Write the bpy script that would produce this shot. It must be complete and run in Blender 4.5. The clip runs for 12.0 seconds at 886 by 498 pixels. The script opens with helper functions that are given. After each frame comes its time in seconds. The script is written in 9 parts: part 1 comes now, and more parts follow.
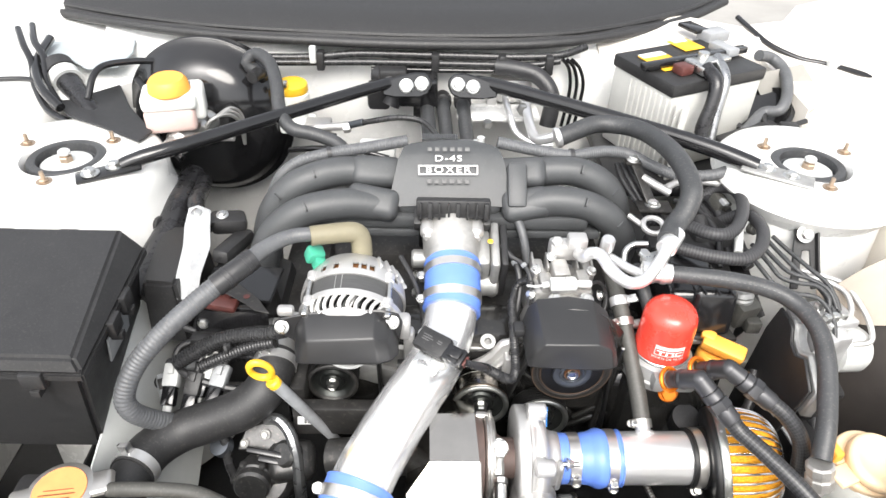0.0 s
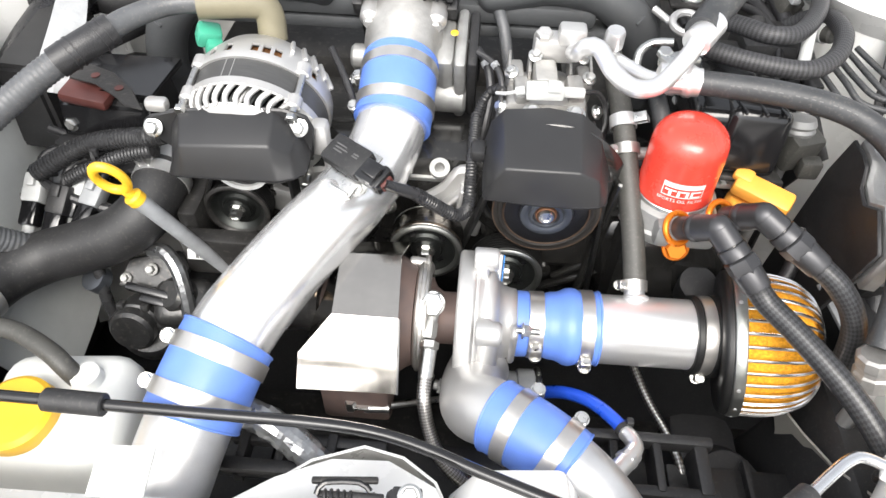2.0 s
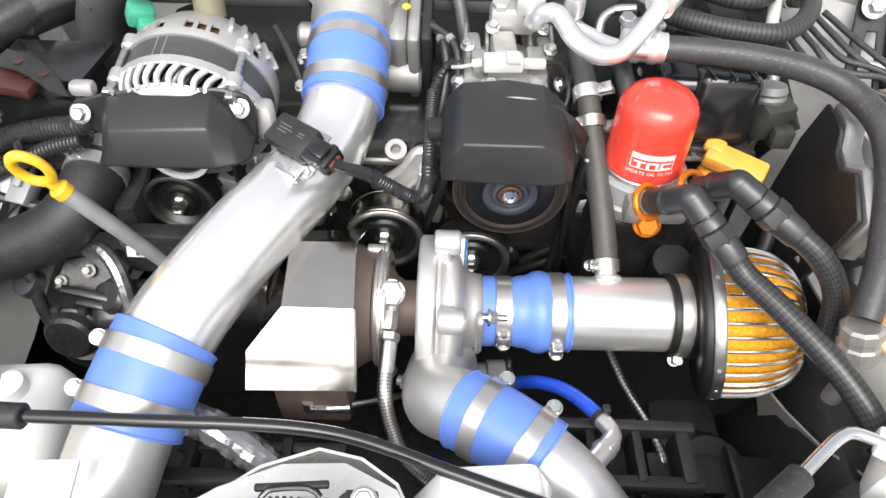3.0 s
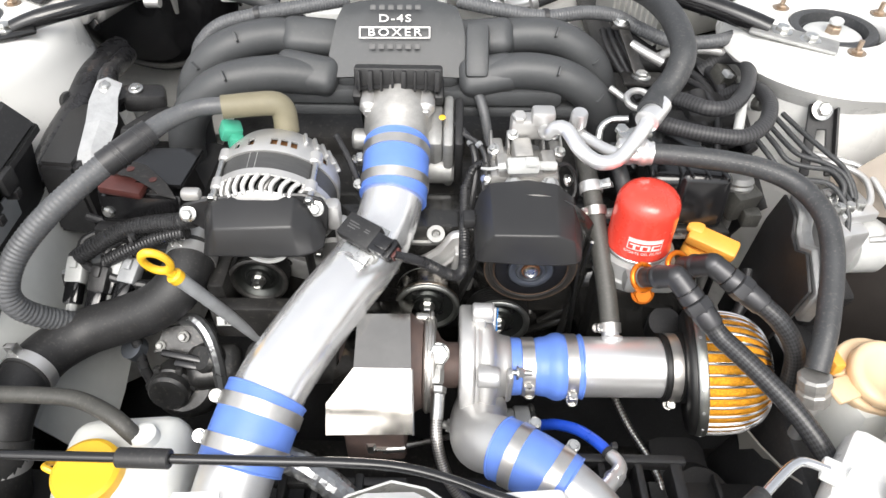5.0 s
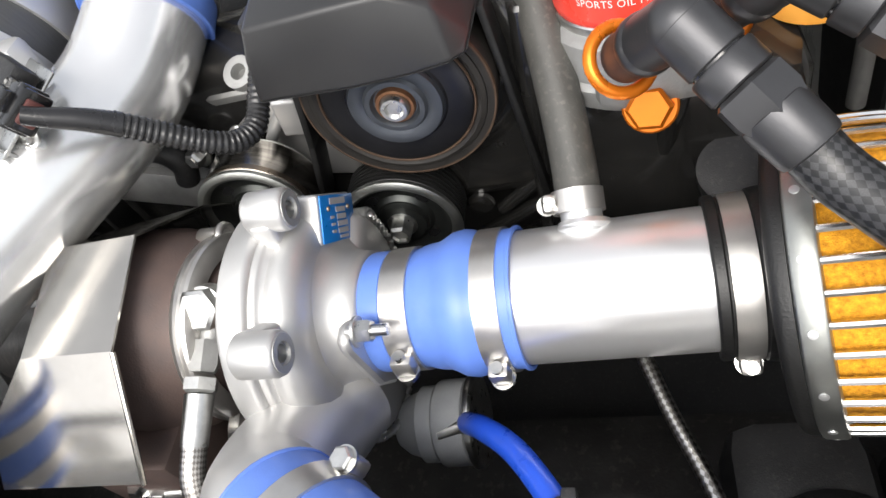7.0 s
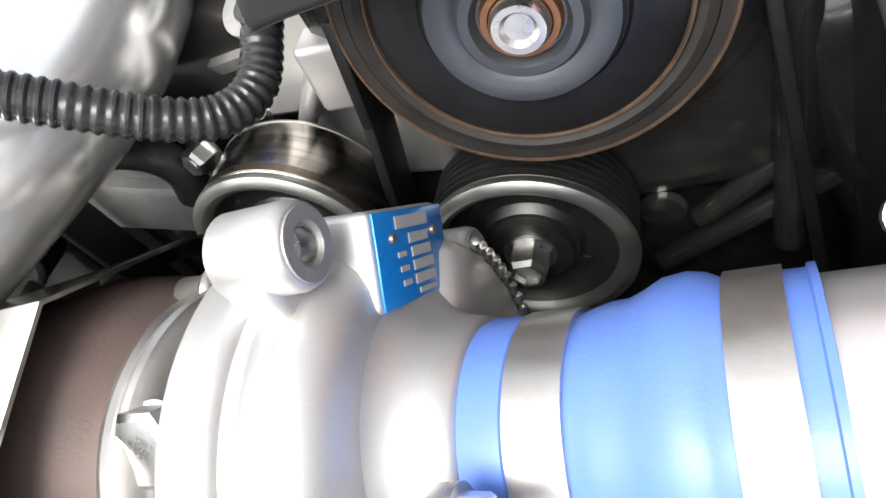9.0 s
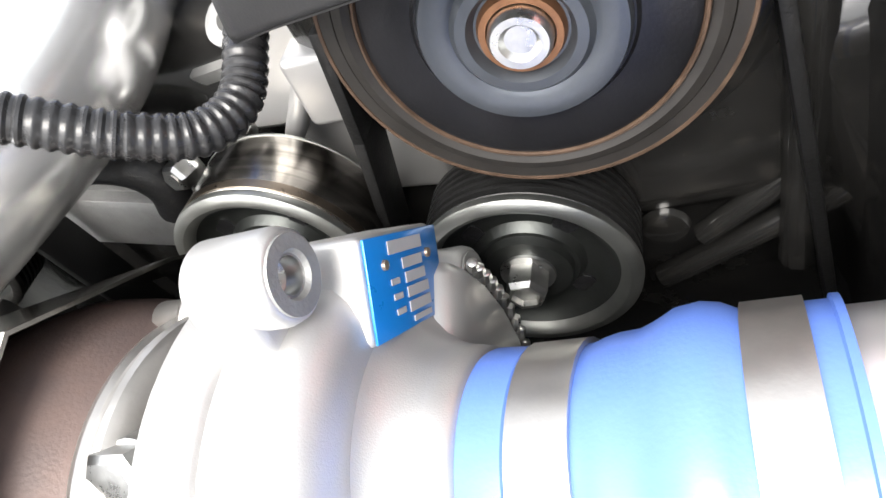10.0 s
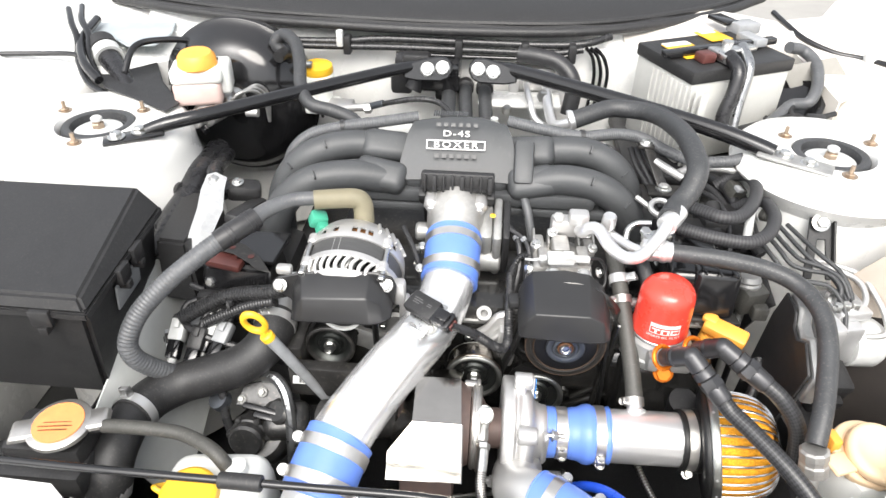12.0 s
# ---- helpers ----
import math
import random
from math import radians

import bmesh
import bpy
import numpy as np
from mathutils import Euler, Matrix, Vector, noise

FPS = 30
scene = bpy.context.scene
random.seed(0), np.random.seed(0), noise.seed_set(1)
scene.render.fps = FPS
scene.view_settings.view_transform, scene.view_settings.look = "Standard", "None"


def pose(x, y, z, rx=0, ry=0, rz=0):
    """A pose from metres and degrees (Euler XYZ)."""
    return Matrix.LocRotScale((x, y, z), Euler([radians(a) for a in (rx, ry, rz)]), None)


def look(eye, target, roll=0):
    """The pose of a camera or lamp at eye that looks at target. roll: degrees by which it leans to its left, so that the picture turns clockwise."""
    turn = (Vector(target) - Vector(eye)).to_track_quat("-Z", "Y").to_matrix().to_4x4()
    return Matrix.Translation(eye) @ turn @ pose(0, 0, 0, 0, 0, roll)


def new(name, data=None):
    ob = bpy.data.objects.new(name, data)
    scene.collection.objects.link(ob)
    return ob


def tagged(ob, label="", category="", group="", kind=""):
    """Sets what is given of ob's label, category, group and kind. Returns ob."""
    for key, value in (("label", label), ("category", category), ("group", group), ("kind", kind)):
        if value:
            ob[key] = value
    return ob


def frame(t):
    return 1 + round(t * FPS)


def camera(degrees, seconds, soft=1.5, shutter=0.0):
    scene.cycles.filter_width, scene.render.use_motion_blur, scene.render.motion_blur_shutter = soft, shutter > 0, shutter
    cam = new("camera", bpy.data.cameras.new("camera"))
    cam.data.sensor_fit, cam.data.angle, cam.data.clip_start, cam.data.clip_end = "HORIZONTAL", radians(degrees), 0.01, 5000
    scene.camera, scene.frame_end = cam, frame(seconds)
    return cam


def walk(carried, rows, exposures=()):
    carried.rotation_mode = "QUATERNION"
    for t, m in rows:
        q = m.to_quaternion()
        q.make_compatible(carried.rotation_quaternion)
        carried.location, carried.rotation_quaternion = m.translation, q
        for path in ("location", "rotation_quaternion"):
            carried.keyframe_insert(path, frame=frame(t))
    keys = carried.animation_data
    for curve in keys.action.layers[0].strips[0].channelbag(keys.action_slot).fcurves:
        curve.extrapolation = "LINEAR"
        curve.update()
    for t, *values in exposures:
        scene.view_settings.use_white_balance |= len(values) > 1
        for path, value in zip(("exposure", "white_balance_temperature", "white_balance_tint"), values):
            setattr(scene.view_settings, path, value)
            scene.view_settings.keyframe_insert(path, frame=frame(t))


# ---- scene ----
cam = camera(67.18, 12.0)
PATH = [
    (0, (-0.0146, 0.0085, 1.3749), (0.0331, 1.6063, 0.1730), 1.92),
    (0.5, (0.0770, -0.0327, 1.3733), (0.0054, 1.5223, 0.1175), 2.36),
    (1, (0.1107, -0.0296, 1.3538), (0.0062, 1.4604, 0.0237), 1.29),
    (1.5, (0.1035, 0.0427, 1.2683), (0.0022, 1.4378, -0.1612), 0.53),
    (2, (0.1016, 0.1346, 1.1860), (0.0190, 1.4788, -0.2926), 1.61),
    (2.5, (0.1118, 0.1628, 1.1599), (0.0878, 1.4553, -0.3662), 1.82),
    (2.7, (0.1157, 0.1572, 1.1461), (0.1004, 1.4825, -0.3516), 1.43),
    (4.3, (0.0974, 0.1110, 1.2427), (0.1247, 1.5182, -0.1783), 4.19),
    (4.5, (0.0824, 0.0769, 1.2809), (0.0996, 1.5402, -0.0824), 4.79),
    (5, (0.0801, 0.0815, 1.2681), (0.0641, 1.5151, -0.1264), 0.58),
    (5.5, (0.1738, 0.1278, 1.2191), (-0.0559, 1.4775, -0.2388), -9.16),
    (6, (0.2490, 0.2047, 1.1139), (-0.1101, 1.4507, -0.4088), -12.49),
    (6.5, (0.2819, 0.2732, 1.0138), (-0.2314, 1.4818, -0.4948), -20.77),
    (7, (0.2827, 0.3271, 0.9479), (-0.3268, 1.5280, -0.5308), -27.29),
    (7.5, (0.2428, 0.3723, 0.9131), (-0.4911, 1.5453, -0.5310), -32.05),
    (7.7, (0.2305, 0.3866, 0.9030), (-0.5124, 1.5692, -0.5287), -32.06),
    (9.3, (0.2106, 0.4426, 0.8336), (-0.6797, 1.6135, -0.5215), -36.64),
    (9.5, (0.2083, 0.4449, 0.8331), (-0.6771, 1.6115, -0.5289), -36.35),
    (10, (0.2087, 0.4479, 0.8359), (-0.6378, 1.6364, -0.5319), -35.60),
    (10.5, (0.2220, 0.4137, 0.8792), (-0.6308, 1.6229, -0.4664), -34.24),
    (11, (0.2532, 0.2864, 1.0521), (-0.3827, 1.5714, -0.3424), -22.41),
    (11.5, (0.2010, 0.1142, 1.2356), (-0.1920, 1.5714, -0.0768), -6.10),
    (12, (0.0573, -0.0322, 1.3343), (-0.0569, 1.5885, 0.1680), 1.05),
]
EXPOSURES = [(0, 1.18), (1.5, 1.14), (2.5, 0.88), (4.4, 0.73), (5.5, 0.77), (7.0, 0.72), (7.5, 0.72), (9.5, 1.40), (10.0, 1.66), (10.5, 2.06), (11.0, 2.42), (11.5, 1.62), (12, 1.08)]
walk(cam, [(t, look(eye, target, roll)) for t, eye, target, roll in PATH], EXPOSURES)

# ---- light ----
world = bpy.data.worlds.new("world")
scene.world = world
world.use_nodes = True
wn = world.node_tree.nodes
sky = wn.new("ShaderNodeTexSky")
sky.sky_type = "NISHITA"
sky.sun_disc = False
sky.sun_elevation = radians(52)
sky.sun_rotation = radians(200)
sky.air_density, sky.dust_density, sky.ozone_density = 1.0, 4.0, 0.6
haze = wn.new("ShaderNodeHueSaturation")  # a hazy, nearly white daylight
haze.inputs["Saturation"].default_value = 0.22
world.node_tree.links.new(sky.outputs[0], haze.inputs["Color"])
world.node_tree.links.new(haze.outputs[0], wn["Background"].inputs[0])
wn["Background"].inputs[1].default_value = 0.17
sun = new("sun", bpy.data.lights.new("sun", "SUN"))
sun.data.energy, sun.data.angle, sun.data.color = 1.5, radians(30), (1.0, 0.95, 0.88)
sun.matrix_world = look((0.6, -1.6, 3.2), (0.05, 0.6, 0.7))

# ---- materials ----
MATS = {}


def mat(name, col, rough=0.5, metal=0.0, vary=0.25, scale=40.0, bump=0.1, grain=600.0, col2=None, coat=0.0, trans=0.0, stretch=None, spots=0.0, alpha=1.0, rvary=0.12):
    """A surface with a broad and a fine variation of colour, gloss and relief, at sizes in metres (scale: waves per metre)."""
    m = bpy.data.materials.new(name)
    m.use_nodes = True
    nt = m.node_tree
    n, l = nt.nodes, nt.links
    b = n["Principled BSDF"]
    tc = n.new("ShaderNodeTexCoord")
    src = tc.outputs["Object"]
    if stretch:
        mp = n.new("ShaderNodeMapping")
        mp.inputs["Scale"].default_value = stretch
        l.new(src, mp.inputs[0])
        src = mp.outputs[0]
    big = n.new("ShaderNodeTexNoise")
    big.inputs["Scale"].default_value, big.inputs["Detail"].default_value, big.inputs["Roughness"].default_value = scale, 6.0, 0.62
    fine = n.new("ShaderNodeTexNoise")
    fine.inputs["Scale"].default_value, fine.inputs["Detail"].default_value = grain, 3.0
    l.new(src, big.inputs["Vector"])
    l.new(src, fine.inputs["Vector"])
    ramp = n.new("ShaderNodeValToRGB")
    c1 = (*col, 1)
    c2 = (*(col2 or [c * (1 - vary) for c in col]), 1)
    ramp.color_ramp.elements[0].position, ramp.color_ramp.elements[1].position = 0.32, 0.68
    ramp.color_ramp.elements[0].color, ramp.color_ramp.elements[1].color = c2, c1
    l.new(big.outputs["Fac"], ramp.inputs[0])
    out = ramp.outputs[0]
    if spots:
        vor = n.new("ShaderNodeTexNoise")
        vor.inputs["Scale"].default_value, vor.inputs["Detail"].default_value = scale * 6, 8.0
        r2 = n.new("ShaderNodeValToRGB")
        r2.color_ramp.elements[0].position, r2.color_ramp.elements[1].position = 0.56, 0.68
        mx = n.new("ShaderNodeMix")
        mx.data_type = "RGBA"
        l.new(src, vor.inputs["Vector"])
        l.new(vor.outputs["Fac"], r2.inputs[0])
        sc = n.new("ShaderNodeMath")
        sc.operation = "MULTIPLY"
        sc.inputs[1].default_value = spots
        l.new(r2.outputs[0], sc.inputs[0])
        l.new(sc.outputs[0], mx.inputs["Factor"])
        l.new(out, mx.inputs["A"])
        mx.inputs["B"].default_value = (0.32, 0.29, 0.25, 1)
        out = mx.outputs["Result"]
    l.new(out, b.inputs["Base Color"])
    rr = n.new("ShaderNodeMapRange")
    rr.inputs["To Min"].default_value, rr.inputs["To Max"].default_value = max(0.03, rough - rvary), min(1.0, rough + rvary)
    l.new(big.outputs["Fac"], rr.inputs["Value"])
    l.new(rr.outputs[0], b.inputs["Roughness"])
    b.inputs["Metallic"].default_value = metal
    b.inputs["Coat Weight"].default_value = coat
    b.inputs["Coat Roughness"].default_value = 0.08
    b.inputs["Transmission Weight"].default_value = trans
    b.inputs["Alpha"].default_value = alpha
    if bump:
        bp = n.new("ShaderNodeBump")
        bp.inputs["Strength"].default_value, bp.inputs["Distance"].default_value = bump, 0.0006
        l.new(fine.outputs["Fac"], bp.inputs["Height"])
        l.new(bp.outputs[0], b.inputs["Normal"])
    MATS[name] = m
    return m


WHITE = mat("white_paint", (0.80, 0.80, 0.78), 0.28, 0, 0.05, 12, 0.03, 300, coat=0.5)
# the same white car paint, tinted for warm light on the right side
WHITEWARM = mat("white_paint_warm_light", (0.74, 0.70, 0.64), 0.35, 0, 0.10, 9, 0.04, 300, coat=0.3)
ALU = mat("brushed_aluminium", (0.86, 0.86, 0.86), 0.30, 0.80, 0.06, 14, 0.03, 900, rvary=0.05)
SATIN = mat("satin_aluminium", (0.76, 0.76, 0.76), 0.42, 0.85, 0.14, 30, 0.16, 700)
POLISH = mat("polished_aluminium", (0.93, 0.93, 0.93), 0.24, 0.80, 0.08, 18, 0.03, 900, rvary=0.07)
CAST = mat("cast_aluminium", (0.60, 0.595, 0.585), 0.46, 0.75, 0.07, 45, 0.10, 2200)
CASTD = mat("dull_cast_aluminium", (0.42, 0.42, 0.41), 0.55, 0.7, 0.25, 50, 0.35, 800)
CASTW = mat("weathered_cast_aluminium", (0.52, 0.51, 0.49), 0.5, 0.75, 0.35, 40, 0.3, 500, spots=0.15)
STEEL = mat("polished_steel", (0.52, 0.495, 0.455), 0.12, 1, 0.12, 24, 0.03, 500)
ZINC = mat("zinc_steel", (0.72, 0.72, 0.70), 0.30, 1, 0.25, 120, 0.08, 900)
BAND = mat("stainless_band", (0.66, 0.64, 0.61), 0.35, 0.92, 0.12, 90, 0.05, 900)
IRON = mat("rusty_cast_iron", (0.165, 0.115, 0.100), 0.58, 0.35, 0.45, 60, 0.28, 900, col2=(0.125, 0.095, 0.088))
RUST = mat("rusted_rim", (0.105, 0.065, 0.042), 0.65, 0.4, 0.45, 160, 0.4, 900)
PLAST = mat("black_plastic", (0.022, 0.022, 0.023), 0.46, 0, 0.3, 60, 0.3, 1300, spots=0.05)
MANI = mat("grey_black_plastic", (0.062, 0.065, 0.068), 0.47, 0, 0.18, 30, 0.14, 1400, spots=0.03)
COVER = mat("dark_grey_cover", (0.025, 0.025, 0.026), 0.36, 0, 0.12, 25, 0.10, 1800)
GLOSSK = mat("gloss_black", (0.012, 0.012, 0.013), 0.16, 0, 0.3, 60, 0.06, 700, coat=0.3)
RUB = mat("black_rubber", (0.026, 0.026, 0.027), 0.50, 0, 0.3, 55, 0.25, 900, spots=0.08)
RUBG = mat("grey_black_hose", (0.045, 0.047, 0.050), 0.47, 0, 0.28, 55, 0.25, 900, spots=0.12)
OLIVE = mat("worn_hose", (0.065, 0.064, 0.058), 0.5, 0, 0.3, 60, 0.3, 800, spots=0.12)
LOOM = mat("split_loom", (0.026, 0.026, 0.027), 0.27, 0, 0.2, 80, 0.15, 900)
LOOMG = mat("grey_split_loom", (0.10, 0.104, 0.11), 0.42, 0, 0.25, 60, 0.2, 900, spots=0.15)
TAPE = mat("cloth_tape", (0.03, 0.03, 0.032), 0.38, 0, 0.35, 150, 0.5, 700)
BLUE = mat("blue_silicone", (0.125, 0.238, 0.68), 0.44, 0, 0.12, 40, 0.12, 900, coat=0.15)
BLUEH = mat("blue_vacuum_hose", (0.02, 0.09, 0.62), 0.3, 0, 0.2, 60, 0.1, 900)
RED = mat("red_enamel", (0.70, 0.055, 0.035), 0.27, 0, 0.08, 30, 0.03, 500, coat=0.4)
WMARK = mat("white_print", (0.82, 0.80, 0.78), 0.4, 0, 0.06, 60, 0.0)
GMARK = mat("grey_print", (0.42, 0.42, 0.42), 0.45, 0, 0.1, 60, 0.0)
DMARK = mat("dull_print", (0.10, 0.10, 0.10), 0.5, 0, 0.1, 60, 0.0)
YEL = mat("yellow_plastic", (0.86, 0.50, 0.03), 0.38, 0, 0.08, 60, 0.1, 800)
YELO = mat("orange_yellow_plastic", (0.85, 0.385, 0.06), 0.42, 0, 0.10, 60, 0.1, 800)
PEACH = mat("pale_orange_plastic", (0.74, 0.55, 0.35), 0.40, 0, 0.08, 40, 0.1, 700)
ORAN = mat("orange_anodised", (0.74, 0.19, 0.012), 0.30, 0.6, 0.15, 60, 0.05, 800)
ORAL = mat("orange_label", (0.80, 0.30, 0.10), 0.35, 0, 0.12, 80, 0.05, 800, coat=0.4)
TAN = mat("tan_rubber", (0.20, 0.180, 0.120), 0.55, 0, 0.12, 70, 0.2, 800)
GREEN = mat("green_plastic", (0.06, 0.36, 0.24), 0.35, 0, 0.1, 60, 0.1, 800)
TANK = mat("milky_plastic", (0.74, 0.75, 0.72), 0.38, 0, 0.08, 30, 0.08, 500)
PINK = mat("fluid_in_tank", (0.62, 0.47, 0.43), 0.38, 0, 0.12, 30, 0.08, 500)
GREY = mat("grey_plastic", (0.30, 0.31, 0.32), 0.42, 0, 0.15, 80, 0.15, 800)
LGREY = mat("light_grey_plastic", (0.55, 0.56, 0.55), 0.42, 0, 0.12, 80, 0.15, 800)
BLUEG = mat("blue_grey_metal", (0.105, 0.115, 0.130), 0.36, 0.7, 0.15, 80, 0.1, 800)
PLATEK = mat("dark_clutch_steel", (0.036, 0.036, 0.040), 0.32, 0.7, 0.3, 40, 0.12, 900)
STATOR = mat("laminated_steel", (0.105, 0.105, 0.105), 0.45, 0.5, 0.2, 60, 0.15, 900, stretch=(1, 12, 1))
COIL = mat("copper_winding", (0.50, 0.26, 0.12), 0.35, 0.6, 0.4, 200, 0.4, 900)
PLATER = mat("dull_dark_steel", (0.034, 0.031, 0.028), 0.55, 0.4, 0.35, 60, 0.15, 700)
DISH = mat("dark_grey_steel", (0.075, 0.08, 0.077), 0.40, 0.9, 0.3, 50, 0.1, 700)
CUP = mat("pressed_zinc_cup", (0.42, 0.43, 0.41), 0.42, 1, 0.2, 60, 0.06, 900)
WORNB = mat("worn_bronze_edge", (0.30, 0.25, 0.20), 0.30, 1.0, 0.3, 60, 0.05, 700)
WORN = mat("worn_running_face", (0.46, 0.43, 0.39), 0.20, 1.0, 0.6, 40, 0.05, 700, stretch=(0.2, 8, 0.2))
FRONTK = mat("black_front_cover", (0.022, 0.0215, 0.0205), 0.24, 0.15, 0.5, 20, 0.5, 120, spots=0.04, coat=0.6)
PUMPM = mat("oily_dark_alloy", (0.085, 0.085, 0.085), 0.36, 0.6, 0.45, 35, 0.5, 300, spots=0.2)
TUBEG = mat("dull_grey_tube", (0.58, 0.60, 0.62), 0.5, 0.6, 0.2, 60, 0.2, 700)
TAPEC = mat("crumpled_black_tape", (0.022, 0.022, 0.024), 0.28, 0, 0.4, 60, 1.0, 70)
# white body paint low in the bay, its shade mixed into the grey
PALEG = mat("white_paint_greyed_for_shade", (0.62, 0.64, 0.63), 0.45, 0, 0.15, 14, 0.06, 200)
POCKET = mat("grey_plastic_and_pocket_shade", (0.30, 0.29, 0.265), 0.55, 0, 0.25, 12, 0.08, 200)
ANOD = mat("black_anodised", (0.080, 0.080, 0.084), 0.38, 0.7, 0.2, 40, 0.06, 900)
DARKIN = mat("arch_liner_painted_shade", (0.045, 0.038, 0.034), 0.6, 0, 0.4, 14, 0.3, 300)
DARK = mat("engine_dark_metal", (0.062, 0.060, 0.058), 0.36, 0.55, 0.4, 28, 0.4, 400, spots=0.12)
BLOCK = mat("engine_alloy", (0.30, 0.30, 0.295), 0.52, 0.7, 0.35, 28, 0.45, 500, spots=0.2)
BRASS = mat("yellow_zinc", (0.46, 0.36, 0.27), 0.40, 0.8, 0.3, 120, 0.1, 800)
COPPER = mat("copper_ring", (0.34, 0.17, 0.09), 0.4, 0.8, 0.3, 160, 0.1, 800)
BELT = mat("drive_belt", (0.008, 0.008, 0.008), 0.46, 0, 0.3, 100, 0.3, 900)
FOAM = mat("orange_foam", (0.86, 0.41, 0.02), 0.85, 0, 0.35, 420, 1.0, 1500, col2=(0.42, 0.16, 0.0))
CHROME = mat("chrome_wire", (0.84, 0.84, 0.84), 0.22, 1, 0.05, 60, 0.0)
LABEL = mat("label_blue", (0.01, 0.22, 0.66), 0.3, 0.2, 0.08, 60, 0.05, 800, coat=0.3)
FOIL = mat("crumpled_foil", (0.42, 0.43, 0.44), 0.30, 0.9, 0.3, 90, 1.0, 160)
FELT = mat("grey_heat_sheet", (0.42, 0.43, 0.44), 0.6, 0.1, 0.25, 50, 0.8, 220)
PADG = mat("blue_grey_pad", (0.40, 0.44, 0.46), 0.6, 0, 0.2, 20, 0.4, 150)
WARMIN = mat("white_paint_beige_shade", (0.40, 0.345, 0.29), 0.55, 0, 0.25, 9, 0.1, 200)
CONC = mat("garage_floor", (0.34, 0.33, 0.31), 0.7, 0, 0.25, 2, 0.3, 60)
SILVFIN = mat("battery_case", (0.50, 0.50, 0.475), 0.45, 0, 0.1, 40, 0.1, 600)
BROWNRED = mat("dark_red_plastic", (0.11, 0.035, 0.03), 0.45, 0, 0.3, 60, 0.1, 600)


def braid(name, c1, c2, rough, metal, dens, bump=0.9, along=0.9):
    """A braided sleeve: two crossing sets of strands that follow the hose, by its UV."""
    m = bpy.data.materials.new(name)
    m.use_nodes = True
    n, l = m.node_tree.nodes, m.node_tree.links
    b = n["Principled BSDF"]
    uv = n.new("ShaderNodeUVMap")
    mp = n.new("ShaderNodeMapping")
    mp.inputs["Scale"].default_value = (dens * 1.41421, dens * along, 1)
    mp.inputs["Rotation"].default_value = (0, 0, radians(45))
    ck = n.new("ShaderNodeTexChecker")
    ck.inputs["Scale"].default_value = 1.0
    ck.inputs["Color1"].default_value, ck.inputs["Color2"].default_value = (*c1, 1), (*c2, 1)
    wv = n.new("ShaderNodeTexNoise")
    wv.inputs["Scale"].default_value, wv.inputs["Detail"].default_value = 7.0, 4.0
    mixc = n.new("ShaderNodeMix")
    mixc.data_type, mixc.blend_type = "RGBA", "MULTIPLY"
    mixc.inputs["Factor"].default_value = 0.7
    l.new(uv.outputs[0], mp.inputs[0])
    l.new(mp.outputs[0], ck.inputs["Vector"])
    l.new(uv.outputs[0], wv.inputs["Vector"])
    l.new(ck.outputs["Color"], mixc.inputs["A"])
    l.new(wv.outputs["Fac"], mixc.inputs["B"])
    l.new(mixc.outputs["Result"], b.inputs["Base Color"])
    bp = n.new("ShaderNodeBump")
    bp.inputs["Strength"].default_value, bp.inputs["Distance"].default_value = bump * 0.5, 0.0004
    l.new(ck.outputs["Fac"], bp.inputs["Height"])
    l.new(bp.outputs[0], b.inputs["Normal"])
    b.inputs["Roughness"].default_value, b.inputs["Metallic"].default_value = rough, metal
    return m


NYLON = braid("black_nylon_braid", (0.060, 0.060, 0.064), (0.020, 0.021, 0.022), 0.34, 0.0, 1.0)
SSBRAID = braid("steel_braid", (0.85, 0.83, 0.80), (0.34, 0.32, 0.30), 0.30, 1.0, 1.0)
FABRIC = braid("fabric_braid", (0.085, 0.085, 0.090), (0.022, 0.022, 0.024), 0.5, 0.0, 1.0, 0.8, 0.6)

# ---- building helpers ----
BASE = {}
V = Vector


def thing(name, at, label, category, group="", kind=""):
    """A top-level thing: an empty at its base that parents its parts."""
    ob = new(name)
    ob.location = at
    ob.empty_display_size = 0.02
    BASE[ob.name] = V(at)
    return tagged(ob, label, category, group, kind)


def finish(bm, material, sharp=38):
    me = bpy.data.meshes.new("m")
    bmesh.ops.recalc_face_normals(bm, faces=bm.faces[:])
    bm.to_mesh(me)
    bm.free()
    me.polygons.foreach_set("use_smooth", [True] * len(me.polygons))
    me.set_sharp_from_angle(angle=radians(sharp))
    me.materials.append(material)
    return me


def part(name, bm, material, parent, label="", sharp=38):
    """Links a bmesh, built in world metres, as one mesh under a thing or a part."""
    off = BASE[parent.name]
    bmesh.ops.translate(bm, verts=bm.verts[:], vec=-off)
    ob = new(name, finish(bm, material, sharp))
    ob.parent = parent
    BASE[ob.name] = off
    return tagged(ob, label)


def solo(name, bm, material, at, label, category, group="", kind="", sharp=38):
    """A thing, or a piece of the setting, that is one mesh."""
    bmesh.ops.translate(bm, verts=bm.verts[:], vec=-V(at))
    ob = new(name, finish(bm, material, sharp))
    ob.location = at
    BASE[ob.name] = V(at)
    return tagged(ob, label, category, group, kind)


def moved(ob, dx, dy, dz):
    """Sets a finished thing a little to the side, with all its parts."""
    ob.location += V((dx, dy, dz))
    return ob


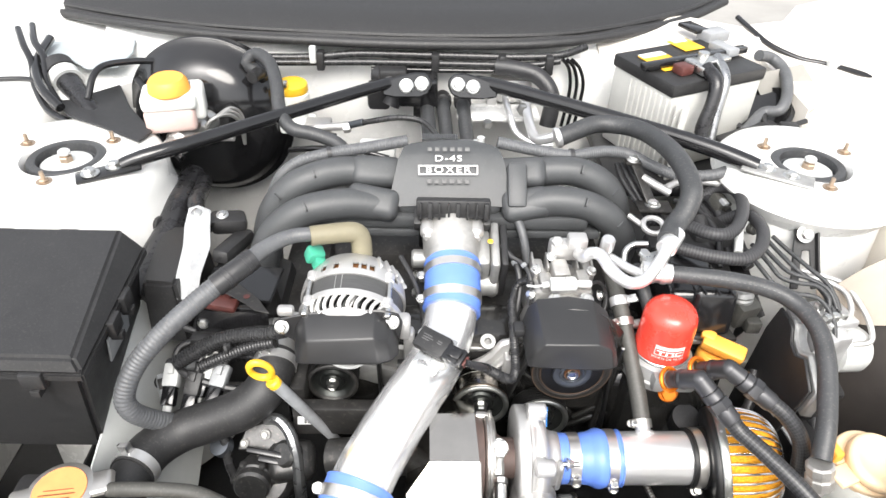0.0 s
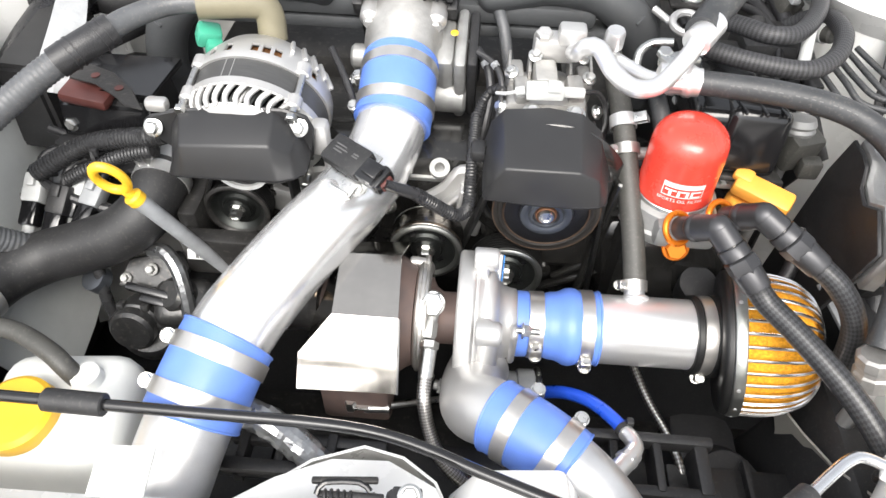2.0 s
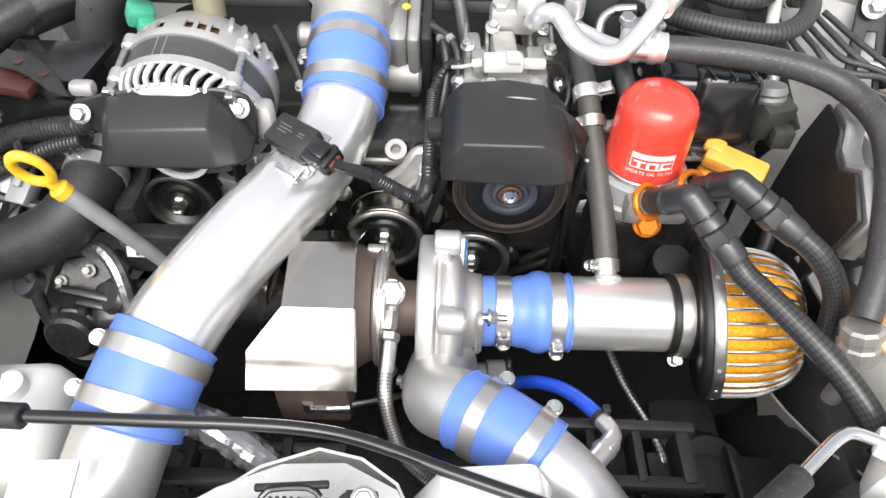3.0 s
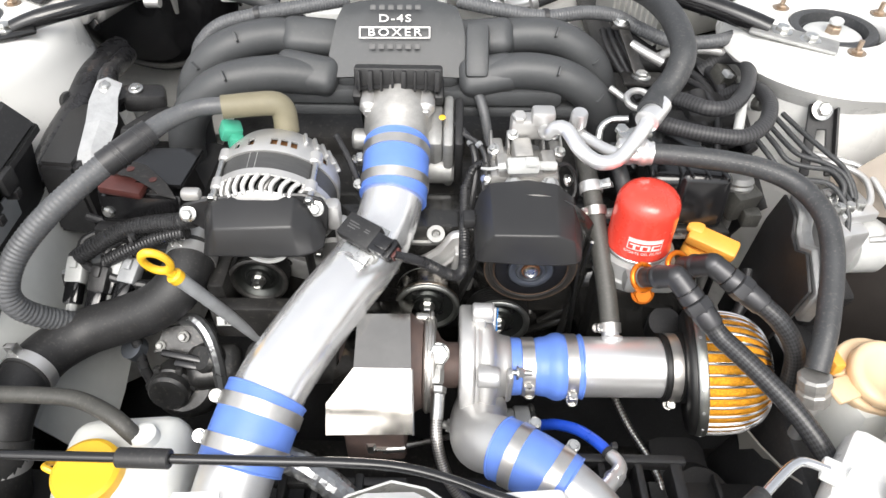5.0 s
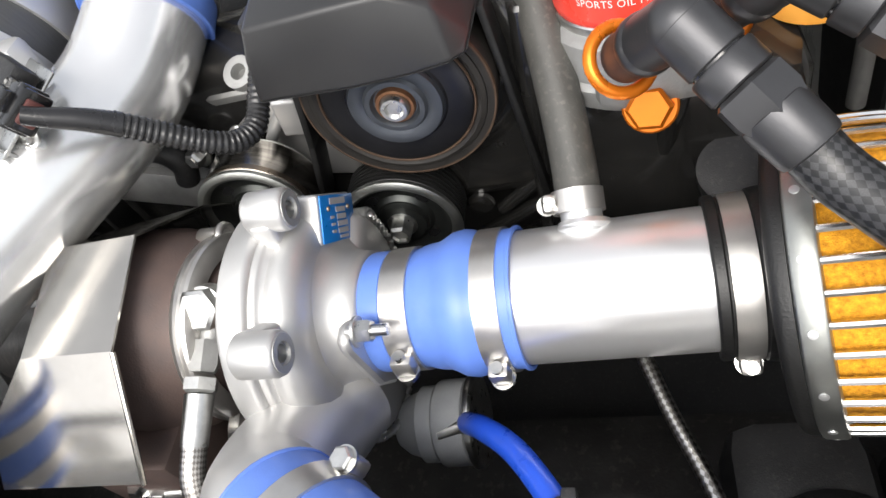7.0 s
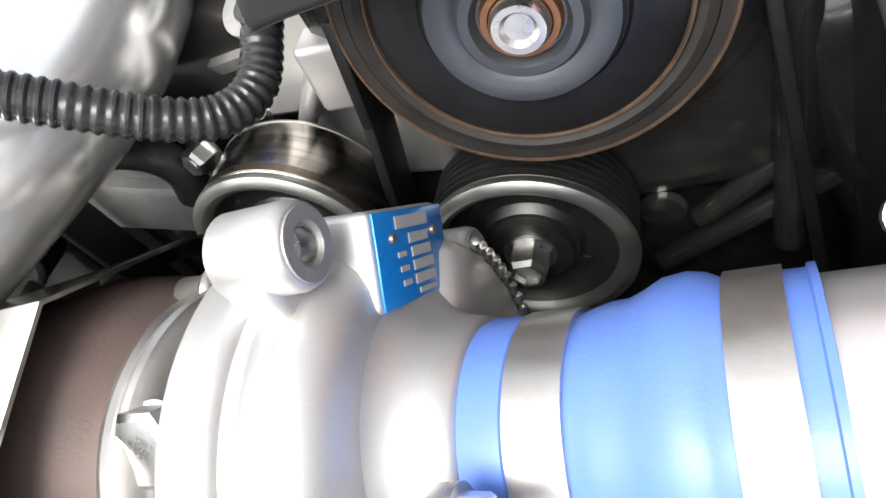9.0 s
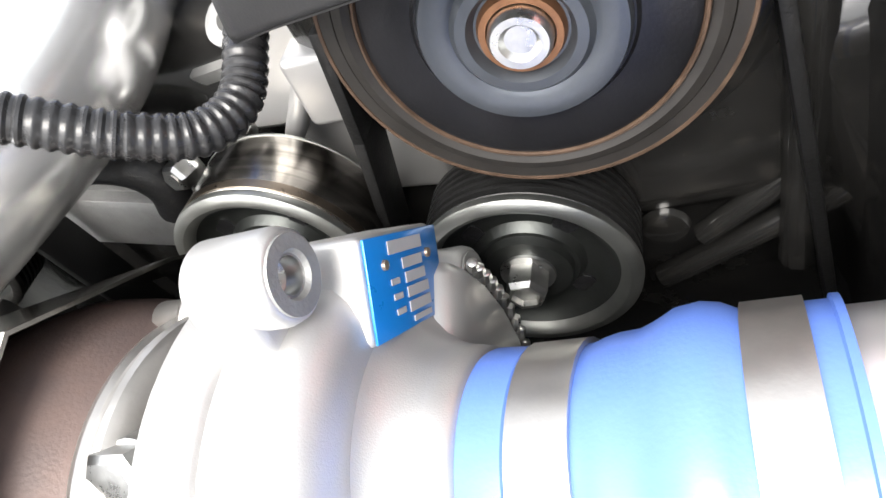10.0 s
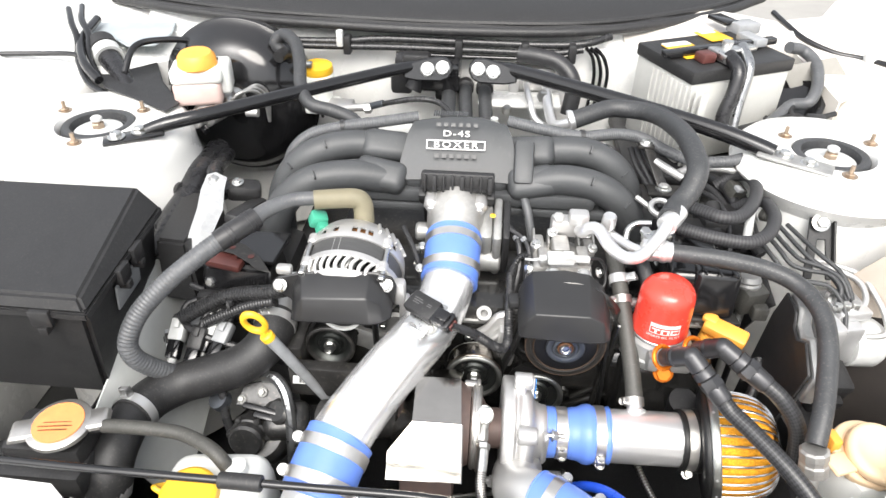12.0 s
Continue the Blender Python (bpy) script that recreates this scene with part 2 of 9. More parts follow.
def merge(*bms):
    out = bmesh.new()
    for b in bms:
        me = bpy.data.meshes.new("t")
        b.to_mesh(me)
        b.free()
        out.from_mesh(me)
        bpy.data.meshes.remove(me)
    return out


def turned(bm, m):
    bmesh.ops.transform(bm, matrix=m, verts=bm.verts[:])
    return bm


def rbox(c, s, bev=0.002, rot=(0, 0, 0), seg=2, taper=1.0, tapery=None):
    """A box of size s with rounded edges, centred at c; taper scales its top."""
    bm = bmesh.new()
    bmesh.ops.create_cube(bm, size=1.0)
    for v in bm.verts:
        k = taper if v.co.z > 0 else 1.0
        ky = (tapery if tapery is not None else taper) if v.co.z > 0 else 1.0
        v.co = V((v.co.x * s[0] * k, v.co.y * s[1] * ky, v.co.z * s[2]))
    if bev:
        bmesh.ops.bevel(bm, geom=bm.edges[:], offset=bev, segments=seg, profile=0.5, affect="EDGES")
    return turned(bm, pose(*c, *rot))


def axes(d):
    d = V(d).normalized()
    a = d.cross(V((0, 0, 1)) if abs(d.z) < 0.9 else V((0, 1, 0))).normalized()
    return d, a, d.cross(a)


def lathe(p, d, prof, seg=32, close=True):
    """Turns a profile of (distance along d from p, radius) round the line through p along d."""
    d, a, b = axes(d)
    p = V(p)
    bm = bmesh.new()
    rings = []
    for s, r in prof:
        if r <= 1e-6:
            rings.append([bm.verts.new(p + d * s)])
        else:
            rings.append([bm.verts.new(p + d * s + (a * math.cos(2 * math.pi * i / seg) + b * math.sin(2 * math.pi * i / seg)) * r) for i in range(seg)])
    for q, w in zip(rings, rings[1:]):
        for i in range(seg):
            j = (i + 1) % seg
            if len(q) == 1 and len(w) == 1:
                continue
            if len(q) == 1:
                bm.faces.new((q[0], w[i], w[j]))
            elif len(w) == 1:
                bm.faces.new((q[i], q[j], w[0]))
            else:
                bm.faces.new((q[i], q[j], w[j], w[i]))
    if close:
        for r in (rings[0], rings[-1]):
            if len(r) > 2:
                bm.faces.new(r)
    return bm


def cyl(p, q, r, r2=None, seg=24, bev=0.0):
    p, q = V(p), V(q)
    h = (q - p).length
    r2 = r if r2 is None else r2
    bev = min(bev, r * 0.9, r2 * 0.9, h * 0.45)
    prof = [(0, r - bev), (bev, r), (h - bev, r2), (h, r2 - bev)] if bev > 0 else [(0, r), (h, r2)]
    return lathe(p, q - p, prof, seg)


def ring(p, d, r, w, thick=0.0012, seg=40):
    """A flat band of width w and thickness thick round p."""
    return lathe(p, d, [(-w / 2, r), (-w / 2, r + thick), (w / 2, r + thick), (w / 2, r), (-w / 2, r)], seg, close=False)


def torus(p, d, R, r, seg=40, tube_seg=10):
    return lathe(p, d, [(r * math.sin(2 * math.pi * k / tube_seg), R + r * math.cos(2 * math.pi * k / tube_seg)) for k in range(tube_seg + 1)], seg, close=False)


def glide(pts, step=0.006):
    """A smooth line through points (Catmull-Rom), at even steps."""
    P = [V(p) for p in pts]
    P = [P[0] * 2 - P[1]] + P + [P[-1] * 2 - P[-2]]
    out = []
    for i in range(1, len(P) - 2):
        a, b, c, d = P[i - 1:i + 3]
        n = max(2, int((c - b).length / step))
        for k in range(n):
            t = k / n
            out.append(0.5 * (2 * b + (c - a) * t + (2 * a - 5 * b + 4 * c - d) * t * t + (3 * b - a - 3 * c + d) * t ** 3))
    out.append(P[-2])
    return out


def tube(pts, r, seg=14, step=0.006, ribs=0.0, depth=0.1, flat=False, r1=None, smooth=True, weave=0.0):
    """A hose along points. ribs: length of one corrugation; weave: length of one braid cell for the UV."""
    line = glide(pts, ribs / 4 if ribs else step) if smooth else [V(p) for p in pts]
    bm = bmesh.new()
    t0 = (line[1] - line[0]).normalized()
    _, nrm, _ = axes(t0)
    rings, run, runs = [], 0.0, []
    for i, p in enumerate(line):
        t = (line[min(i + 1, len(line) - 1)] - line[max(i - 1, 0)]).normalized()
        nrm = (nrm - t * nrm.dot(t)).normalized()
        bi = t.cross(nrm)
        if i:
            run += (p - line[i - 1]).length
        u = i / (len(line) - 1)
        rad = r + ((r1 if r1 is not None else r) - r) * u
        if ribs:
            rad *= 1 + (depth if (i % 4) in (0, 1) else -depth)
        rings.append([bm.verts.new(p + (nrm * math.cos(2 * math.pi * k / seg) + bi * math.sin(2 * math.pi * k / seg)) * rad) for k in range(seg)])
        runs.append(run)
    lay = bm.loops.layers.uv.new("UVMap") if weave else None
    around = max(4, round(2 * math.pi * r / weave)) if weave else 1
    for i, (q, w) in enumerate(zip(rings, rings[1:])):
        for k in range(seg):
            j = (k + 1) % seg
            f = bm.faces.new((q[k], q[j], w[j], w[k]))
            if weave:
                for lp, (uu, vv) in zip(f.loops, ((k, runs[i]), (k + 1, runs[i]), (k + 1, runs[i + 1]), (k, runs[i + 1]))):
                    lp[lay].uv = (uu / seg * around, vv / weave)
    bm.faces.new(rings[0])
    bm.faces.new(rings[-1])
    return bm


def hexa(p, d, r, h, chamfer=True):
    """A hexagon head: r across the corners / 2, h high, along d from p."""
    prof = [(0, r), (h * 0.8, r), (h, r * 0.82)] if chamfer else [(0, r), (h, r)]
    return lathe(p, d, prof, 6)


def bolt(parent, p, d, r=0.006, h=0.005, material=None, washer=True, name="bolt"):
    """A flanged hexagon bolt as one part."""
    d = V(d).normalized()
    p = V(p)
    pieces = [hexa(p, d, r, h)]
    if washer:
        pieces.append(lathe(p - d * 0.0006, d, [(0, r * 1.45), (0.0012, r * 1.45), (0.002, r * 1.15)], 20))
    pieces.append(cyl(p + d * h * 0.9, p + d * (h * 1.06), r * 0.5, seg=12))
    return part(name, merge(*pieces), material or ZINC, parent, sharp=28)


def plate(outline, o, u, v, thick, bev=0.0015, holes=()):
    """A flat plate: the outline (pairs) lies in the plane through o along u and v, thickened both ways."""
    u, v = V(u).normalized(), V(v).normalized()
    n = u.cross(v).normalized()
    o = V(o)
    bm = bmesh.new()
    lo = [bm.verts.new(o + u * x + v * y - n * thick / 2) for x, y in outline]
    f = bm.faces.new(lo)
    ext = bmesh.ops.extrude_face_region(bm, geom=[f])
    bmesh.ops.translate(bm, verts=[g for g in ext["geom"] if isinstance(g, bmesh.types.BMVert)], vec=n * thick)
    if bev:
        bmesh.ops.bevel(bm, geom=bm.edges[:], offset=min(bev, thick * 0.4), segments=1, affect="EDGES")
    return bm


def sheet(rows, thick=0.0015):
    """A bent sheet through rows of points, all of one length, with thickness."""
    bm = bmesh.new()
    g = [[bm.verts.new(V(p)) for p in row] for row in rows]
    for a, b in zip(g, g[1:]):
        for i in range(len(a) - 1):
            bm.faces.new((a[i], a[i + 1], b[i + 1], b[i]))
    bmesh.ops.recalc_face_normals(bm, faces=bm.faces[:])
    if thick:
        bmesh.ops.solidify(bm, geom=bm.faces[:], thickness=thick)
    return bm


def letters(text, size, depth=0.0004, space=1.0):
    """Writing as a bmesh, centred, in the xy plane."""
    cu = bpy.data.curves.new("w", "FONT")
    cu.body, cu.size, cu.extrude, cu.align_x, cu.align_y, cu.resolution_u, cu.space_character = text, size, depth, "CENTER", "CENTER", 3, space
    ob = bpy.data.objects.new("w", cu)
    me = ob.to_mesh()
    bm = bmesh.new()
    bm.from_mesh(me)
    ob.to_mesh_clear()
    bpy.data.objects.remove(ob)
    bpy.data.curves.remove(cu)
    return bm


def basis(o, u, v):
    """A matrix that lays x along u, y along v, at o."""
    u = V(u).normalized()
    n = u.cross(V(v)).normalized()
    v = n.cross(u)
    m = Matrix((u, v, n)).transposed().to_4x4()
    m.translation = V(o)
    return m


def clamp(p, d, r, toward, group="hose clamps", w=0.0115):
    """A worm-drive hose clamp of stainless steel: band, screw housing, screw. toward: where its screw sits."""
    p, d = V(p), V(d).normalized()
    t = (V(toward) - d * V(toward).dot(d)).normalized()
    s = d.cross(t)
    c = thing("hose_clamp", p, "stainless worm-drive hose clamp tightened round a hose", "hose clamp", group)
    part("band", ring(p, d, r, w, 0.0013), BAND, c)
    k = 0.86 if r > 0.02 else 0.68
    hub = p + t * (r + 0.0045 * k)
    part("screw_housing", turned(rbox((0, 0, 0), (0.013 * k, w * 0.85, 0.009 * k), 0.002), basis(hub, s, d)), BAND, c)
    q = hub + s * 0.007 * k
    part("screw", merge(cyl(hub - s * 0.009 * k, q, 0.0035 * k, seg=12), hexa(q, s, 0.0058 * k, 0.0045 * k), lathe(q - s * 0.0008, s, [(0, 0.0068 * k), (0.0014, 0.0068 * k)], 18)), ZINC, c, "slotted hexagon screw")
    return c


def spring_clip(p, d, r, toward):
    """A flat spring clip on a hose, with two ears."""
    p, d = V(p), V(d).normalized()
    t = (V(toward) - d * V(toward).dot(d)).normalized()
    s = d.cross(t)
    c = thing("spring_clip", p, "bright zinc spring hose clip with raised ears", "hose clip", "spring hose clips")
    part("band", ring(p, d, r, 0.012, 0.0012), SATIN, c)
    part("ear", turned(rbox((0, 0, 0), (0.002, 0.009, 0.012), 0.0006), basis(p + t * (r + 0.006) + s * 0.006, s, d)), ZINC, c)
    part("ear", turned(rbox((0, 0, 0), (0.002, 0.005, 0.012), 0.0006), basis(p + t * (r + 0.006) - s * 0.006, s, d)), ZINC, c)
    part("bridge", turned(rbox((0, 0, 0), (0.014, 0.006, 0.0016), 0.0005), basis(p + t * (r + 0.011), s, d)), SATIN, c)
    return c

# ---- the setting: car body round the engine ----
solo("ground", rbox((0, 0, -0.05), (60, 60, 0.1), 0), CONC, (0, 0, 0), "grey concrete garage floor under the car", "floor", kind="structure")


def tower(x, y, s, name, flare, neck=0.141):
    """A strut tower of pressed white steel with its round mount."""
    c = V((x, y, 0.0))
    prof = [(0.35, neck + flare * 1.6), (0.60, neck + flare), (0.76, neck + flare * 0.5), (0.838, neck), (0.852, 0.5 * neck + 0.069), (0.868, 0.139), (0.882, 0.134), (0.8905, 0.126), (0.893, 0.116), (0.894, 0.064), (0.8915, 0.058), (0.884, 0.0555), (0.860, 0.0545)]
    t = solo(name, lathe(c, (0, 0, 1), prof, 72, close=False), WHITE, (x, y, 0.35), "white painted pressed-steel strut tower", "car body", kind="structure")
    m = thing("strut_mount", (x, y, 0.87), "round black rubber strut top mount with three gold studs", "strut mount", "strut mounts")
    part("rubber", lathe((x, y + 0.006, 0.872), (0, 0, 1), [(0, 0.0545), (0.012, 0.0545), (0.0155, 0.052), (0.0165, 0.046), (0.0150, 0.041), (0.004, 0.039), (0.002, 0.034)], 56), RUBG, m)
    part("rubber_boot", lathe((x, y + 0.006, 0.866), (0, 0, 1), [(0, 0.045), (0.004, 0.042), (0.010, 0.036), (0.008, 0.030), (0.008, 0.0)], 40), GLOSSK, m)
    part("bearing_plate", lathe((x, y + 0.002, 0.876), (0, 0, 1), [(0, 0.034), (0.003, 0.035), (0.005, 0.031), (0.004, 0.018), (0.006, 0.0)], 44), LGREY, m, "pale bearing plate")
    part("rod_nut", merge(hexa((x, y + 0.004, 0.881), (0, 0, 1), 0.0095, 0.008), cyl((x, y + 0.004, 0.887), (x, y + 0.004, 0.893), 0.0058, seg=14)), BRASS, m)
    part("rod_cap", lathe((x, y + 0.004, 0.893), (0, 0, 1), [(0, 0.0085), (0.004, 0.0085), (0.006, 0.006), (0.006, 0)], 20), LGREY, m, "pale cap on the damper rod")
    for a in (-83, 37, 155):
        q = V((x + s * 0.070 * math.cos(radians(a)), y - 0.002 + 0.074 * math.sin(radians(a)), 0.8935))
        part("stud", merge(hexa(q, (0, 0, 1), 0.0064, 0.005), cyl(q, q + V((0, 0, 0.016)), 0.0030, seg=12), lathe(q, (0, 0, 1), [(0, 0.0088), (0.0015, 0.0105)], 20)), BRASS, m, "gold-zinc stud and nut")
    return t


tower(-0.539, 0.860, 1, "strut_tower_left", 0.03)
tower(0.5595, 0.8806, -1, "strut_tower_right", 0.010, 0.118)
# press holes in the tower walls
for p, d in (((-0.3995, 0.805, 0.812), (0.9, -0.35, 0.12)),):
    solo("plug", lathe(p, d, [(-0.004, 0.0125), (0.0015, 0.0125), (0.003, 0.010), (0.002, 0.0)], 24), PLAST, p, "round black plastic plug in a white panel", "plug")

# added black sheet: stands in for the shade on the frame rail
solo("shade_sheet_right", sheet([[(0.436, y, 0.48), (0.432, y, 0.70), (0.436 + 0.02 * (y < 0.74), y, 0.790 - 0.05 * (y < 0.74)), (0.444 + 0.02 * (y < 0.74), y, 0.796 - 0.05 * (y < 0.74))] for y in (0.70, 0.76, 0.84, 0.92, 1.0)], 0.003), PLAST, (0.436, 0.85, 0.5), "black sheet added beside the strut tower in place of shade", "under-tray", kind="structure", sharp=60)
# inner wings: bent sheets from the towers out to the wing edges
def wing(s, name, m):
    rows = []
    for y, inn, low in ((0.28, 0.60, 0.755), (0.40, 0.615, 0.775), (0.55, 0.64, 0.80), (0.70, 0.66, 0.84), (0.80, 0.66, 0.875), (0.90, 0.66, 0.885), (1.02, 0.64, 0.895), (1.14, 0.60, 0.905), (1.24, 0.56, 0.915), (1.36, 0.55, 0.93)):
        rows.append([(s * inn, y, 0.36), (s * (inn + 0.003), y, low - 0.06), (s * (inn + 0.008), y, low - 0.018), (s * (inn + 0.028), y, low), (s * (inn + 0.09), y, low + 0.012), (s * (inn + 0.15), y, low + 0.020), (s * (inn + 0.165), y, low + 0.05), (s * (inn + 0.30), y, low + 0.085), (s * (inn + 0.36), y, low + 0.03), (s * (inn + 0.40), y, low - 0.4)])
    return solo(name, sheet(rows, 0.002), m, (s * 0.6, 0.8, 0.4), "white painted inner wing panel beside the engine bay", "car body", kind="structure", sharp=50)


wing(-1, "inner_wing_left", WHITE)
wing(1, "inner_wing_right", WHITEWARM)
# inner arch behind the washer bottle: white paint's warm shade painted as beige
solo("wheel_arch_right", sheet([[(0.528, 0.712, 0.785), (0.53, 0.700, 0.772), (0.54, 0.690, 0.750)], [(0.5438, 0.702, 0.802), (0.552, 0.690, 0.78), (0.563, 0.680, 0.755)], [(0.5709, 0.70, 0.835), (0.578, 0.680, 0.80), (0.581, 0.660, 0.768)], [(0.6061, 0.70, 0.8633), (0.615, 0.678, 0.82), (0.627, 0.655, 0.772)], [(0.66, 0.71, 0.885), (0.67, 0.69, 0.83), (0.68, 0.66, 0.775)]], 0.002), WARMIN, (0.6, 0.66, 0.75), "white inner arch panel with its beige shade painted in", "car body", kind="structure", sharp=60)
# darkness under the arch panel is painted into this liner's brown-black
solo("arch_liner_right", sheet([[(0.535, 0.700, 0.752), (0.53, 0.66, 0.60), (0.53, 0.62, 0.40)], [(0.565, 0.692, 0.757), (0.56, 0.64, 0.60), (0.56, 0.60, 0.40)], [(0.584, 0.672, 0.770), (0.590, 0.61, 0.62), (0.59, 0.56, 0.40)], [(0.629, 0.667, 0.774), (0.618, 0.56, 0.64), (0.61, 0.50, 0.40)], [(0.68, 0.672, 0.778), (0.628, 0.47, 0.66), (0.62, 0.40, 0.40)], [(0.69, 0.60, 0.765), (0.632, 0.42, 0.66), (0.62, 0.36, 0.40)]], 0.002), DARKIN, (0.6, 0.6, 0.4), "brown-black arch liner, its shade painted into the colour", "car body", kind="structure", sharp=60)
# added black sheet that darkens the lit lower wing
solo("dark_sheet_left", sheet([[(-0.46, y, 0.32), (-0.425, y, 0.56), (-0.432, y, 0.645), (-0.436, y, 0.655)] for y in (0.36, 0.5, 0.64, 0.76)], 0.003), PLAST, (-0.43, 0.55, 0.32), "black sheet added under the fuse box to darken the wing", "under-tray", kind="structure", sharp=60)
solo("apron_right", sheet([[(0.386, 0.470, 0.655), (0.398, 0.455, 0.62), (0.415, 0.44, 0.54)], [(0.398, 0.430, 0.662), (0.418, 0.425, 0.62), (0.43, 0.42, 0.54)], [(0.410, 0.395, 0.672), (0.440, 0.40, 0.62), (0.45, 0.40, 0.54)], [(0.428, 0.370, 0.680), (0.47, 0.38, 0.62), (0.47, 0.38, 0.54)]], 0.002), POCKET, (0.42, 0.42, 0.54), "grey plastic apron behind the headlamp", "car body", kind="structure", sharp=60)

# firewall, upper shelf and cowl
solo("firewall", sheet([[(x, 1.215 + 0.01 * math.cos(x * 6), 0.30), (x, 1.215 + 0.01 * math.cos(x * 6), 0.70), (x, 1.205, 0.80), (x, 1.200, 0.905), (x, 1.205, 0.918), (x, 1.245, 0.925), (x, 1.27, 0.945)] for x in (-0.62, -0.45, -0.3, -0.15, 0, 0.15, 0.3, 0.45, 0.62)], 0.003), WHITE, (0, 1.21, 0.3), "white painted firewall at the back of the engine bay", "car body", kind="structure", sharp=30)
solo("cowl_side_left", sheet([[(-0.60, 1.02, 0.60), (-0.60, 1.02, 0.90), (-0.70, 1.08, 0.905)], [(-0.45, 1.19, 0.60), (-0.45, 1.19, 0.90), (-0.55, 1.32, 0.92)], [(-0.40, 1.22, 0.60), (-0.40, 1.22, 0.91), (-0.40, 1.34, 0.93)]], 0.003), WHITE, (-0.5, 1.15, 0.6), "white painted corner panel of the bulkhead", "car body", kind="structure")
solo("cowl_side_right", sheet([[(0.30, 1.215, 0.60), (0.30, 1.215, 0.93), (0.30, 1.34, 0.945)], [(0.44, 1.24, 0.60), (0.44, 1.24, 0.955), (0.46, 1.36, 0.96)], [(0.58, 1.20, 0.60), (0.60, 1.20, 0.93), (0.70, 1.30, 0.94)], [(0.62, 1.05, 0.60), (0.63, 1.05, 0.90), (0.74, 1.12, 0.92)]], 0.003), WHITEWARM, (0.5, 1.2, 0.6), "white painted battery corner of the bulkhead", "car body", kind="structure")
# shelf coloured black to stand for the dark void below the battery
solo("battery_shelf", rbox((0.44, 1.08, 0.785), (0.30, 0.24, 0.02), 0.006), PLAST, (0.44, 1.08, 0.77), "battery tray shelf, black for the shade under the battery", "car body", kind="structure")
solo("bulkhead_side_panel", sheet([[(-0.62, 1.04, 0.52), (-0.62, 1.04, 0.86)], [(-0.30, 1.20, 0.52), (-0.30, 1.20, 0.86)]], 0.003), WHITE, (-0.45, 1.1, 0.52), "white painted sheet panel behind the brake booster", "car body", kind="structure")
cow = [(-0.95, 1.42), (-0.72, 1.305), (-0.45, 1.215), (-0.2, 1.185), (0.0, 1.18), (0.2, 1.20), (0.36, 1.265), (0.5, 1.36), (0.62, 1.48)]
solo("cowl", sheet([[(x, y, 0.955), (x, y + 0.02, 0.972), (x, y + 0.10, 0.985), (x * 1.0, y + 0.45, 1.02)] for x, y in cow], 0.003), PLAST, (0, 1.3, 0.955), "black plastic cowl panel under the windscreen", "cowl", kind="structure")
solo("cowl_seal", merge(tube([(x, y - 0.006, 0.952) for x, y in cow], 0.0085, 10, 0.02), tube([(x, y + 0.014, 0.962) for x, y in cow], 0.006, 8, 0.02)), RUB, (0, 1.2, 0.952), "black rubber bonnet seal along the cowl edge", "seal", kind="structure")
solo("windscreen_base", rbox((0, 2.0, 1.16), (1.9, 0.75, 0.02), 0.004, (24, 0, 0)), GLOSSK, (0, 1.9, 1.1), "dark glass behind the cowl", "windscreen", kind="structure")

# front support panel, latch plate, bumper edge
sup = [(-0.62, 0.262, 0.766), (-0.45, 0.262, 0.764), (-0.30, 0.265, 0.764), (-0.14, 0.268, 0.764), (-0.05, 0.272, 0.764), (0.05, 0.276, 0.763), (0.15, 0.282, 0.763), (0.26, 0.287, 0.764), (0.38, 0.292, 0.766), (0.46, 0.31, 0.772), (0.62, 0.36, 0.79)]
FRONT = (-0.001, -0.001, -0.004, -0.020, -0.026, -0.028, -0.028, -0.028, -0.028, -0.028, -0.028)
solo("radiator_support", sheet([[(x, y + f - 0.020, z - 0.10), (x, y + f - 0.014, z - 0.018), (x, y + f - 0.009, z - 0.005), (x, y + f, z), (x, y + 0.012, z), (x, y + 0.020, z - 0.006), (x, y + 0.024, z - 0.05)] for (x, y, z), f in zip(sup, FRONT)], 0.002), WHITE, (0, 0.27, 0.66), "white painted radiator support panel across the front", "car body", kind="structure", sharp=30)
for x, y, r in ((-0.206, 0.2705, 0.0055), (-0.174, 0.2695, 0.0032), (0.292, 0.272, 0.003), (0.222, 0.274, 0.002), (-0.205, 0.300, 0.003)):
    solo("panel_hole", lathe((x, y, 0.7645), (0, 0, 1), [(0, r), (0.0004, r), (0.0002, 0.0)], 20), GLOSSK, (x, y, 0.7645), "small dark hole punched in a white panel", "hole", "holes in the support panel", kind="structure")
solo("support_brace", sheet([[(-0.045, 0.292, 0.752), (-0.02, 0.315, 0.742), (0.0, 0.335, 0.735), (0.035, 0.352, 0.728), (0.065, 0.345, 0.73), (0.09, 0.325, 0.738), (0.105, 0.292, 0.752)], [(-0.07, 0.285, 0.66), (-0.03, 0.33, 0.66), (0.0, 0.36, 0.65), (0.035, 0.372, 0.64), (0.065, 0.365, 0.64), (0.09, 0.34, 0.65), (0.12, 0.285, 0.66)]], 0.002), WHITE, (0.03, 0.3, 0.64), "white rounded brace panel behind the bonnet latch", "car body", kind="structure")
solo("brace_top", sheet([[(-0.05, 0.288, 0.756), (0.0, 0.290, 0.757), (0.05, 0.290, 0.757), (0.105, 0.288, 0.756)], [(-0.02, 0.315, 0.746), (0.015, 0.335, 0.738), (0.055, 0.338, 0.736), (0.09, 0.318, 0.744)]], 0.002), WHITE, (0.03, 0.3, 0.73), "white sloping plate behind the bonnet latch", "car body", kind="structure")
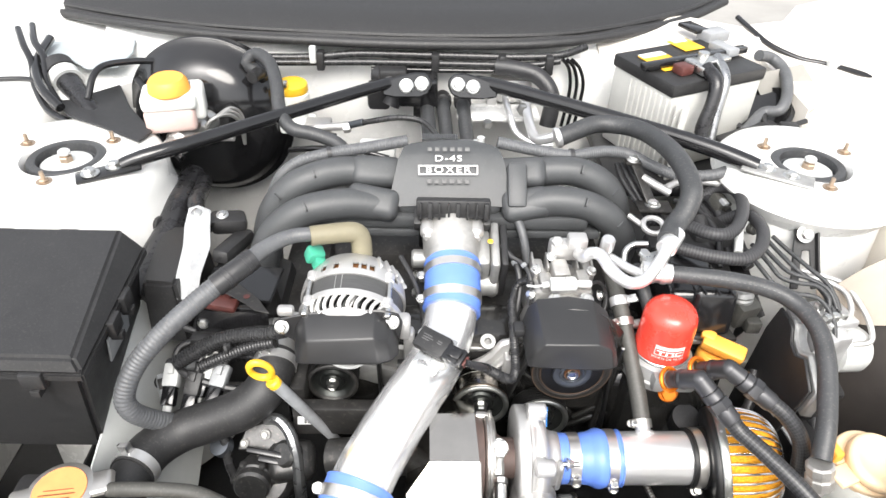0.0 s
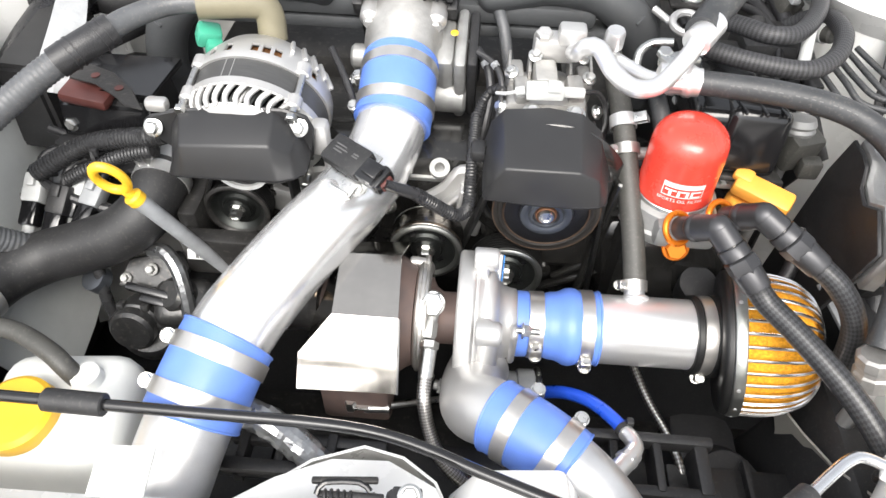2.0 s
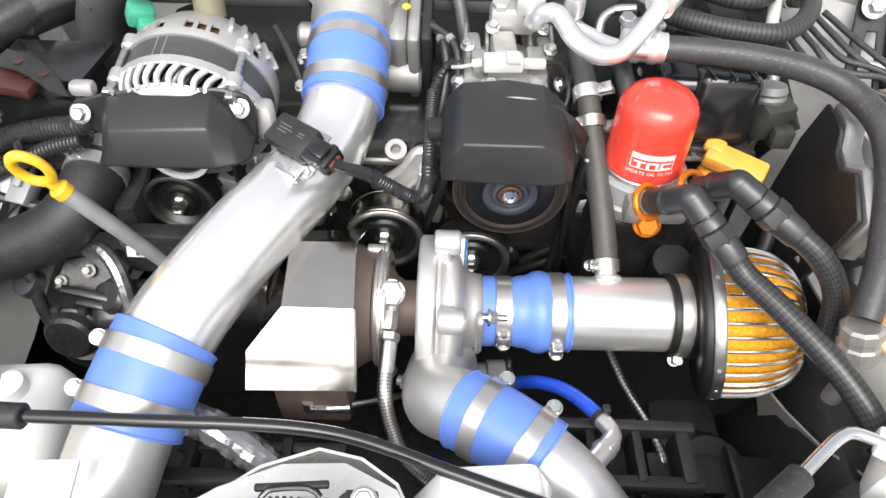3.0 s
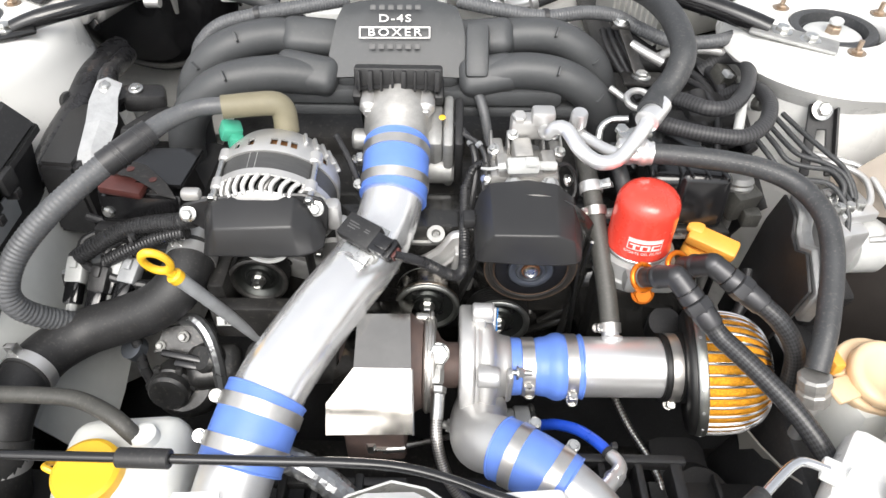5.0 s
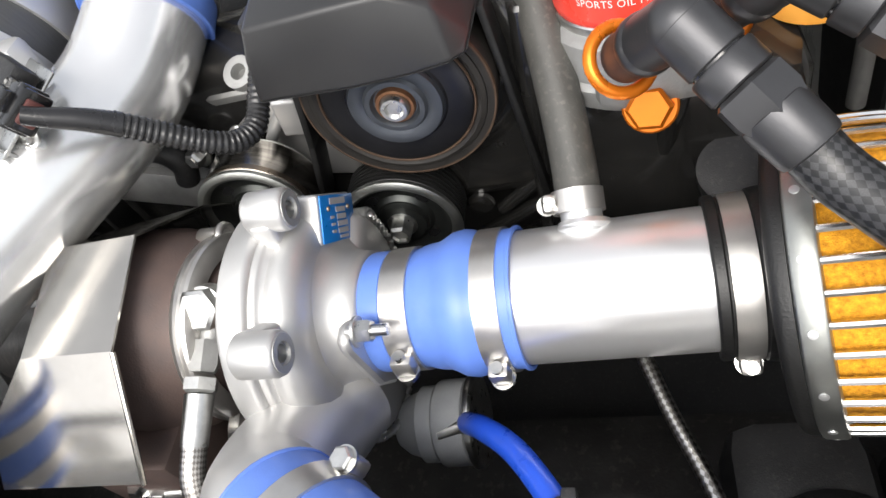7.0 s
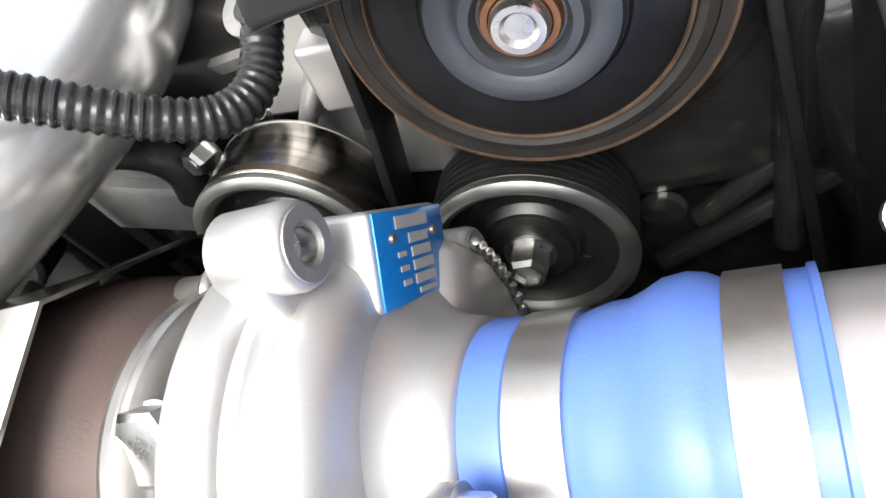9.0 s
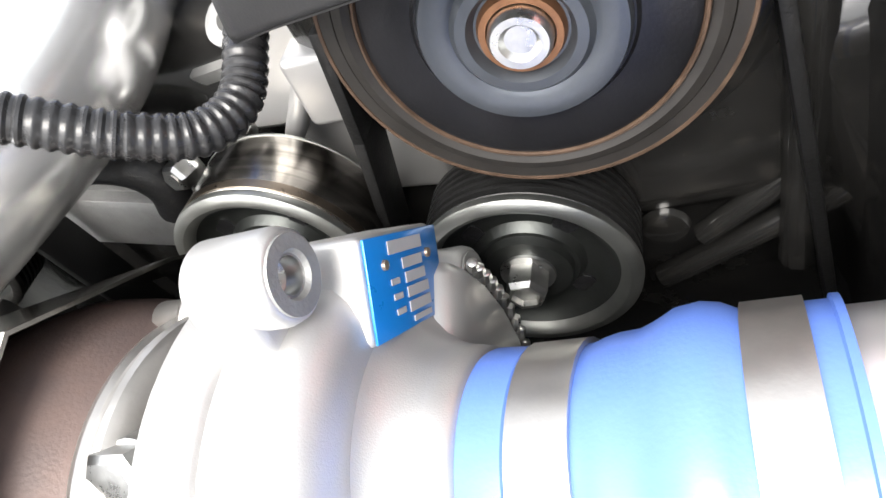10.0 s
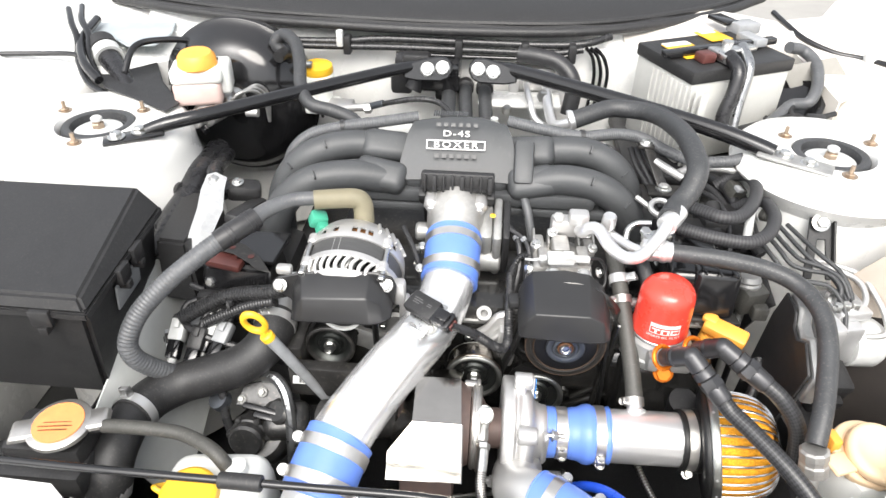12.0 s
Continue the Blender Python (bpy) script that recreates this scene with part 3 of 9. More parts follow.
solo("support_pedestal", rbox((0.147, 0.307, 0.742), (0.098, 0.046, 0.054), 0.005, (0, 0, 5), taper=0.58, tapery=0.85), WHITE, (0.163, 0.3, 0.71), "white raised pedestal on the support panel", "car body", kind="structure")
solo("support_corner_left", sheet([[(-0.5047, 0.3134, 0.757), (-0.4697, 0.3434, 0.752), (-0.4657, 0.3494, 0.70)], [(-0.39060000000000006, 0.3087, 0.757), (-0.3556, 0.3387, 0.752), (-0.3516, 0.3447, 0.70)], [(-0.36029999999999995, 0.28700000000000003, 0.757), (-0.3253, 0.317, 0.752), (-0.3213, 0.323, 0.70)], [(-0.34540000000000004, 0.26990000000000003, 0.757), (-0.3104, 0.2999, 0.752), (-0.3064, 0.3059, 0.70)]], 0.002), WHITE, (-0.40, 0.32, 0.70), "white rounded end panel behind the headlamp", "car body", kind="structure")
solo("support_corner_right", rbox((0.425, 0.350, 0.742), (0.045, 0.085, 0.045), 0.012, (0, 0, -38)), WHITE, (0.425, 0.35, 0.72), "white bracket at the end of the support panel", "car body", kind="structure")
solo("support_arm_right", sheet([[(0.43, 0.325, 0.768), (0.44, 0.33, 0.70)], [(0.47, 0.385, 0.772), (0.475, 0.39, 0.70)], [(0.53, 0.45, 0.775), (0.53, 0.455, 0.70)], [(0.60, 0.53, 0.78), (0.60, 0.53, 0.70)]], 0.002), WHITE, (0.5, 0.4, 0.7), "white side arm of the support panel", "car body", kind="structure")
solo("support_top_right", sheet([[(0.430, 0.326, 0.768), (0.445, 0.310, 0.770), (0.462, 0.292, 0.768), (0.466, 0.288, 0.73)], [(0.459, 0.384, 0.7725), (0.476, 0.348, 0.774), (0.492, 0.310, 0.772), (0.496, 0.304, 0.73)], [(0.514, 0.438, 0.7745), (0.522, 0.398, 0.776), (0.530, 0.362, 0.774), (0.535, 0.356, 0.73)], [(0.583, 0.512, 0.779), (0.592, 0.468, 0.780), (0.602, 0.430, 0.778), (0.608, 0.424, 0.73)], [(0.660, 0.600, 0.783), (0.668, 0.556, 0.784), (0.678, 0.520, 0.782), (0.684, 0.514, 0.73)]], 0.002), WHITE, (0.52, 0.40, 0.73), "white flat top of the support panel beside the headlamp", "car body", kind="structure", sharp=30)
sbt = thing("panel_bolt", (0.521, 0.396, 0.7765), "grey flanged bolt in the white side panel", "bolt")
bolt(sbt, (0.521, 0.396, 0.7775), (0, -0.05, 1), 0.0065, 0.005, BLUEG)
solo("bumper_cover", sheet([[(x, y - 0.30, z - 0.10), (x, y - 0.16, z - 0.050), (x, y + f - 0.055, z - 0.030), (x, y + f - 0.024, z - 0.026), (x, y + f - 0.022, z - 0.06)] for (x, y, z), f in zip(sup, FRONT)], 0.003), PLAST, (0, 0.15, 0.66), "black plastic bumper top in front of the support panel", "bumper", kind="structure")
lb = thing("lamp_bracket", (0.435, 0.305, 0.768), "grey metal headlamp bracket with a bolt on a white panel", "bracket")
part("plate", rbox((0.432, 0.296, 0.773), (0.055, 0.022, 0.008), 0.003, (0, 0, 6)), PUMPM, lb)
part("neck", rbox((0.437, 0.312, 0.775), (0.026, 0.030, 0.010), 0.004, (0, 0, -10)), PUMPM, lb)
part("boss", lathe((0.438, 0.322, 0.772), (0, -0.2, 1), [(0, 0.015), (0.012, 0.0135), (0.012, 0.006), (0.009, 0.0)], 28), GREY, lb)
bolt(lb, (0.438, 0.3205, 0.783), (0, -0.2, 1), 0.0055, 0.004)

# ---- strut brace ----
sb = thing("strut_brace", (0, 1.1, 0.89), "black tubular strut brace bolted between tower tops and bulkhead", "strut brace")
part("bar", merge(tube([(-0.436, 0.818, 0.902), (-0.41, 0.828, 0.910), (-0.362, 0.858, 0.914), (-0.195, 1.000, 0.914), (-0.09, 1.090, 0.912), (-0.06, 1.108, 0.908)], 0.0105, 16, 0.02)), GLOSSK, sb)
part("bar", merge(tube([(0.06, 1.110, 0.908), (0.09, 1.098, 0.912), (0.22, 1.010, 0.914), (0.375, 0.905, 0.912), (0.435, 0.866, 0.906), (0.462, 0.850, 0.900)], 0.0125, 16, 0.02)), GLOSSK, sb)
part("end_plate", turned(rbox((0, 0, 0), (0.085, 0.030, 0.007), 0.003), basis((-0.453, 0.808, 0.898), (0.75, 0.35, 0.06), (-0.35, 0.75, 0))), GLOSSK, sb)
part("end_plate", turned(rbox((0, 0, 0), (0.10, 0.034, 0.006), 0.003), basis((0.487, 0.834, 0.898), (0.8, -0.42, -0.04), (0.42, 0.8, 0))), CASTD, sb, "bare flattened end of the brace")
for p in ((-0.472, 0.796, 0.902), (-0.446, 0.815, 0.903), (0.474, 0.842, 0.902), (0.502, 0.825, 0.900)):
    bolt(sb, p, (0, 0, 1), 0.0085, 0.007)
PEAR = [(-0.052, -0.014), (-0.030, -0.019), (0.012, -0.021), (0.026, -0.016), (0.033, -0.004), (0.033, 0.008), (0.024, 0.019), (0.006, 0.022), (-0.024, 0.017), (-0.052, 0.008)]
for x, k in ((-0.044, 1), (0.050, -1)):
    cpl = part("centre_plate", plate([(k * a, b) for a, b in PEAR], (x, 1.092, 0.910), (1, 0.12 * k, 0.02 * k), (0, 0.34, 0.94), 0.008, 0.0025), GLOSSK, sb, "flattened black end of the brace")
    for dx in (-0.010, 0.016):
        q = V((x + k * dx, 1.0865 + 0.12 * dx, 0.9125 + 0.10 * dx))
        part("bolt", merge(lathe(q, (0, -0.94, 0.34), [(0, 0.0125), (0.0016, 0.0125), (0.003, 0.0098)], 24), hexa(q + V((0, -0.0015, 0.0005)), (0, -0.94, 0.34), 0.0080, 0.0065)), ZINC, cpl, sharp=25)
part("bulkhead_bracket", merge(rbox((-0.035, 1.155, 0.885), (0.07, 0.09, 0.05), 0.006), rbox((-0.030, 1.13, 0.860), (0.028, 0.01, 0.055), 0.003)), GLOSSK, sb)
bolt(sb, (-0.026, 1.124, 0.868), (0, -1, 0.2), 0.006, 0.005)

# ---- engine core: dark alloy block, front cover, heads ----
eng = thing("engine_block", (0.02, 0.75, 0.45), "dark oily alloy flat-four engine block with front cover", "engine")
part("block", rbox((0.015, 0.82, 0.60), (0.50, 0.24, 0.28), 0.02), DARK, eng)
part("bell_housing", rbox((0.015, 0.95, 0.62), (0.36, 0.3, 0.30), 0.03), DARK, eng)
part("front_cover", rbox((0.06, 0.665, 0.64), (0.44, 0.07, 0.26), 0.02), FRONTK, eng, "oily black timing cover")
part("compressor_bracket", rbox((0.19, 0.64, 0.70), (0.16, 0.07, 0.12), 0.025, seg=4), FRONTK, eng)
part("alternator_bracket", rbox((-0.14, 0.655, 0.66), (0.14, 0.07, 0.14), 0.02), FRONTK, eng)
part("cast_bulge", rbox((0.268, 0.622, 0.668), (0.085, 0.05, 0.14), 0.024, (0, -14, 0), seg=5), FRONTK, eng)
part("filter_boss", rbox((0.30, 0.62, 0.64), (0.12, 0.09, 0.20), 0.02), FRONTK, eng)
for p, q, r in (((0.10, 0.632, 0.60), (0.30, 0.628, 0.70), 0.005), ((0.22, 0.603, 0.62), (0.235, 0.603, 0.78), 0.006), ((0.27, 0.60, 0.60), (0.30, 0.572, 0.74), 0.006), ((-0.05, 0.63, 0.58), (0.0, 0.628, 0.68), 0.006), ((-0.2, 0.62, 0.60), (-0.08, 0.62, 0.62), 0.005), ((-0.20, 0.622, 0.68), (-0.10, 0.62, 0.72), 0.004)):
    part("rib", cyl(p, q, r, seg=10, bev=0.002), FRONTK, eng)
for x, z in ((0.25, 0.70), (0.262, 0.66), (0.272, 0.72), (-0.05, 0.70), (-0.19, 0.70), (0.235, 0.745)):
    bolt(eng, (x, 0.603 if x > 0.14 else 0.628, z), (0, -1, 0.1), 0.0055, 0.006, FRONTK)
part("cover_ridge", lathe((0.1685, 0.612, 0.755), (0, -1, 0.02), [(0, 0.050), (0.0055, 0.054), (0.0075, 0.060), (0.0060, 0.068), (0.0, 0.076)], 72, close=False), FRONTK, eng)
for p, q, r in (((0.190, 0.6085, 0.634), (0.256, 0.6085, 0.686), 0.0045), ((0.172, 0.6085, 0.612), (0.258, 0.6085, 0.660), 0.0050)):
    part("rib", cyl(p, q, r, seg=14, bev=0.002), FRONTK, eng)
part("boss", lathe((0.1800, 0.608, 0.6440), (0, -1, 0.05), [(0, 0.0090), (0.0025, 0.0078), (0.0035, 0.0055), (0.0038, 0.0)], 22), FRONTK, eng)
rk = part("rocker_cover", rbox((0.334, 0.70, 0.792), (0.078, 0.11, 0.078), 0.012, seg=4), GLOSSK, eng, "glossy black rocker cover")
part("housing", rbox((0.352, 0.668, 0.800), (0.062, 0.070, 0.066), 0.010, (-10, 4, 0), 4, 0.92), GLOSSK, rk)
part("housing_lip", rbox((0.354, 0.664, 0.764), (0.072, 0.076, 0.006), 0.002, (-10, 4, 0), 2), DARK, rk)
for k in range(3):
    part("housing_rib", rbox((0.334 + 0.018 * k, 0.660, 0.835 - 0.001 * k), (0.003, 0.050, 0.004), 0.0014, (-10, 4, 0)), GLOSSK, rk)
part("cover_lip", rbox((0.336, 0.640, 0.755), (0.080, 0.012, 0.006), 0.002), CASTD, rk)
part("cover_stay", rbox((0.384, 0.655, 0.745), (0.005, 0.010, 0.095), 0.002), DARK, rk)
part("rocker_cover", rbox((-0.27, 0.73, 0.70), (0.12, 0.16, 0.12), 0.02), PLAST, eng, "black plastic rocker cover")
part("rocker_cover", rbox((0.36, 0.82, 0.72), (0.14, 0.16, 0.14), 0.02), PLAST, eng, "black plastic rocker cover")
mt = thing("lifting_bracket", (0.07, 0.635, 0.755), "small cast alloy lug with a hole beside the throttle", "bracket")
part("lug", merge(rbox((0.068, 0.635, 0.757), (0.05, 0.03, 0.02), 0.006, (35, 0, 0)), lathe((0.080, 0.620, 0.768), (0, -0.5, 0.86), [(0, 0.010), (0.006, 0.010), (0.006, 0.005), (0.0, 0.004)], 20)), CASTD, mt)
part("stay", merge(rbox((0.075, 0.655, 0.72), (0.02, 0.012, 0.10), 0.003, (0, 12, 0)), rbox((0.055, 0.645, 0.735), (0.012, 0.012, 0.06), 0.003, (0, -20, 0))), BLOCK, mt)

moved(mt, -0.014, 0.009, -0.011)

# ---- under the turbo: fan shroud, crossmember, dark lower bay ----
solo("lower_bay", sheet([[(-0.62, y, 0.52), (-0.62, y, 0.34), (0.0, y, 0.30), (0.62, y, 0.34), (0.62, y, 0.52)] for y in (0.22, 0.5, 0.8, 1.25)], 0.003), PLAST, (0, 0.6, 0.3), "black under-tray closing the engine bay below", "under-tray", kind="structure")
sh = thing("fan_shroud", (0.03, 0.36, 0.34), "black plastic radiator fan shroud with ribs and slots", "fan shroud")
part("panel", merge(rbox((0.0, 0.335, 0.50), (0.86, 0.05, 0.28), 0.01), rbox((0.02, 0.385, 0.60), (0.80, 0.06, 0.03), 0.006)), PLAST, sh)
for x in (-0.20, -0.12, -0.05, 0.21, 0.28, 0.36):
    part("rib", rbox((x, 0.392, 0.617), (0.006, 0.055, 0.014), 0.002), PLAST, sh)
for x, w in ((-0.16, 0.06), (-0.085, 0.05), (0.245, 0.055), (0.318, 0.06)):
    part("slat", rbox((x, 0.392, 0.620), (w, 0.034, 0.008), 0.002), PLAST, sh)
part("fan_housing", merge(torus((-0.16, 0.38, 0.47), (0, 1, 0), 0.13, 0.012), torus((0.20, 0.38, 0.47), (0, 1, 0), 0.13, 0.012)), PLAST, sh)
part("fan_motor", lathe((0.345, 0.40, 0.60), (0.2, -0.2, 1), [(-0.05, 0.04), (0.0, 0.04), (0.012, 0.032), (0.012, 0.0)], 30), PLAST, sh)
part("fan_motor", merge(rbox((0.335, 0.43, 0.56), (0.07, 0.10, 0.09), 0.02), rbox((0.42, 0.42, 0.60), (0.05, 0.12, 0.16), 0.015, (0, 15, 0))), PLAST, sh)
solo("crossmember", rbox((0.02, 0.50, 0.42), (0.9, 0.10, 0.07), 0.015), DARK, (0.02, 0.5, 0.38), "dark steel crossmember under the engine", "crossmember", kind="structure")

# ---- turbocharger on its axis along x ----
AY, AZ = 0.5015, 0.6890
tc = thing("turbocharger", (0.09, AY, AZ - 0.07), "turbocharger with silver compressor, rusty turbine and oil feed", "turbocharger")
X = lambda x, r=0.0, a=0.0: V((x, AY + r * math.cos(radians(a)), AZ + r * math.sin(radians(a))))
part("backplate", lathe(X(0.0930), (1, 0, 0), [(0, 0.030), (0, 0.0605), (0.0015, 0.0628), (0.003, 0.0636), (0.0125, 0.0636), (0.0150, 0.0626), (0.0160, 0.0600), (0.0160, 0.03)], 72), CAST, tc, sharp=60)


def scroll():
    """The compressor's spiral housing: a section that grows round the axis towards the outlet."""
    bm = bmesh.new()
    N, M = 72, 16
    rings = []
    for i in range(N + 1):
        a = radians(-75 + 335 * i / N)
        g = i / N
        rr = 0.0090 + 0.0105 * g
        R = 0.0440 - 0.001 * g
        row = []
        for k in range(M):
            b = 2 * math.pi * k / M
            rad = R + rr * math.cos(b)
            row.append(bm.verts.new((0.1195 + rr * 0.72 * math.sin(b), AY + rad * math.cos(a), AZ + rad * math.sin(a))))
        rings.append(row)
    for q, w in zip(rings, rings[1:]):
        for k in range(M):
            j = (k + 1) % M
            bm.faces.new((q[k], q[j], w[j], w[k]))
    bm.faces.new(rings[0])
    bm.faces.new(rings[-1])
    return bm


part("compressor_housing", merge(scroll(), lathe(X(0.109), (1, 0, 0), [(0, 0.0600), (0.0025, 0.0598), (0.0035, 0.0588), (0.0045, 0.0572), (0.010, 0.0562), (0.0135, 0.0542), (0.0165, 0.0500), (0.0190, 0.0440), (0.0210, 0.0395), (0.0235, 0.0360), (0.0270, 0.0336), (0.031, 0.0322), (0.0372, 0.0312), (0.0380, 0.0284), (0.0475, 0.0282), (0.049, 0.0278), (0.049, 0.024), (0.03, 0.023)], 72)), CAST, tc, "silver cast compressor housing", sharp=70)
for a, ra, bx0 in ((77, 0.0690, 0.1055), (135, 0.0700, 0.1100), (205, 0.066, 0.106), (-5, 0.066, 0.106), (275, 0.066, 0.106)):
    p = X(bx0, ra, a)
    out = V((0, math.cos(radians(a)), math.sin(radians(a))))
    bs = part("bolt_boss", merge(lathe(p, (1, 0, 0), [(0, 0.0088), (0.0015, 0.0102), (0.0185, 0.0102), (0.0208, 0.0094), (0.0212, 0.0084), (0.0204, 0.0046), (0.0140, 0.0036), (0.0140, 0.0)], 32), turned(rbox((0, 0, 0), (0.013, 0.0215, 0.020), 0.0035, seg=3), basis(X(bx0 + 0.0075, ra - 0.0100, a), (1, 0, 0), V((1, 0, 0)).cross(out)))), CAST, tc, sharp=60)
    part("bolt_face", lathe(p, (1, 0, 0), [(0.0208, 0.0086), (0.0217, 0.0084), (0.0217, 0.0052), (0.0205, 0.0045), (0.0205, 0.0040)], 28, close=False), CASTD, bs, "machined grey bolt face with a socket")
    part("socket", lathe(p, (1, 0, 0), [(0.0206, 0.0042), (0.0165, 0.0036), (0.0150, 0.0)], 20, close=False), ZINC, bs)
U, W = V((-0.05, 0.695, -0.715)).normalized(), V((0.05, 0.70, 0.71)).normalized()
LN = U.cross(W).normalized()
LO = V((0.1308, 0.5380, 0.7235))
part("label_pad", turned(rbox((0, 0, 0), (0.0415, 0.0250, 0.020), 0.0020, seg=3), basis(LO - LN * 0.0107, U, W)), CAST, tc, sharp=60)
VR = [(26, 0.0551), (12, 0.0583), (0, 0.0610), (-14, 0.0641), (-28, 0.0673), (-45, 0.0694), (-62, 0.0694), (-80, 0.0753), (-98, 0.0769), (-116, 0.0742), (-134, 0.0678), (-150, 0.0583)]
part("volute_flange", plate([(r * math.cos(radians(a)), r * math.sin(radians(a))) for a, r in VR] + [(0, 0)], (0.126, AY, AZ), (0, 1, 0), (0, 0, 1), 0.017, 0.004), CAST, tc, sharp=60)
for k in range(26):
    a = 8 - 4.5 * k if k < 10 else -84 - 3.6 * (k - 10)
    r = [r0 + (r1 - r0) * (a - a0) / (a1 - a0) for (a0, r0), (a1, r1) in zip(VR, VR[1:]) if a1 <= a <= a0][0]
    tg = V((0.4, -math.sin(radians(a)), math.cos(radians(a))))
    part("weld_bead", lathe(X(0.1338, r, a), tg, [(-0.0030, 0.0), (-0.0022, 0.0016), (0, 0.0020), (0.0022, 0.0016), (0.0030, 0.0)], 8), ZINC, tc)
lab = part("nameplate", turned(rbox((0, 0, 0), (0.0410, 0.0235, 0.0008), 0.0003), basis(LO, U, W)), LABEL, tc, "blue metal nameplate with grey data fields")
for x, y, w, h in ((0.0, 0.0086, 0.019, 0.0032), (0.0028, 0.0042, 0.0115, 0.0026), (0.0035, 0.0006, 0.0115, 0.0026), (0.0040, -0.0030, 0.0125, 0.0026), (0.0040, -0.0066, 0.0125, 0.0026), (0.0045, -0.0098, 0.0105, 0.0014), (-0.0080, 0.0006, 0.0044, 0.0014), (-0.0076, -0.0030, 0.0046, 0.0014), (-0.0072, -0.0066, 0.0046, 0.0014)):
    part("data_field", turned(rbox((0, 0, 0), (w, h, 0.0003), 0), basis(LO + U * x + W * y + LN * 0.0006, U, W)), GMARK, lab)
for x, y in ((-0.0122, 0.0050), (0.0125, 0.0050)):
    part("rivet", lathe(LO + U * x + W * y, LN, [(0, 0.0014), (0.0012, 0.0012), (0.0016, 0.0)], 14), BRASS, lab)
# bearing housing, clamp, turbine
part("bearing_housing", lathe(X(0.064), (1, 0, 0), [(0, 0.038), (0.006, 0.036), (0.010, 0.028), (0.016, 0.024), (0.032, 0.024)], 40), IRON, tc, "rusty bearing housing")
vb = part("v_band", lathe(X(0.0570), (1, 0, 0), [(0, 0.040), (0, 0.0475), (0.0018, 0.0502), (0.0040, 0.0508), (0.0050, 0.0494), (0.0078, 0.0494), (0.0088, 0.0508), (0.0106, 0.0502), (0.0122, 0.0475), (0.0122, 0.040), (0, 0.040)], 72, close=False), BAND, tc, "steel v-band clamp with a bolt")
part("band_bolt", merge(cyl((0.0470, 0.5375, 0.7225), (0.066, 0.5355, 0.7235), 0.0054, seg=20, bev=0.0015), torus((0.0645, 0.535, 0.7235), (1, 0, 0), 0.0062, 0.0024)), BAND, vb)
part("band_bolt", hexa((0.070, 0.452, 0.674), (0.3, -0.8, 0.2), 0.006, 0.010), ZINC, vb)
part("turbine_housing", lathe(X(-0.052), (1, 0, 0), [(0.022, 0.024), (0.024, 0.032), (0.038, 0.048), (0.058, 0.0555), (0.074, 0.0575), (0.088, 0.0560), (0.097, 0.0520), (0.102, 0.0480), (0.108, 0.045)], 72), IRON, tc, "brown rusty turbine housing")
part("turbine_foot", rbox((0.010, 0.448, 0.655), (0.062, 0.05, 0.055), 0.006), IRON, tc)
part("turbine_flange", rbox((0.012, 0.434, 0.668), (0.050, 0.02, 0.022), 0.003), IRON, tc)
part("exhaust_stub", merge(cyl((-0.13, 0.520, 0.66), (-0.020, 0.505, 0.690), 0.024, seg=32), lathe((-0.034, 0.507, 0.687), (1, -0.1, 0.2), [(0, 0.029), (0.008, 0.029)], 32)), DARK, tc, "dark exhaust pipe")
part("feed_banjo", merge(hexa((0.0720, 0.4860, 0.7285), (0.0, -0.72, 0.69), 0.0112, 0.0070), lathe((0.0720, 0.4913, 0.7233), (0.0, -0.72, 0.69), [(0, 0.0112), (0.0072, 0.0112), (0.0076, 0.0105)], 28), cyl((0.0720, 0.5045, 0.7100), (0.0720, 0.4915, 0.7235), 0.008, seg=18)), ZINC, tc, "bright banjo bolt")
part("feed_union", merge(cyl((0.0738, 0.4845, 0.7215), (0.0715, 0.4725, 0.7155), 0.0055, seg=16), hexa((0.0705, 0.4745, 0.7170), (-0.03, -1, -0.35), 0.0078, 0.015)), CASTD, tc, "dark hexagon union")
part("feed_ferrule", merge(hexa((0.0727, 0.4560, 0.7142), (-0.03, -1, -0.35), 0.0082, 0.007), cyl((0.0725, 0.4490, 0.7118), (0.0718, 0.4270, 0.7030), 0.0070, 0.0062, seg=18)), ZINC, tc)
part("feed_line", tube([(0.0718, 0.4280, 0.7035), (0.0720, 0.4120, 0.6950), (0.078, 0.395, 0.677), (0.090, 0.378, 0.660), (0.112, 0.366, 0.645), (0.14, 0.37, 0.62)], 0.0058, 20, 0.003, weave=0.0016), SSBRAID, tc, "steel-braided oil line")
wg = part("wastegate_canister", lathe((0.131, 0.476, 0.607), (1, 0.04, 0), [(0, 0.012), (0.006, 0.0165), (0.0135, 0.0190), (0.0145, 0.0200), (0.0150, 0.0215), (0.0235, 0.0215), (0.0240, 0.0205), (0.0250, 0.0205), (0.0255, 0.0235), (0.0270, 0.0242), (0.0415, 0.0242), (0.0425, 0.0225), (0.0430, 0.0)], 44), GREY, tc, "grey wastegate canister")
part("clamp_rim", lathe((0.1745, 0.4777, 0.607), (1, 0.04, 0), [(0, 0.018), (0, 0.0258), (0.0012, 0.0264), (0.0032, 0.0264), (0.0045, 0.0250), (0.0045, 0.016)], 44), ZINC, wg, "bright rolled rim")
part("hose_nipple", cyl((0.160, 0.464, 0.622), (0.178, 0.468, 0.626), 0.0046, seg=14), ZINC, wg)
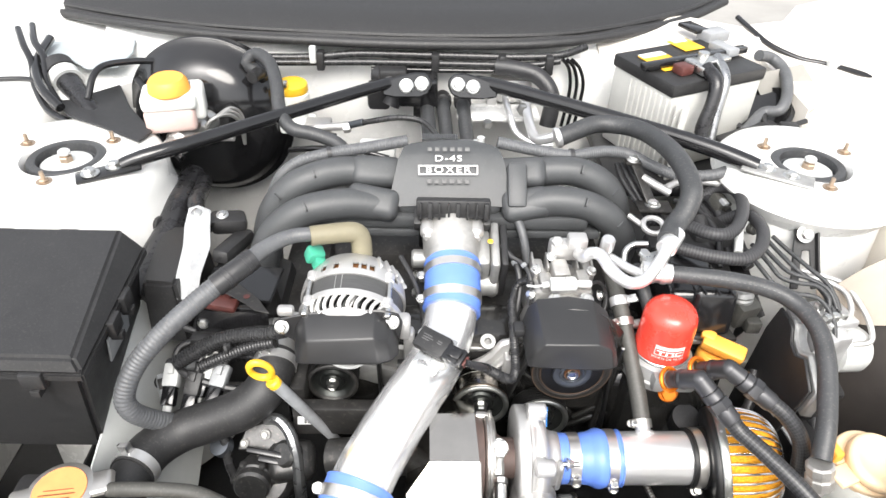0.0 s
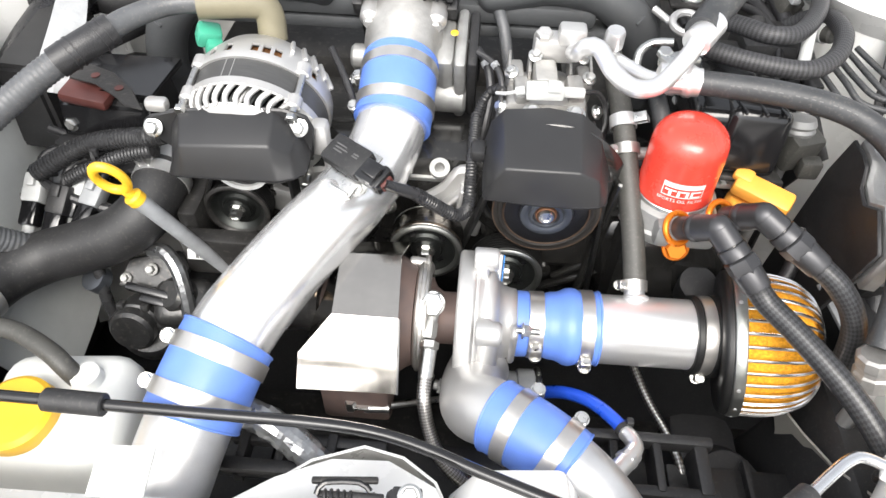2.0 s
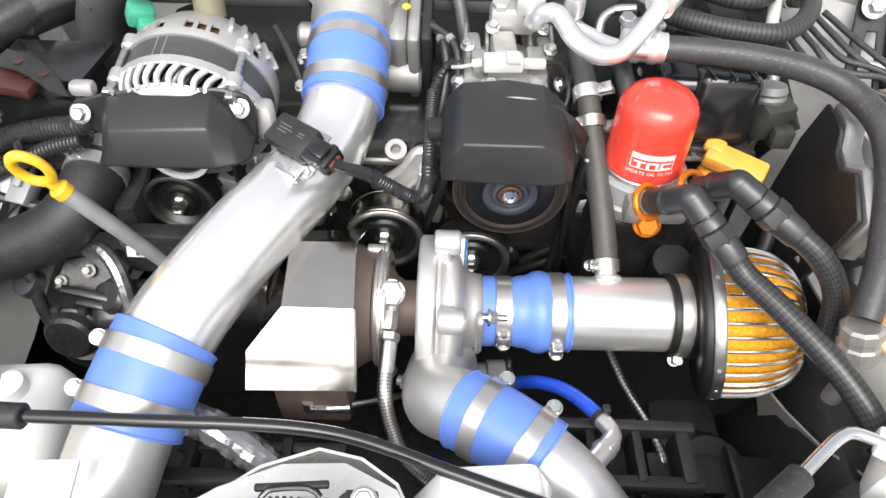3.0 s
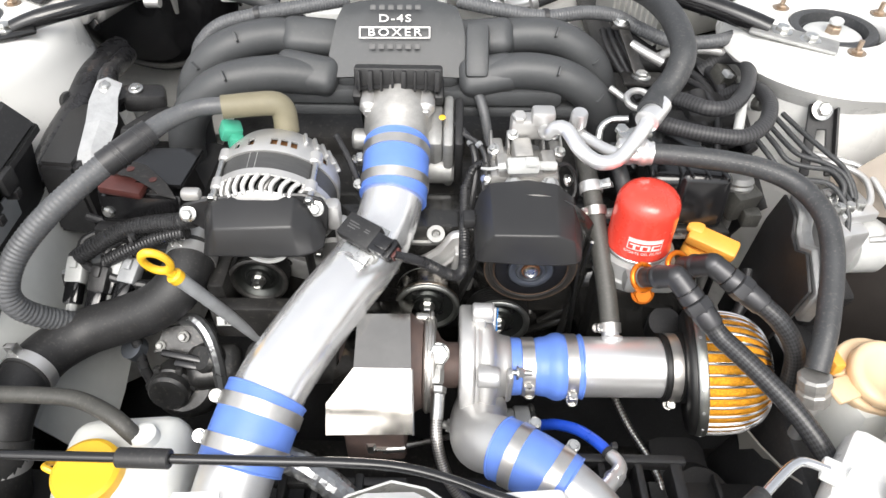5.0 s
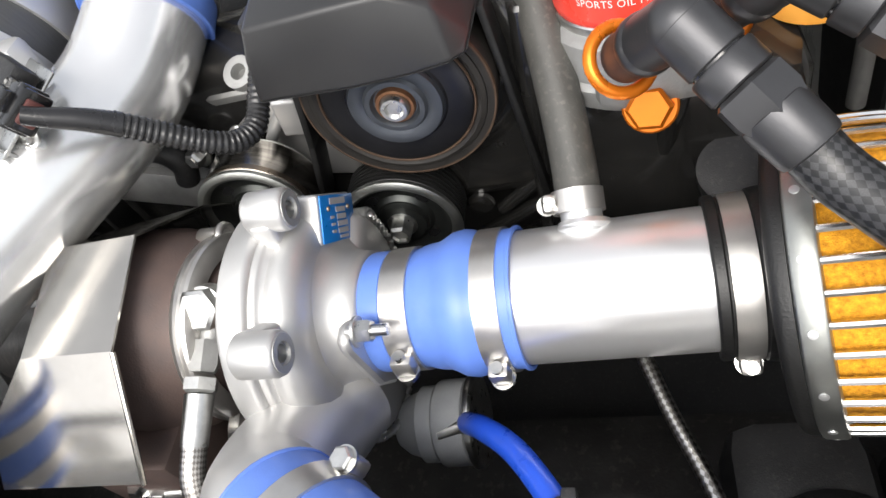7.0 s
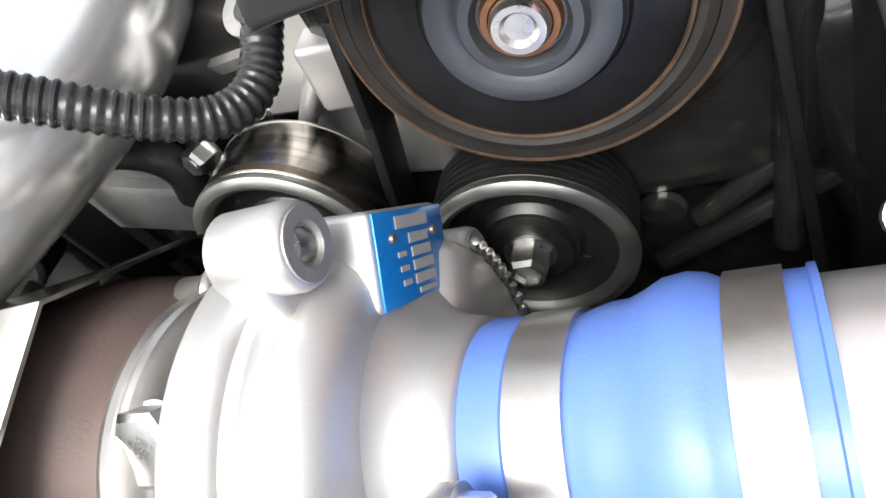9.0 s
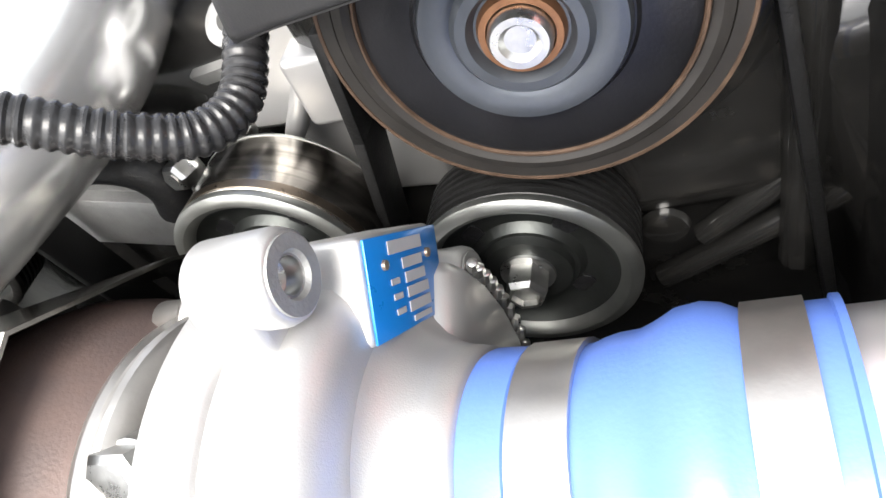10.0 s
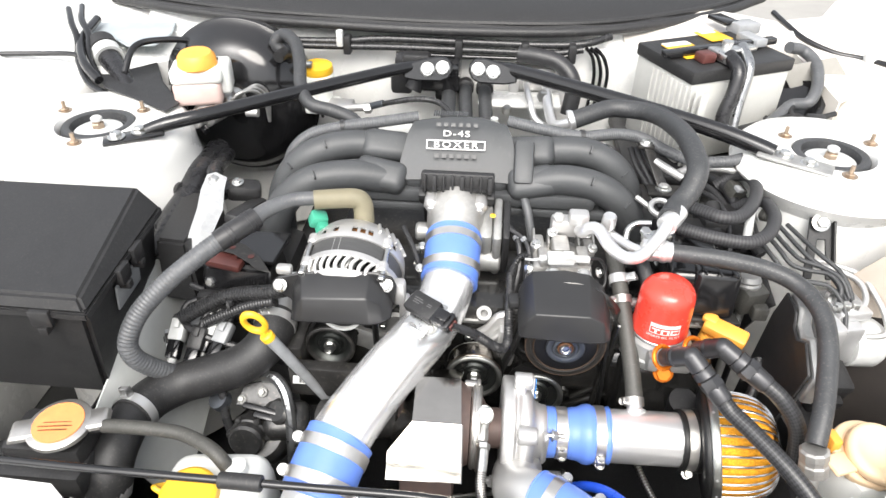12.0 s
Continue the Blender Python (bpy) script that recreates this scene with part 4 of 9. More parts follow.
part("rod", merge(cyl((0.14, 0.475, 0.612), (0.03, 0.426, 0.650), 0.003, seg=10), cyl((0.018, 0.423, 0.652), (0.040, 0.425, 0.652), 0.0045, seg=12), rbox((0.012, 0.423, 0.655), (0.02, 0.008, 0.003), 0.001), hexa((0.006, 0.423, 0.650), (0, 0, 1), 0.005, 0.012)), ZINC, wg)
part("flange_bolt", merge(hexa((0.082, 0.447, 0.66), (1, -0.2, 0), 0.0075, 0.006), cyl((0.078, 0.448, 0.66), (0.094, 0.444, 0.66), 0.0045, seg=12)), CASTD, tc)
# clamp plate and stud on the inlet neck
part("neck_flange", plate([(-0.034, 0.0285), (-0.0255, 0.0300), (-0.0165, 0.0215), (-0.014, 0.006), (-0.022, -0.034), (-0.033, -0.016), (-0.036, 0.022)], (0.1445, AY, AZ), (0, 1, 0), (0, 0, 1), 0.006, 0.0018), CAST, tc)
part("inlet_stud", merge(hexa((0.1515, 0.4735, 0.7165), (1, 0, 0), 0.0055, 0.007), cyl((0.146, 0.4735, 0.7165), (0.1660, 0.4735, 0.7165), 0.0028, seg=12), lathe((0.1505, 0.4735, 0.7165), (1, 0, 0), [(0, 0.0072), (0.0014, 0.0072)], 20)), ZINC, tc)
part("outlet_elbow", tube([(0.118, 0.472, 0.657), (0.113, 0.452, 0.666), (0.112, 0.432, 0.682), (0.114, 0.409, 0.697), (0.129, 0.395, 0.712), (0.149, 0.382, 0.7155)], 0.0275, 36, 0.004), CAST, tc, "grey cast outlet elbow")

# polished heat shield over the turbine
hs = thing("heat_shield", (0.01, 0.47, 0.70), "folded polished steel heat shield over the turbine housing", "heat shield")
prof_r = [(0.047, 0.585, 0.700), (0.0456, 0.5563, 0.7290), (0.0433, 0.512, 0.7590), (0.0470, 0.4545, 0.7465), (0.0485, 0.4300, 0.7220), (0.0494, 0.4105, 0.7024)]
prof_l = [(-0.024, 0.585, 0.690), (-0.0185, 0.5600, 0.7180), (-0.0090, 0.511, 0.7580), (-0.0080, 0.4550, 0.7455), (-0.0330, 0.4292, 0.7235), (-0.0325, 0.4080, 0.7028)]
part("folded_sheet", sheet([prof_l, prof_r], 0.0012), STEEL, hs, sharp=12)
part("side_sheet", sheet([[prof_l[1], prof_l[2], prof_l[3], prof_l[4], prof_l[5]], [(-0.034, 0.552, 0.690), (-0.032, 0.512, 0.705), (-0.034, 0.470, 0.702), (-0.037, 0.436, 0.695), (-0.035, 0.414, 0.684)]], 0.0012), STEEL, hs, sharp=12)
part("hem", tube([(0.0475, 0.4545, 0.7458), (0.0490, 0.4300, 0.7212), (0.0499, 0.4105, 0.7015)], 0.0013, 8, smooth=False), STEEL, hs)
bolt(hs, (-0.034, 0.50, 0.712), (-1, 0, 0.2), 0.004, 0.004, BRASS)

# ---- intake pipe, couplers and cone filter ----
ip = thing("intake_pipe", (0.25, AY, AZ - 0.033), "brushed aluminium intake pipe with a welded breather nipple", "intake pipe")
D = V((1, 0.0, 0.02)).normalized()
IP = lambda x: V((x, AY + 0.0005, AZ - 0.0005 + 0.02 * (x - 0.166)))
part("pipe", lathe(IP(0.196), D, [(0, 0.0295), (0, 0.0316), (0.124, 0.0316), (0.124, 0.0295)], 64), ALU, ip)
NP = V((0.253, 0.5190, 0.7125))
part("nipple", merge(cyl(NP - V((0, 0.008, 0.006)), NP + V((0, 0.020, 0.012)), 0.0082, seg=20, bev=0.001), torus(NP + V((0, 0.002, 0.001)), (0, 0.86, 0.5), 0.0095, 0.0030, 24, 8)), ALU, ip, "welded nipple")
cp = thing("silicone_coupler", IP(0.19), "blue silicone step-up hose coupler between compressor and intake pipe", "hose coupler", "blue silicone couplers")
part("sleeve", lathe(IP(0.156), D, [(0, 0.0270), (0, 0.0290), (0.006, 0.0292), (0.0165, 0.0293), (0.0190, 0.0302), (0.0225, 0.0310), (0.0270, 0.0313), (0.0305, 0.0327), (0.0350, 0.0350), (0.0400, 0.0357), (0.0440, 0.0350), (0.0470, 0.0334), (0.064, 0.0332), (0.064, 0.030)], 64), BLUE, cp)
part("cuff", lathe(IP(0.1475), D, [(0, 0.0284), (0, 0.0300), (0.0015, 0.0304), (0.0100, 0.0300), (0.0110, 0.0288)], 64, close=False), BLUE, cp)
part("end_lip", lathe(IP(0.2195), D, [(0, 0.0330), (0.0005, 0.0342), (0.002, 0.0342), (0.0022, 0.0325)], 64, close=False), BLUE, cp)
clamp(IP(0.1650), D, 0.0294, (0, -1, 0.1), w=0.0130)
clamp(IP(0.2095), D, 0.0332, (0, -1, -0.12))
cf = thing("cone_filter", IP(0.36), "chrome-caged air filter with orange foam element", "air filter")
FD = V((1, -0.1375, 0.2066)).normalized()
FO = V((0.3400, 0.5040, 0.6825))
part("neck", lathe(IP(0.3025), D, [(0, 0.0312), (0, 0.0350), (0.001, 0.0358), (0.0045, 0.0358), (0.0053, 0.0345), (0.0165, 0.0345), (0.0178, 0.0366), (0.0230, 0.0372), (0.0380, 0.0360), (0.0380, 0.03)], 48), BELT, cf, "black rubber neck")
part("base_disc", lathe(FO - FD * 0.0085, FD, [(0.0, 0.030), (0.0005, 0.0560), (0.0014, 0.0622), (0.0030, 0.0645), (0.0050, 0.0652), (0.0084, 0.0652), (0.0084, 0.03)], 72), BELT, cf, "black rubber base disc")
clamp(IP(0.3140), D, 0.0345, (0, -0.78, -0.62), w=0.0105)
br = part("base_ring", lathe(FO, FD, [(0, 0.030), (0, 0.0648), (0.0006, 0.0660), (0.0014, 0.0666), (0.0088, 0.0666), (0.0098, 0.0660), (0.0104, 0.0644), (0.0104, 0.03)], 84), CUP, cf, "thick bright metal base ring")
_, fa, fb = axes(FD)
for k in range(16):
    rd = fa * math.cos(2 * math.pi * (k + 0.3) / 16) + fb * math.sin(2 * math.pi * (k + 0.3) / 16)
    part("rivet", lathe(FO + FD * 0.0048 + rd * 0.0663, rd, [(0, 0.0019), (0.0007, 0.0017), (0.0010, 0.0)], 12), SATIN, br)
part("foam", lathe(FO + FD * 0.009, FD, [(0, 0.0596), (0.026, 0.0582), (0.043, 0.0540), (0.054, 0.0458), (0.060, 0.033), (0.063, 0.0)], 72), FOAM, cf, "orange foam element")
WIRE = [(-0.001, 0.0640), (0.014, 0.0636), (0.029, 0.0617), (0.042, 0.0576), (0.053, 0.0502), (0.061, 0.0390), (0.065, 0.026), (0.067, 0.010)]
o0 = FO + FD * 0.0100
for k in range(36):
    a = 2 * math.pi * k / 36
    rd = fa * math.cos(a) + fb * math.sin(a)
    part("cage_wire", tube([o0 + FD * q + rd * r for q, r in WIRE], 0.0016, 8, 0.005), CHROME, cf)
part("end_cap", lathe(o0 + FD * 0.064, FD, [(0, 0.018), (0.003, 0.020), (0.005, 0.016), (0.005, 0.0)], 32), CHROME, cf)

# ---- charge pipe from the lower left to the throttle ----
CH = [(-0.125, 0.262, 0.664), (-0.109, 0.322, 0.702), (-0.098, 0.362, 0.7265), (-0.081, 0.419, 0.7515), (-0.062, 0.460, 0.763), (-0.036, 0.510, 0.7715), (-0.009, 0.560, 0.776), (0.0085, 0.605, 0.780), (0.018, 0.647, 0.7945), (0.0195, 0.680, 0.8105), (0.0195, 0.708, 0.8205), (0.0195, 0.750, 0.831)]
chl = glide(CH, 0.004)
cpipe = thing("charge_pipe", (-0.09, 0.37, 0.67), "bent aluminium charge pipe rising to the throttle body", "charge pipe")


def cut(a, b):
    return [p for p in chl if a <= p.y <= b]


part("upper_pipe", tube(cut(0.385, 0.715), 0.0335, 48, smooth=False), POLISH, cpipe)
part("lower_pipe", tube(cut(0.255, 0.378), 0.0325, 40, smooth=False), SATIN, cpipe, "dull aluminium lower pipe")


def at_y(y):
    i = min(range(1, len(chl) - 1), key=lambda k: abs(chl[k].y - y))
    return chl[i], (chl[i + 1] - chl[i - 1]).normalized()


c1 = thing("silicone_coupler", at_y(0.385)[0], "blue silicone hose coupler on the lower charge pipe", "hose coupler", "blue silicone couplers")
part("sleeve", tube(cut(0.3615, 0.4195), 0.0372, 40, smooth=False), BLUE, c1)
for y in (0.3630, 0.4180):
    p, d = at_y(y)
    part("end_lip", torus(p, d, 0.0369, 0.0011, 40, 8), BLUE, c1)
for y in (0.374, 0.407):
    p, d = at_y(y)
    clamp(p, d, 0.0372, (-0.9, 0.1, 0.2), w=0.0125)
c2 = thing("silicone_coupler", at_y(0.68)[0], "blue silicone hose coupler at the throttle body", "hose coupler", "blue silicone couplers")
part("sleeve", tube(cut(0.646, 0.709), 0.0370, 40, smooth=False), BLUE, c2)
for y in (0.6475, 0.7075):
    p, d = at_y(y)
    part("end_lip", torus(p, d, 0.0367, 0.0011, 40, 8), BLUE, c2)
for y in (0.662, 0.696):
    p, d = at_y(y)
    clamp(p, d, 0.0370, (-0.95, 0.05, -0.2), w=0.0115)

# ---- outlet coupler and lower charge pipe from the compressor ----
OC = glide([(0.118, 0.403, 0.703), (0.129, 0.394, 0.713), (0.158, 0.376, 0.716), (0.186, 0.357, 0.7125), (0.205, 0.342, 0.706), (0.221, 0.327, 0.695), (0.234, 0.317, 0.678), (0.243, 0.308, 0.640)], 0.004)
op = thing("outlet_pipe", (0.22, 0.33, 0.70), "aluminium outlet pipe leading down behind the support panel", "charge pipe")
part("pipe", tube([p for p in OC if p.x > 0.176], 0.0258, 32, smooth=False), SATIN, op)
part("bung", merge(cyl((0.222, 0.358, 0.704), (0.240, 0.380, 0.694), 0.0078, seg=18), hexa((0.232, 0.371, 0.698), (0.6, 0.72, -0.33), 0.0088, 0.008), tube([(0.236, 0.376, 0.696), (0.243, 0.386, 0.692), (0.242, 0.394, 0.690), (0.238, 0.402, 0.687)], 0.0068, 14, 0.003)), ALU, op, "welded bung with a right-angle fitting")
c3 = thing("silicone_coupler", (0.165, 0.375, 0.728), "blue silicone hose coupler on the compressor outlet", "hose coupler", "blue silicone couplers")
part("sleeve", tube([p for p in OC if 0.129 <= p.x <= 0.187], 0.0295, 36, smooth=False), BLUE, c3)
for xx in (0.1305, 0.1855):
    i = min(range(1, len(OC) - 1), key=lambda k: abs(OC[k].x - xx))
    part("end_lip", torus(OC[i], OC[i + 1] - OC[i - 1], 0.0292, 0.0011, 36, 8), BLUE, c3)
for xx in (0.145, 0.177):
    i = min(range(1, len(OC) - 1), key=lambda k: abs(OC[k].x - xx))
    clamp(OC[i], OC[i + 1] - OC[i - 1], 0.0295, (0.55, 0.75, 0.15), w=0.0115)
vh = thing("vacuum_hose", (0.20, 0.43, 0.66), "bright blue vacuum hose from the wastegate to the outlet pipe", "vacuum hose")
part("hose", tube([(0.176, 0.470, 0.622), (0.181, 0.463, 0.637), (0.196, 0.450, 0.660), (0.214, 0.434, 0.676), (0.230, 0.414, 0.685), (0.240, 0.398, 0.688)], 0.0058, 16, 0.004), BLUEH, vh)
part("cable_tie", merge(ring((0.236, 0.404, 0.6875), (0.5, -0.8, 0.2), 0.006, 0.004, 0.001, 20), rbox((0.241, 0.408, 0.693), (0.006, 0.006, 0.006), 0.001)), PLAST, vh, "black cable tie")
dl = thing("drain_line", (0.27, 0.45, 0.60), "thin steel-braided line hanging below the intake pipe", "braided line")
part("hose", tube([(0.262, 0.525, 0.64), (0.268, 0.505, 0.632), (0.280, 0.470, 0.625), (0.295, 0.430, 0.625), (0.302, 0.400, 0.62), (0.303, 0.375, 0.60), (0.30, 0.365, 0.55)], 0.0040, 12, 0.005, weave=0.0024), SSBRAID, dl)

# ---- intake manifold ----
mf = thing("intake_manifold", (0.013, 0.82, 0.78), "grey-black plastic intake manifold with four curved runners", "intake manifold")
MU, MV = V((1, 0.03, 0.0)).normalized(), V((0, 0.70, 0.70))
MN = V((0, -0.66, 0.75)).normalized()
part("plenum", merge(sheet([[(-0.070, 0.786, 0.862), (-0.062, 0.815, 0.894), (-0.057, 0.835, 0.912), (-0.050, 0.850, 0.922), (-0.040, 0.868, 0.918)], [(0.0, 0.786, 0.866), (0.0, 0.815, 0.899), (0.0, 0.838, 0.918), (0.005, 0.858, 0.928), (0.005, 0.880, 0.920)], [(0.05, 0.787, 0.866), (0.05, 0.816, 0.899), (0.048, 0.838, 0.918), (0.045, 0.858, 0.928), (0.045, 0.880, 0.920)], [(0.100, 0.790, 0.862), (0.097, 0.818, 0.894), (0.092, 0.836, 0.911), (0.085, 0.852, 0.921), (0.075, 0.872, 0.916)]], 0.02), rbox((0.014, 0.835, 0.862), (0.155, 0.085, 0.06), 0.014, (38, 0, 0))), MANI, mf, sharp=50)
part("flange", merge(rbox((0.014, 0.80, 0.838), (0.40, 0.035, 0.022), 0.006), rbox((0.014, 0.80, 0.818), (0.44, 0.03, 0.014), 0.004)), MANI, mf)


def lobe(c, s, rot):
    return rbox(c, s, 0.014, rot, 4)


part("runner_hood", lobe((-0.088, 0.838, 0.886), (0.075, 0.045, 0.038), (40, 8, 8)), MANI, mf)
part("runner_hood", lobe((-0.092, 0.796, 0.862), (0.075, 0.045, 0.038), (40, 8, -6)), MANI, mf)
part("runner_hood", lobe((0.118, 0.842, 0.886), (0.075, 0.045, 0.038), (40, -8, -8)), MANI, mf)
part("runner_hood", lobe((0.124, 0.800, 0.860), (0.072, 0.045, 0.038), (40, -8, 6)), MANI, mf)
part("nub", rbox((0.110, 0.812, 0.882), (0.028, 0.066, 0.030), 0.006, (42, 0, 0)), MANI, mf)
RUN = ([(-0.085, 0.842, 0.880), (-0.13, 0.838, 0.888), (-0.172, 0.824, 0.886), (-0.208, 0.814, 0.870), (-0.234, 0.810, 0.838), (-0.25, 0.812, 0.79), (-0.255, 0.815, 0.74)],
       [(-0.085, 0.795, 0.858), (-0.13, 0.786, 0.866), (-0.178, 0.773, 0.864), (-0.212, 0.765, 0.846), (-0.236, 0.762, 0.815), (-0.248, 0.762, 0.775), (-0.25, 0.765, 0.73)],
       [(0.115, 0.845, 0.878), (0.16, 0.852, 0.886), (0.205, 0.852, 0.884), (0.242, 0.848, 0.866), (0.266, 0.850, 0.832), (0.278, 0.856, 0.79), (0.28, 0.86, 0.74)],
       [(0.118, 0.800, 0.856), (0.16, 0.802, 0.866), (0.205, 0.800, 0.862), (0.242, 0.797, 0.844), (0.266, 0.800, 0.812), (0.277, 0.808, 0.775), (0.28, 0.81, 0.73)])
for rn in RUN:
    rr = part("runner", tube(rn, 0.0215, 22, 0.006), MANI, mf)
    g = glide(rn, 0.01)
    for k in (8, 14):
        part("fin", turned(rbox((0, 0, 0), (0.0025, 0.012, 0.012), 0.0006), basis(g[k] + V((0, -0.016, 0.014)), g[k + 1] - g[k], (0, -1, 1))), MANI, rr)
part("throttle_shelf", merge(rbox((0.019, 0.772, 0.853), (0.105, 0.03, 0.024), 0.004, (30, 0, 0))), PLAST, mf)
for k, x in enumerate((-0.028, -0.010, 0.036, 0.052, 0.066)):
    part("clip", rbox((x, 0.757, 0.856), (0.005 if k % 2 else 0.010, 0.012, 0.018), 0.0012, (30, 0, 0)), PLAST, mf)
part("valley_hose", tube([(0.112, 0.786, 0.845), (0.119, 0.770, 0.832), (0.124, 0.758, 0.812), (0.128, 0.750, 0.795)], 0.0062, 12, 0.006), LOOMG, mf, "grey corrugated stub hose")
part("top_ridge", merge(*[cyl((0.0 + 0.0032 * k, 0.870, 0.925), (0.0 + 0.0032 * k, 0.884, 0.925), 0.0014, seg=8) for k in range(-7, 9)]), MANI, mf)
# writing on the plenum
WO = V((0.0130, 0.816, 0.9042))
WM = lambda x, y: basis(WO + MU * x + MV * y + MN * 0.0025, MU, MV)
badge = part("badge", merge(*[turned(rbox((0, 0, 0), s, 0.0004), WM(*c)) for c, s in (((0, 0.0062), (0.083, 0.0016, 0.0014)), ((0, -0.0062), (0.083, 0.0016, 0.0014)), ((-0.0407, 0), (0.0016, 0.0125, 0.0014)), ((0.0407, 0), (0.0016, 0.0125, 0.0014)))]), WMARK, mf, "silver-white framed lettering")
part("lettering", turned(letters("BOXER", 0.0150, 0.0006, 1.32), WM(0, 0) @ Matrix.Diagonal((1.10, 0.86, 1, 1))), WMARK, badge)
part("lettering", turned(letters("D-4S", 0.0150, 0.0006, 1.15), WM(0, 0.0165) @ Matrix.Diagonal((1.15, 0.82, 1, 1))), WMARK, mf)
for k in range(6):
    part("raised_mark", turned(rbox((0, 0, 0), (0.0065, 0.0062, 0.0012), 0.0003), WM(-0.026 + 0.0105 * k, -0.0165)), DMARK, mf)
for k in range(6):
    part("raised_mark", turned(rbox((0, 0, 0), (0.0065, 0.0055, 0.0012), 0.0003), WM(-0.026 + 0.0105 * k, 0.030)), DMARK, mf)

# hoses lying along the back of the manifold
for nm, pts in (("left", [(-0.045, 0.868, 0.922), (-0.104, 0.858, 0.915), (-0.155, 0.852, 0.908), (-0.197, 0.842, 0.900), (-0.224, 0.836, 0.880), (-0.24, 0.838, 0.85)]), ("right", [(0.085, 0.872, 0.920), (0.143, 0.868, 0.910), (0.194, 0.870, 0.902), (0.245, 0.884, 0.902), (0.285, 0.890, 0.895), (0.32, 0.885, 0.880), (0.36, 0.87, 0.872), (0.41, 0.866, 0.876), (0.455, 0.886, 0.880)])):
    h = thing("wiring_loom", pts[0], "grey ribbed wiring loom behind the manifold", "wiring loom", "looms behind the manifold")
    part("sleeve", tube(pts, 0.0085, 14, ribs=0.0034, depth=0.035), LOOMG, h)
    part("tape_band", ring(V(pts[2]), V(pts[3]) - V(pts[1]), 0.0092, 0.006, 0.001, 16), TAPE, h)

# ---- throttle body ----
tb = thing("throttle_body", (0.018, 0.745, 0.79), "cast aluminium throttle body with a dark motor housing", "throttle body")
TD = V((0.0, 0.96, 0.26)).normalized()
TP = V((0.0195, 0.706, 0.8200))
part("bore", lathe(TP, TD, [(0, 0.033), (0.004, 0.036), (0.020, 0.036), (0.024, 0.039), (0.060, 0.041), (0.066, 0.041)], 48), CASTW, tb)
for x in (-0.0335, 0.0320):
    p = TP + TD * 0.030 + V((x, 0, 0.022))
    part("bolt_column", merge(cyl(p, p + TD * 0.036, 0.0105, seg=22, bev=0.004), hexa(p, -TD, 0.0062, 0.005)), CAST, tb)
part("flange", turned(rbox((0, 0, 0), (0.092, 0.080, 0.008), 0.012), basis(TP + TD * 0.064, (1, 0, 0), (0, -0.32, 0.93))), PLAST, tb)
part("motor_cover", merge(rbox((0.078, 0.748, 0.800), (0.012, 0.075, 0.085), 0.005, (18, 0, 0)), rbox((0.062, 0.748, 0.800), (0.022, 0.065, 0.075), 0.010, (18, 0, 0))), CASTD, tb)
mc = part("gear_cover", rbox((0.090, 0.746, 0.802), (0.010, 0.070, 0.082), 0.004, (18, 0, 0)), PLAST, tb, "ribbed black gear cover")
for k in range(5):
    part("rib", rbox((0.096, 0.726 + 0.010 * k, 0.827 - 0.012 * k), (0.003, 0.012, 0.010), 0.001, (18, 0, 0)), PLAST, mc)
hd = part("loom_tray", rbox((0.020, 0.762, 0.879), (0.100, 0.016, 0.024), 0.003, (-12, 0, 0)), PLAST, tb, "black ribbed plastic tray over the throttle")
for k in range(8):
    part("rib", rbox((-0.024 + 0.0126 * k, 0.752, 0.879), (0.003 + 0.003 * (k % 3 == 1), 0.008, 0.023), 0.001, (-12, 0, 0)), PLAST, hd)
part("sensor_end", cyl((-0.036, 0.742, 0.806), (-0.008, 0.742, 0.806), 0.013, seg=24, bev=0.003), CASTD, tb)
part("motor", cyl((0.05, 0.728, 0.775), (0.085, 0.728, 0.775), 0.018, seg=24, bev=0.003), CASTD, tb)
part("paint_mark", lathe((0.0705, 0.732, 0.845), (0, -0.3, 1), [(0, 0.004), (0.0008, 0.003), (0.001, 0.0)], 12), YEL, tb)
bolt(tb, (-0.030, 0.722, 0.790), (-1, -0.2, 0.2), 0.006, 0.006)
bolt(tb, (-0.028, 0.702, 0.778), (-1, -0.2, 0.2), 0.006, 0.006)

# ---- alternator ----
al = thing("alternator", (-0.107, 0.65, 0.735), "cast aluminium alternator with slotted end frames", "alternator")
AD = V((0.02, 0.97, 0.22)).normalized()
AP = V((-0.108, 0.585, 0.783))
AUP = (V((0, 0, 1)) - AD * AD.z).normalized()
ASD = AD.cross(AUP)


def round_at(a, q, r):
    """A point of the alternator: a degrees from the top towards the throttle, q along its shaft, r out."""
    return AP + AD * q + (AUP * math.cos(radians(a)) + ASD * math.sin(radians(a))) * r


def slotted(prof, s0, s1, spans):
    """A turned frame with windows cut between s0 and s1 along the shaft, over spans of degrees."""
    bm = lathe(AP, AD, prof, 120, close=False)
    gone = []
    for f in bm.faces:
        c = f.calc_center_median() - AP
        a = math.degrees(math.atan2(c.dot(ASD), c.dot(AUP)))
        if s0 < c.dot(AD) < s1 and any(lo < a < hi for lo, hi in spans):
            gone.append(f)
    bmesh.ops.delete(bm, geom=gone, context="FACES")
    bmesh.ops.solidify(bm, geom=bm.faces[:], thickness=0.0022)
    return bm


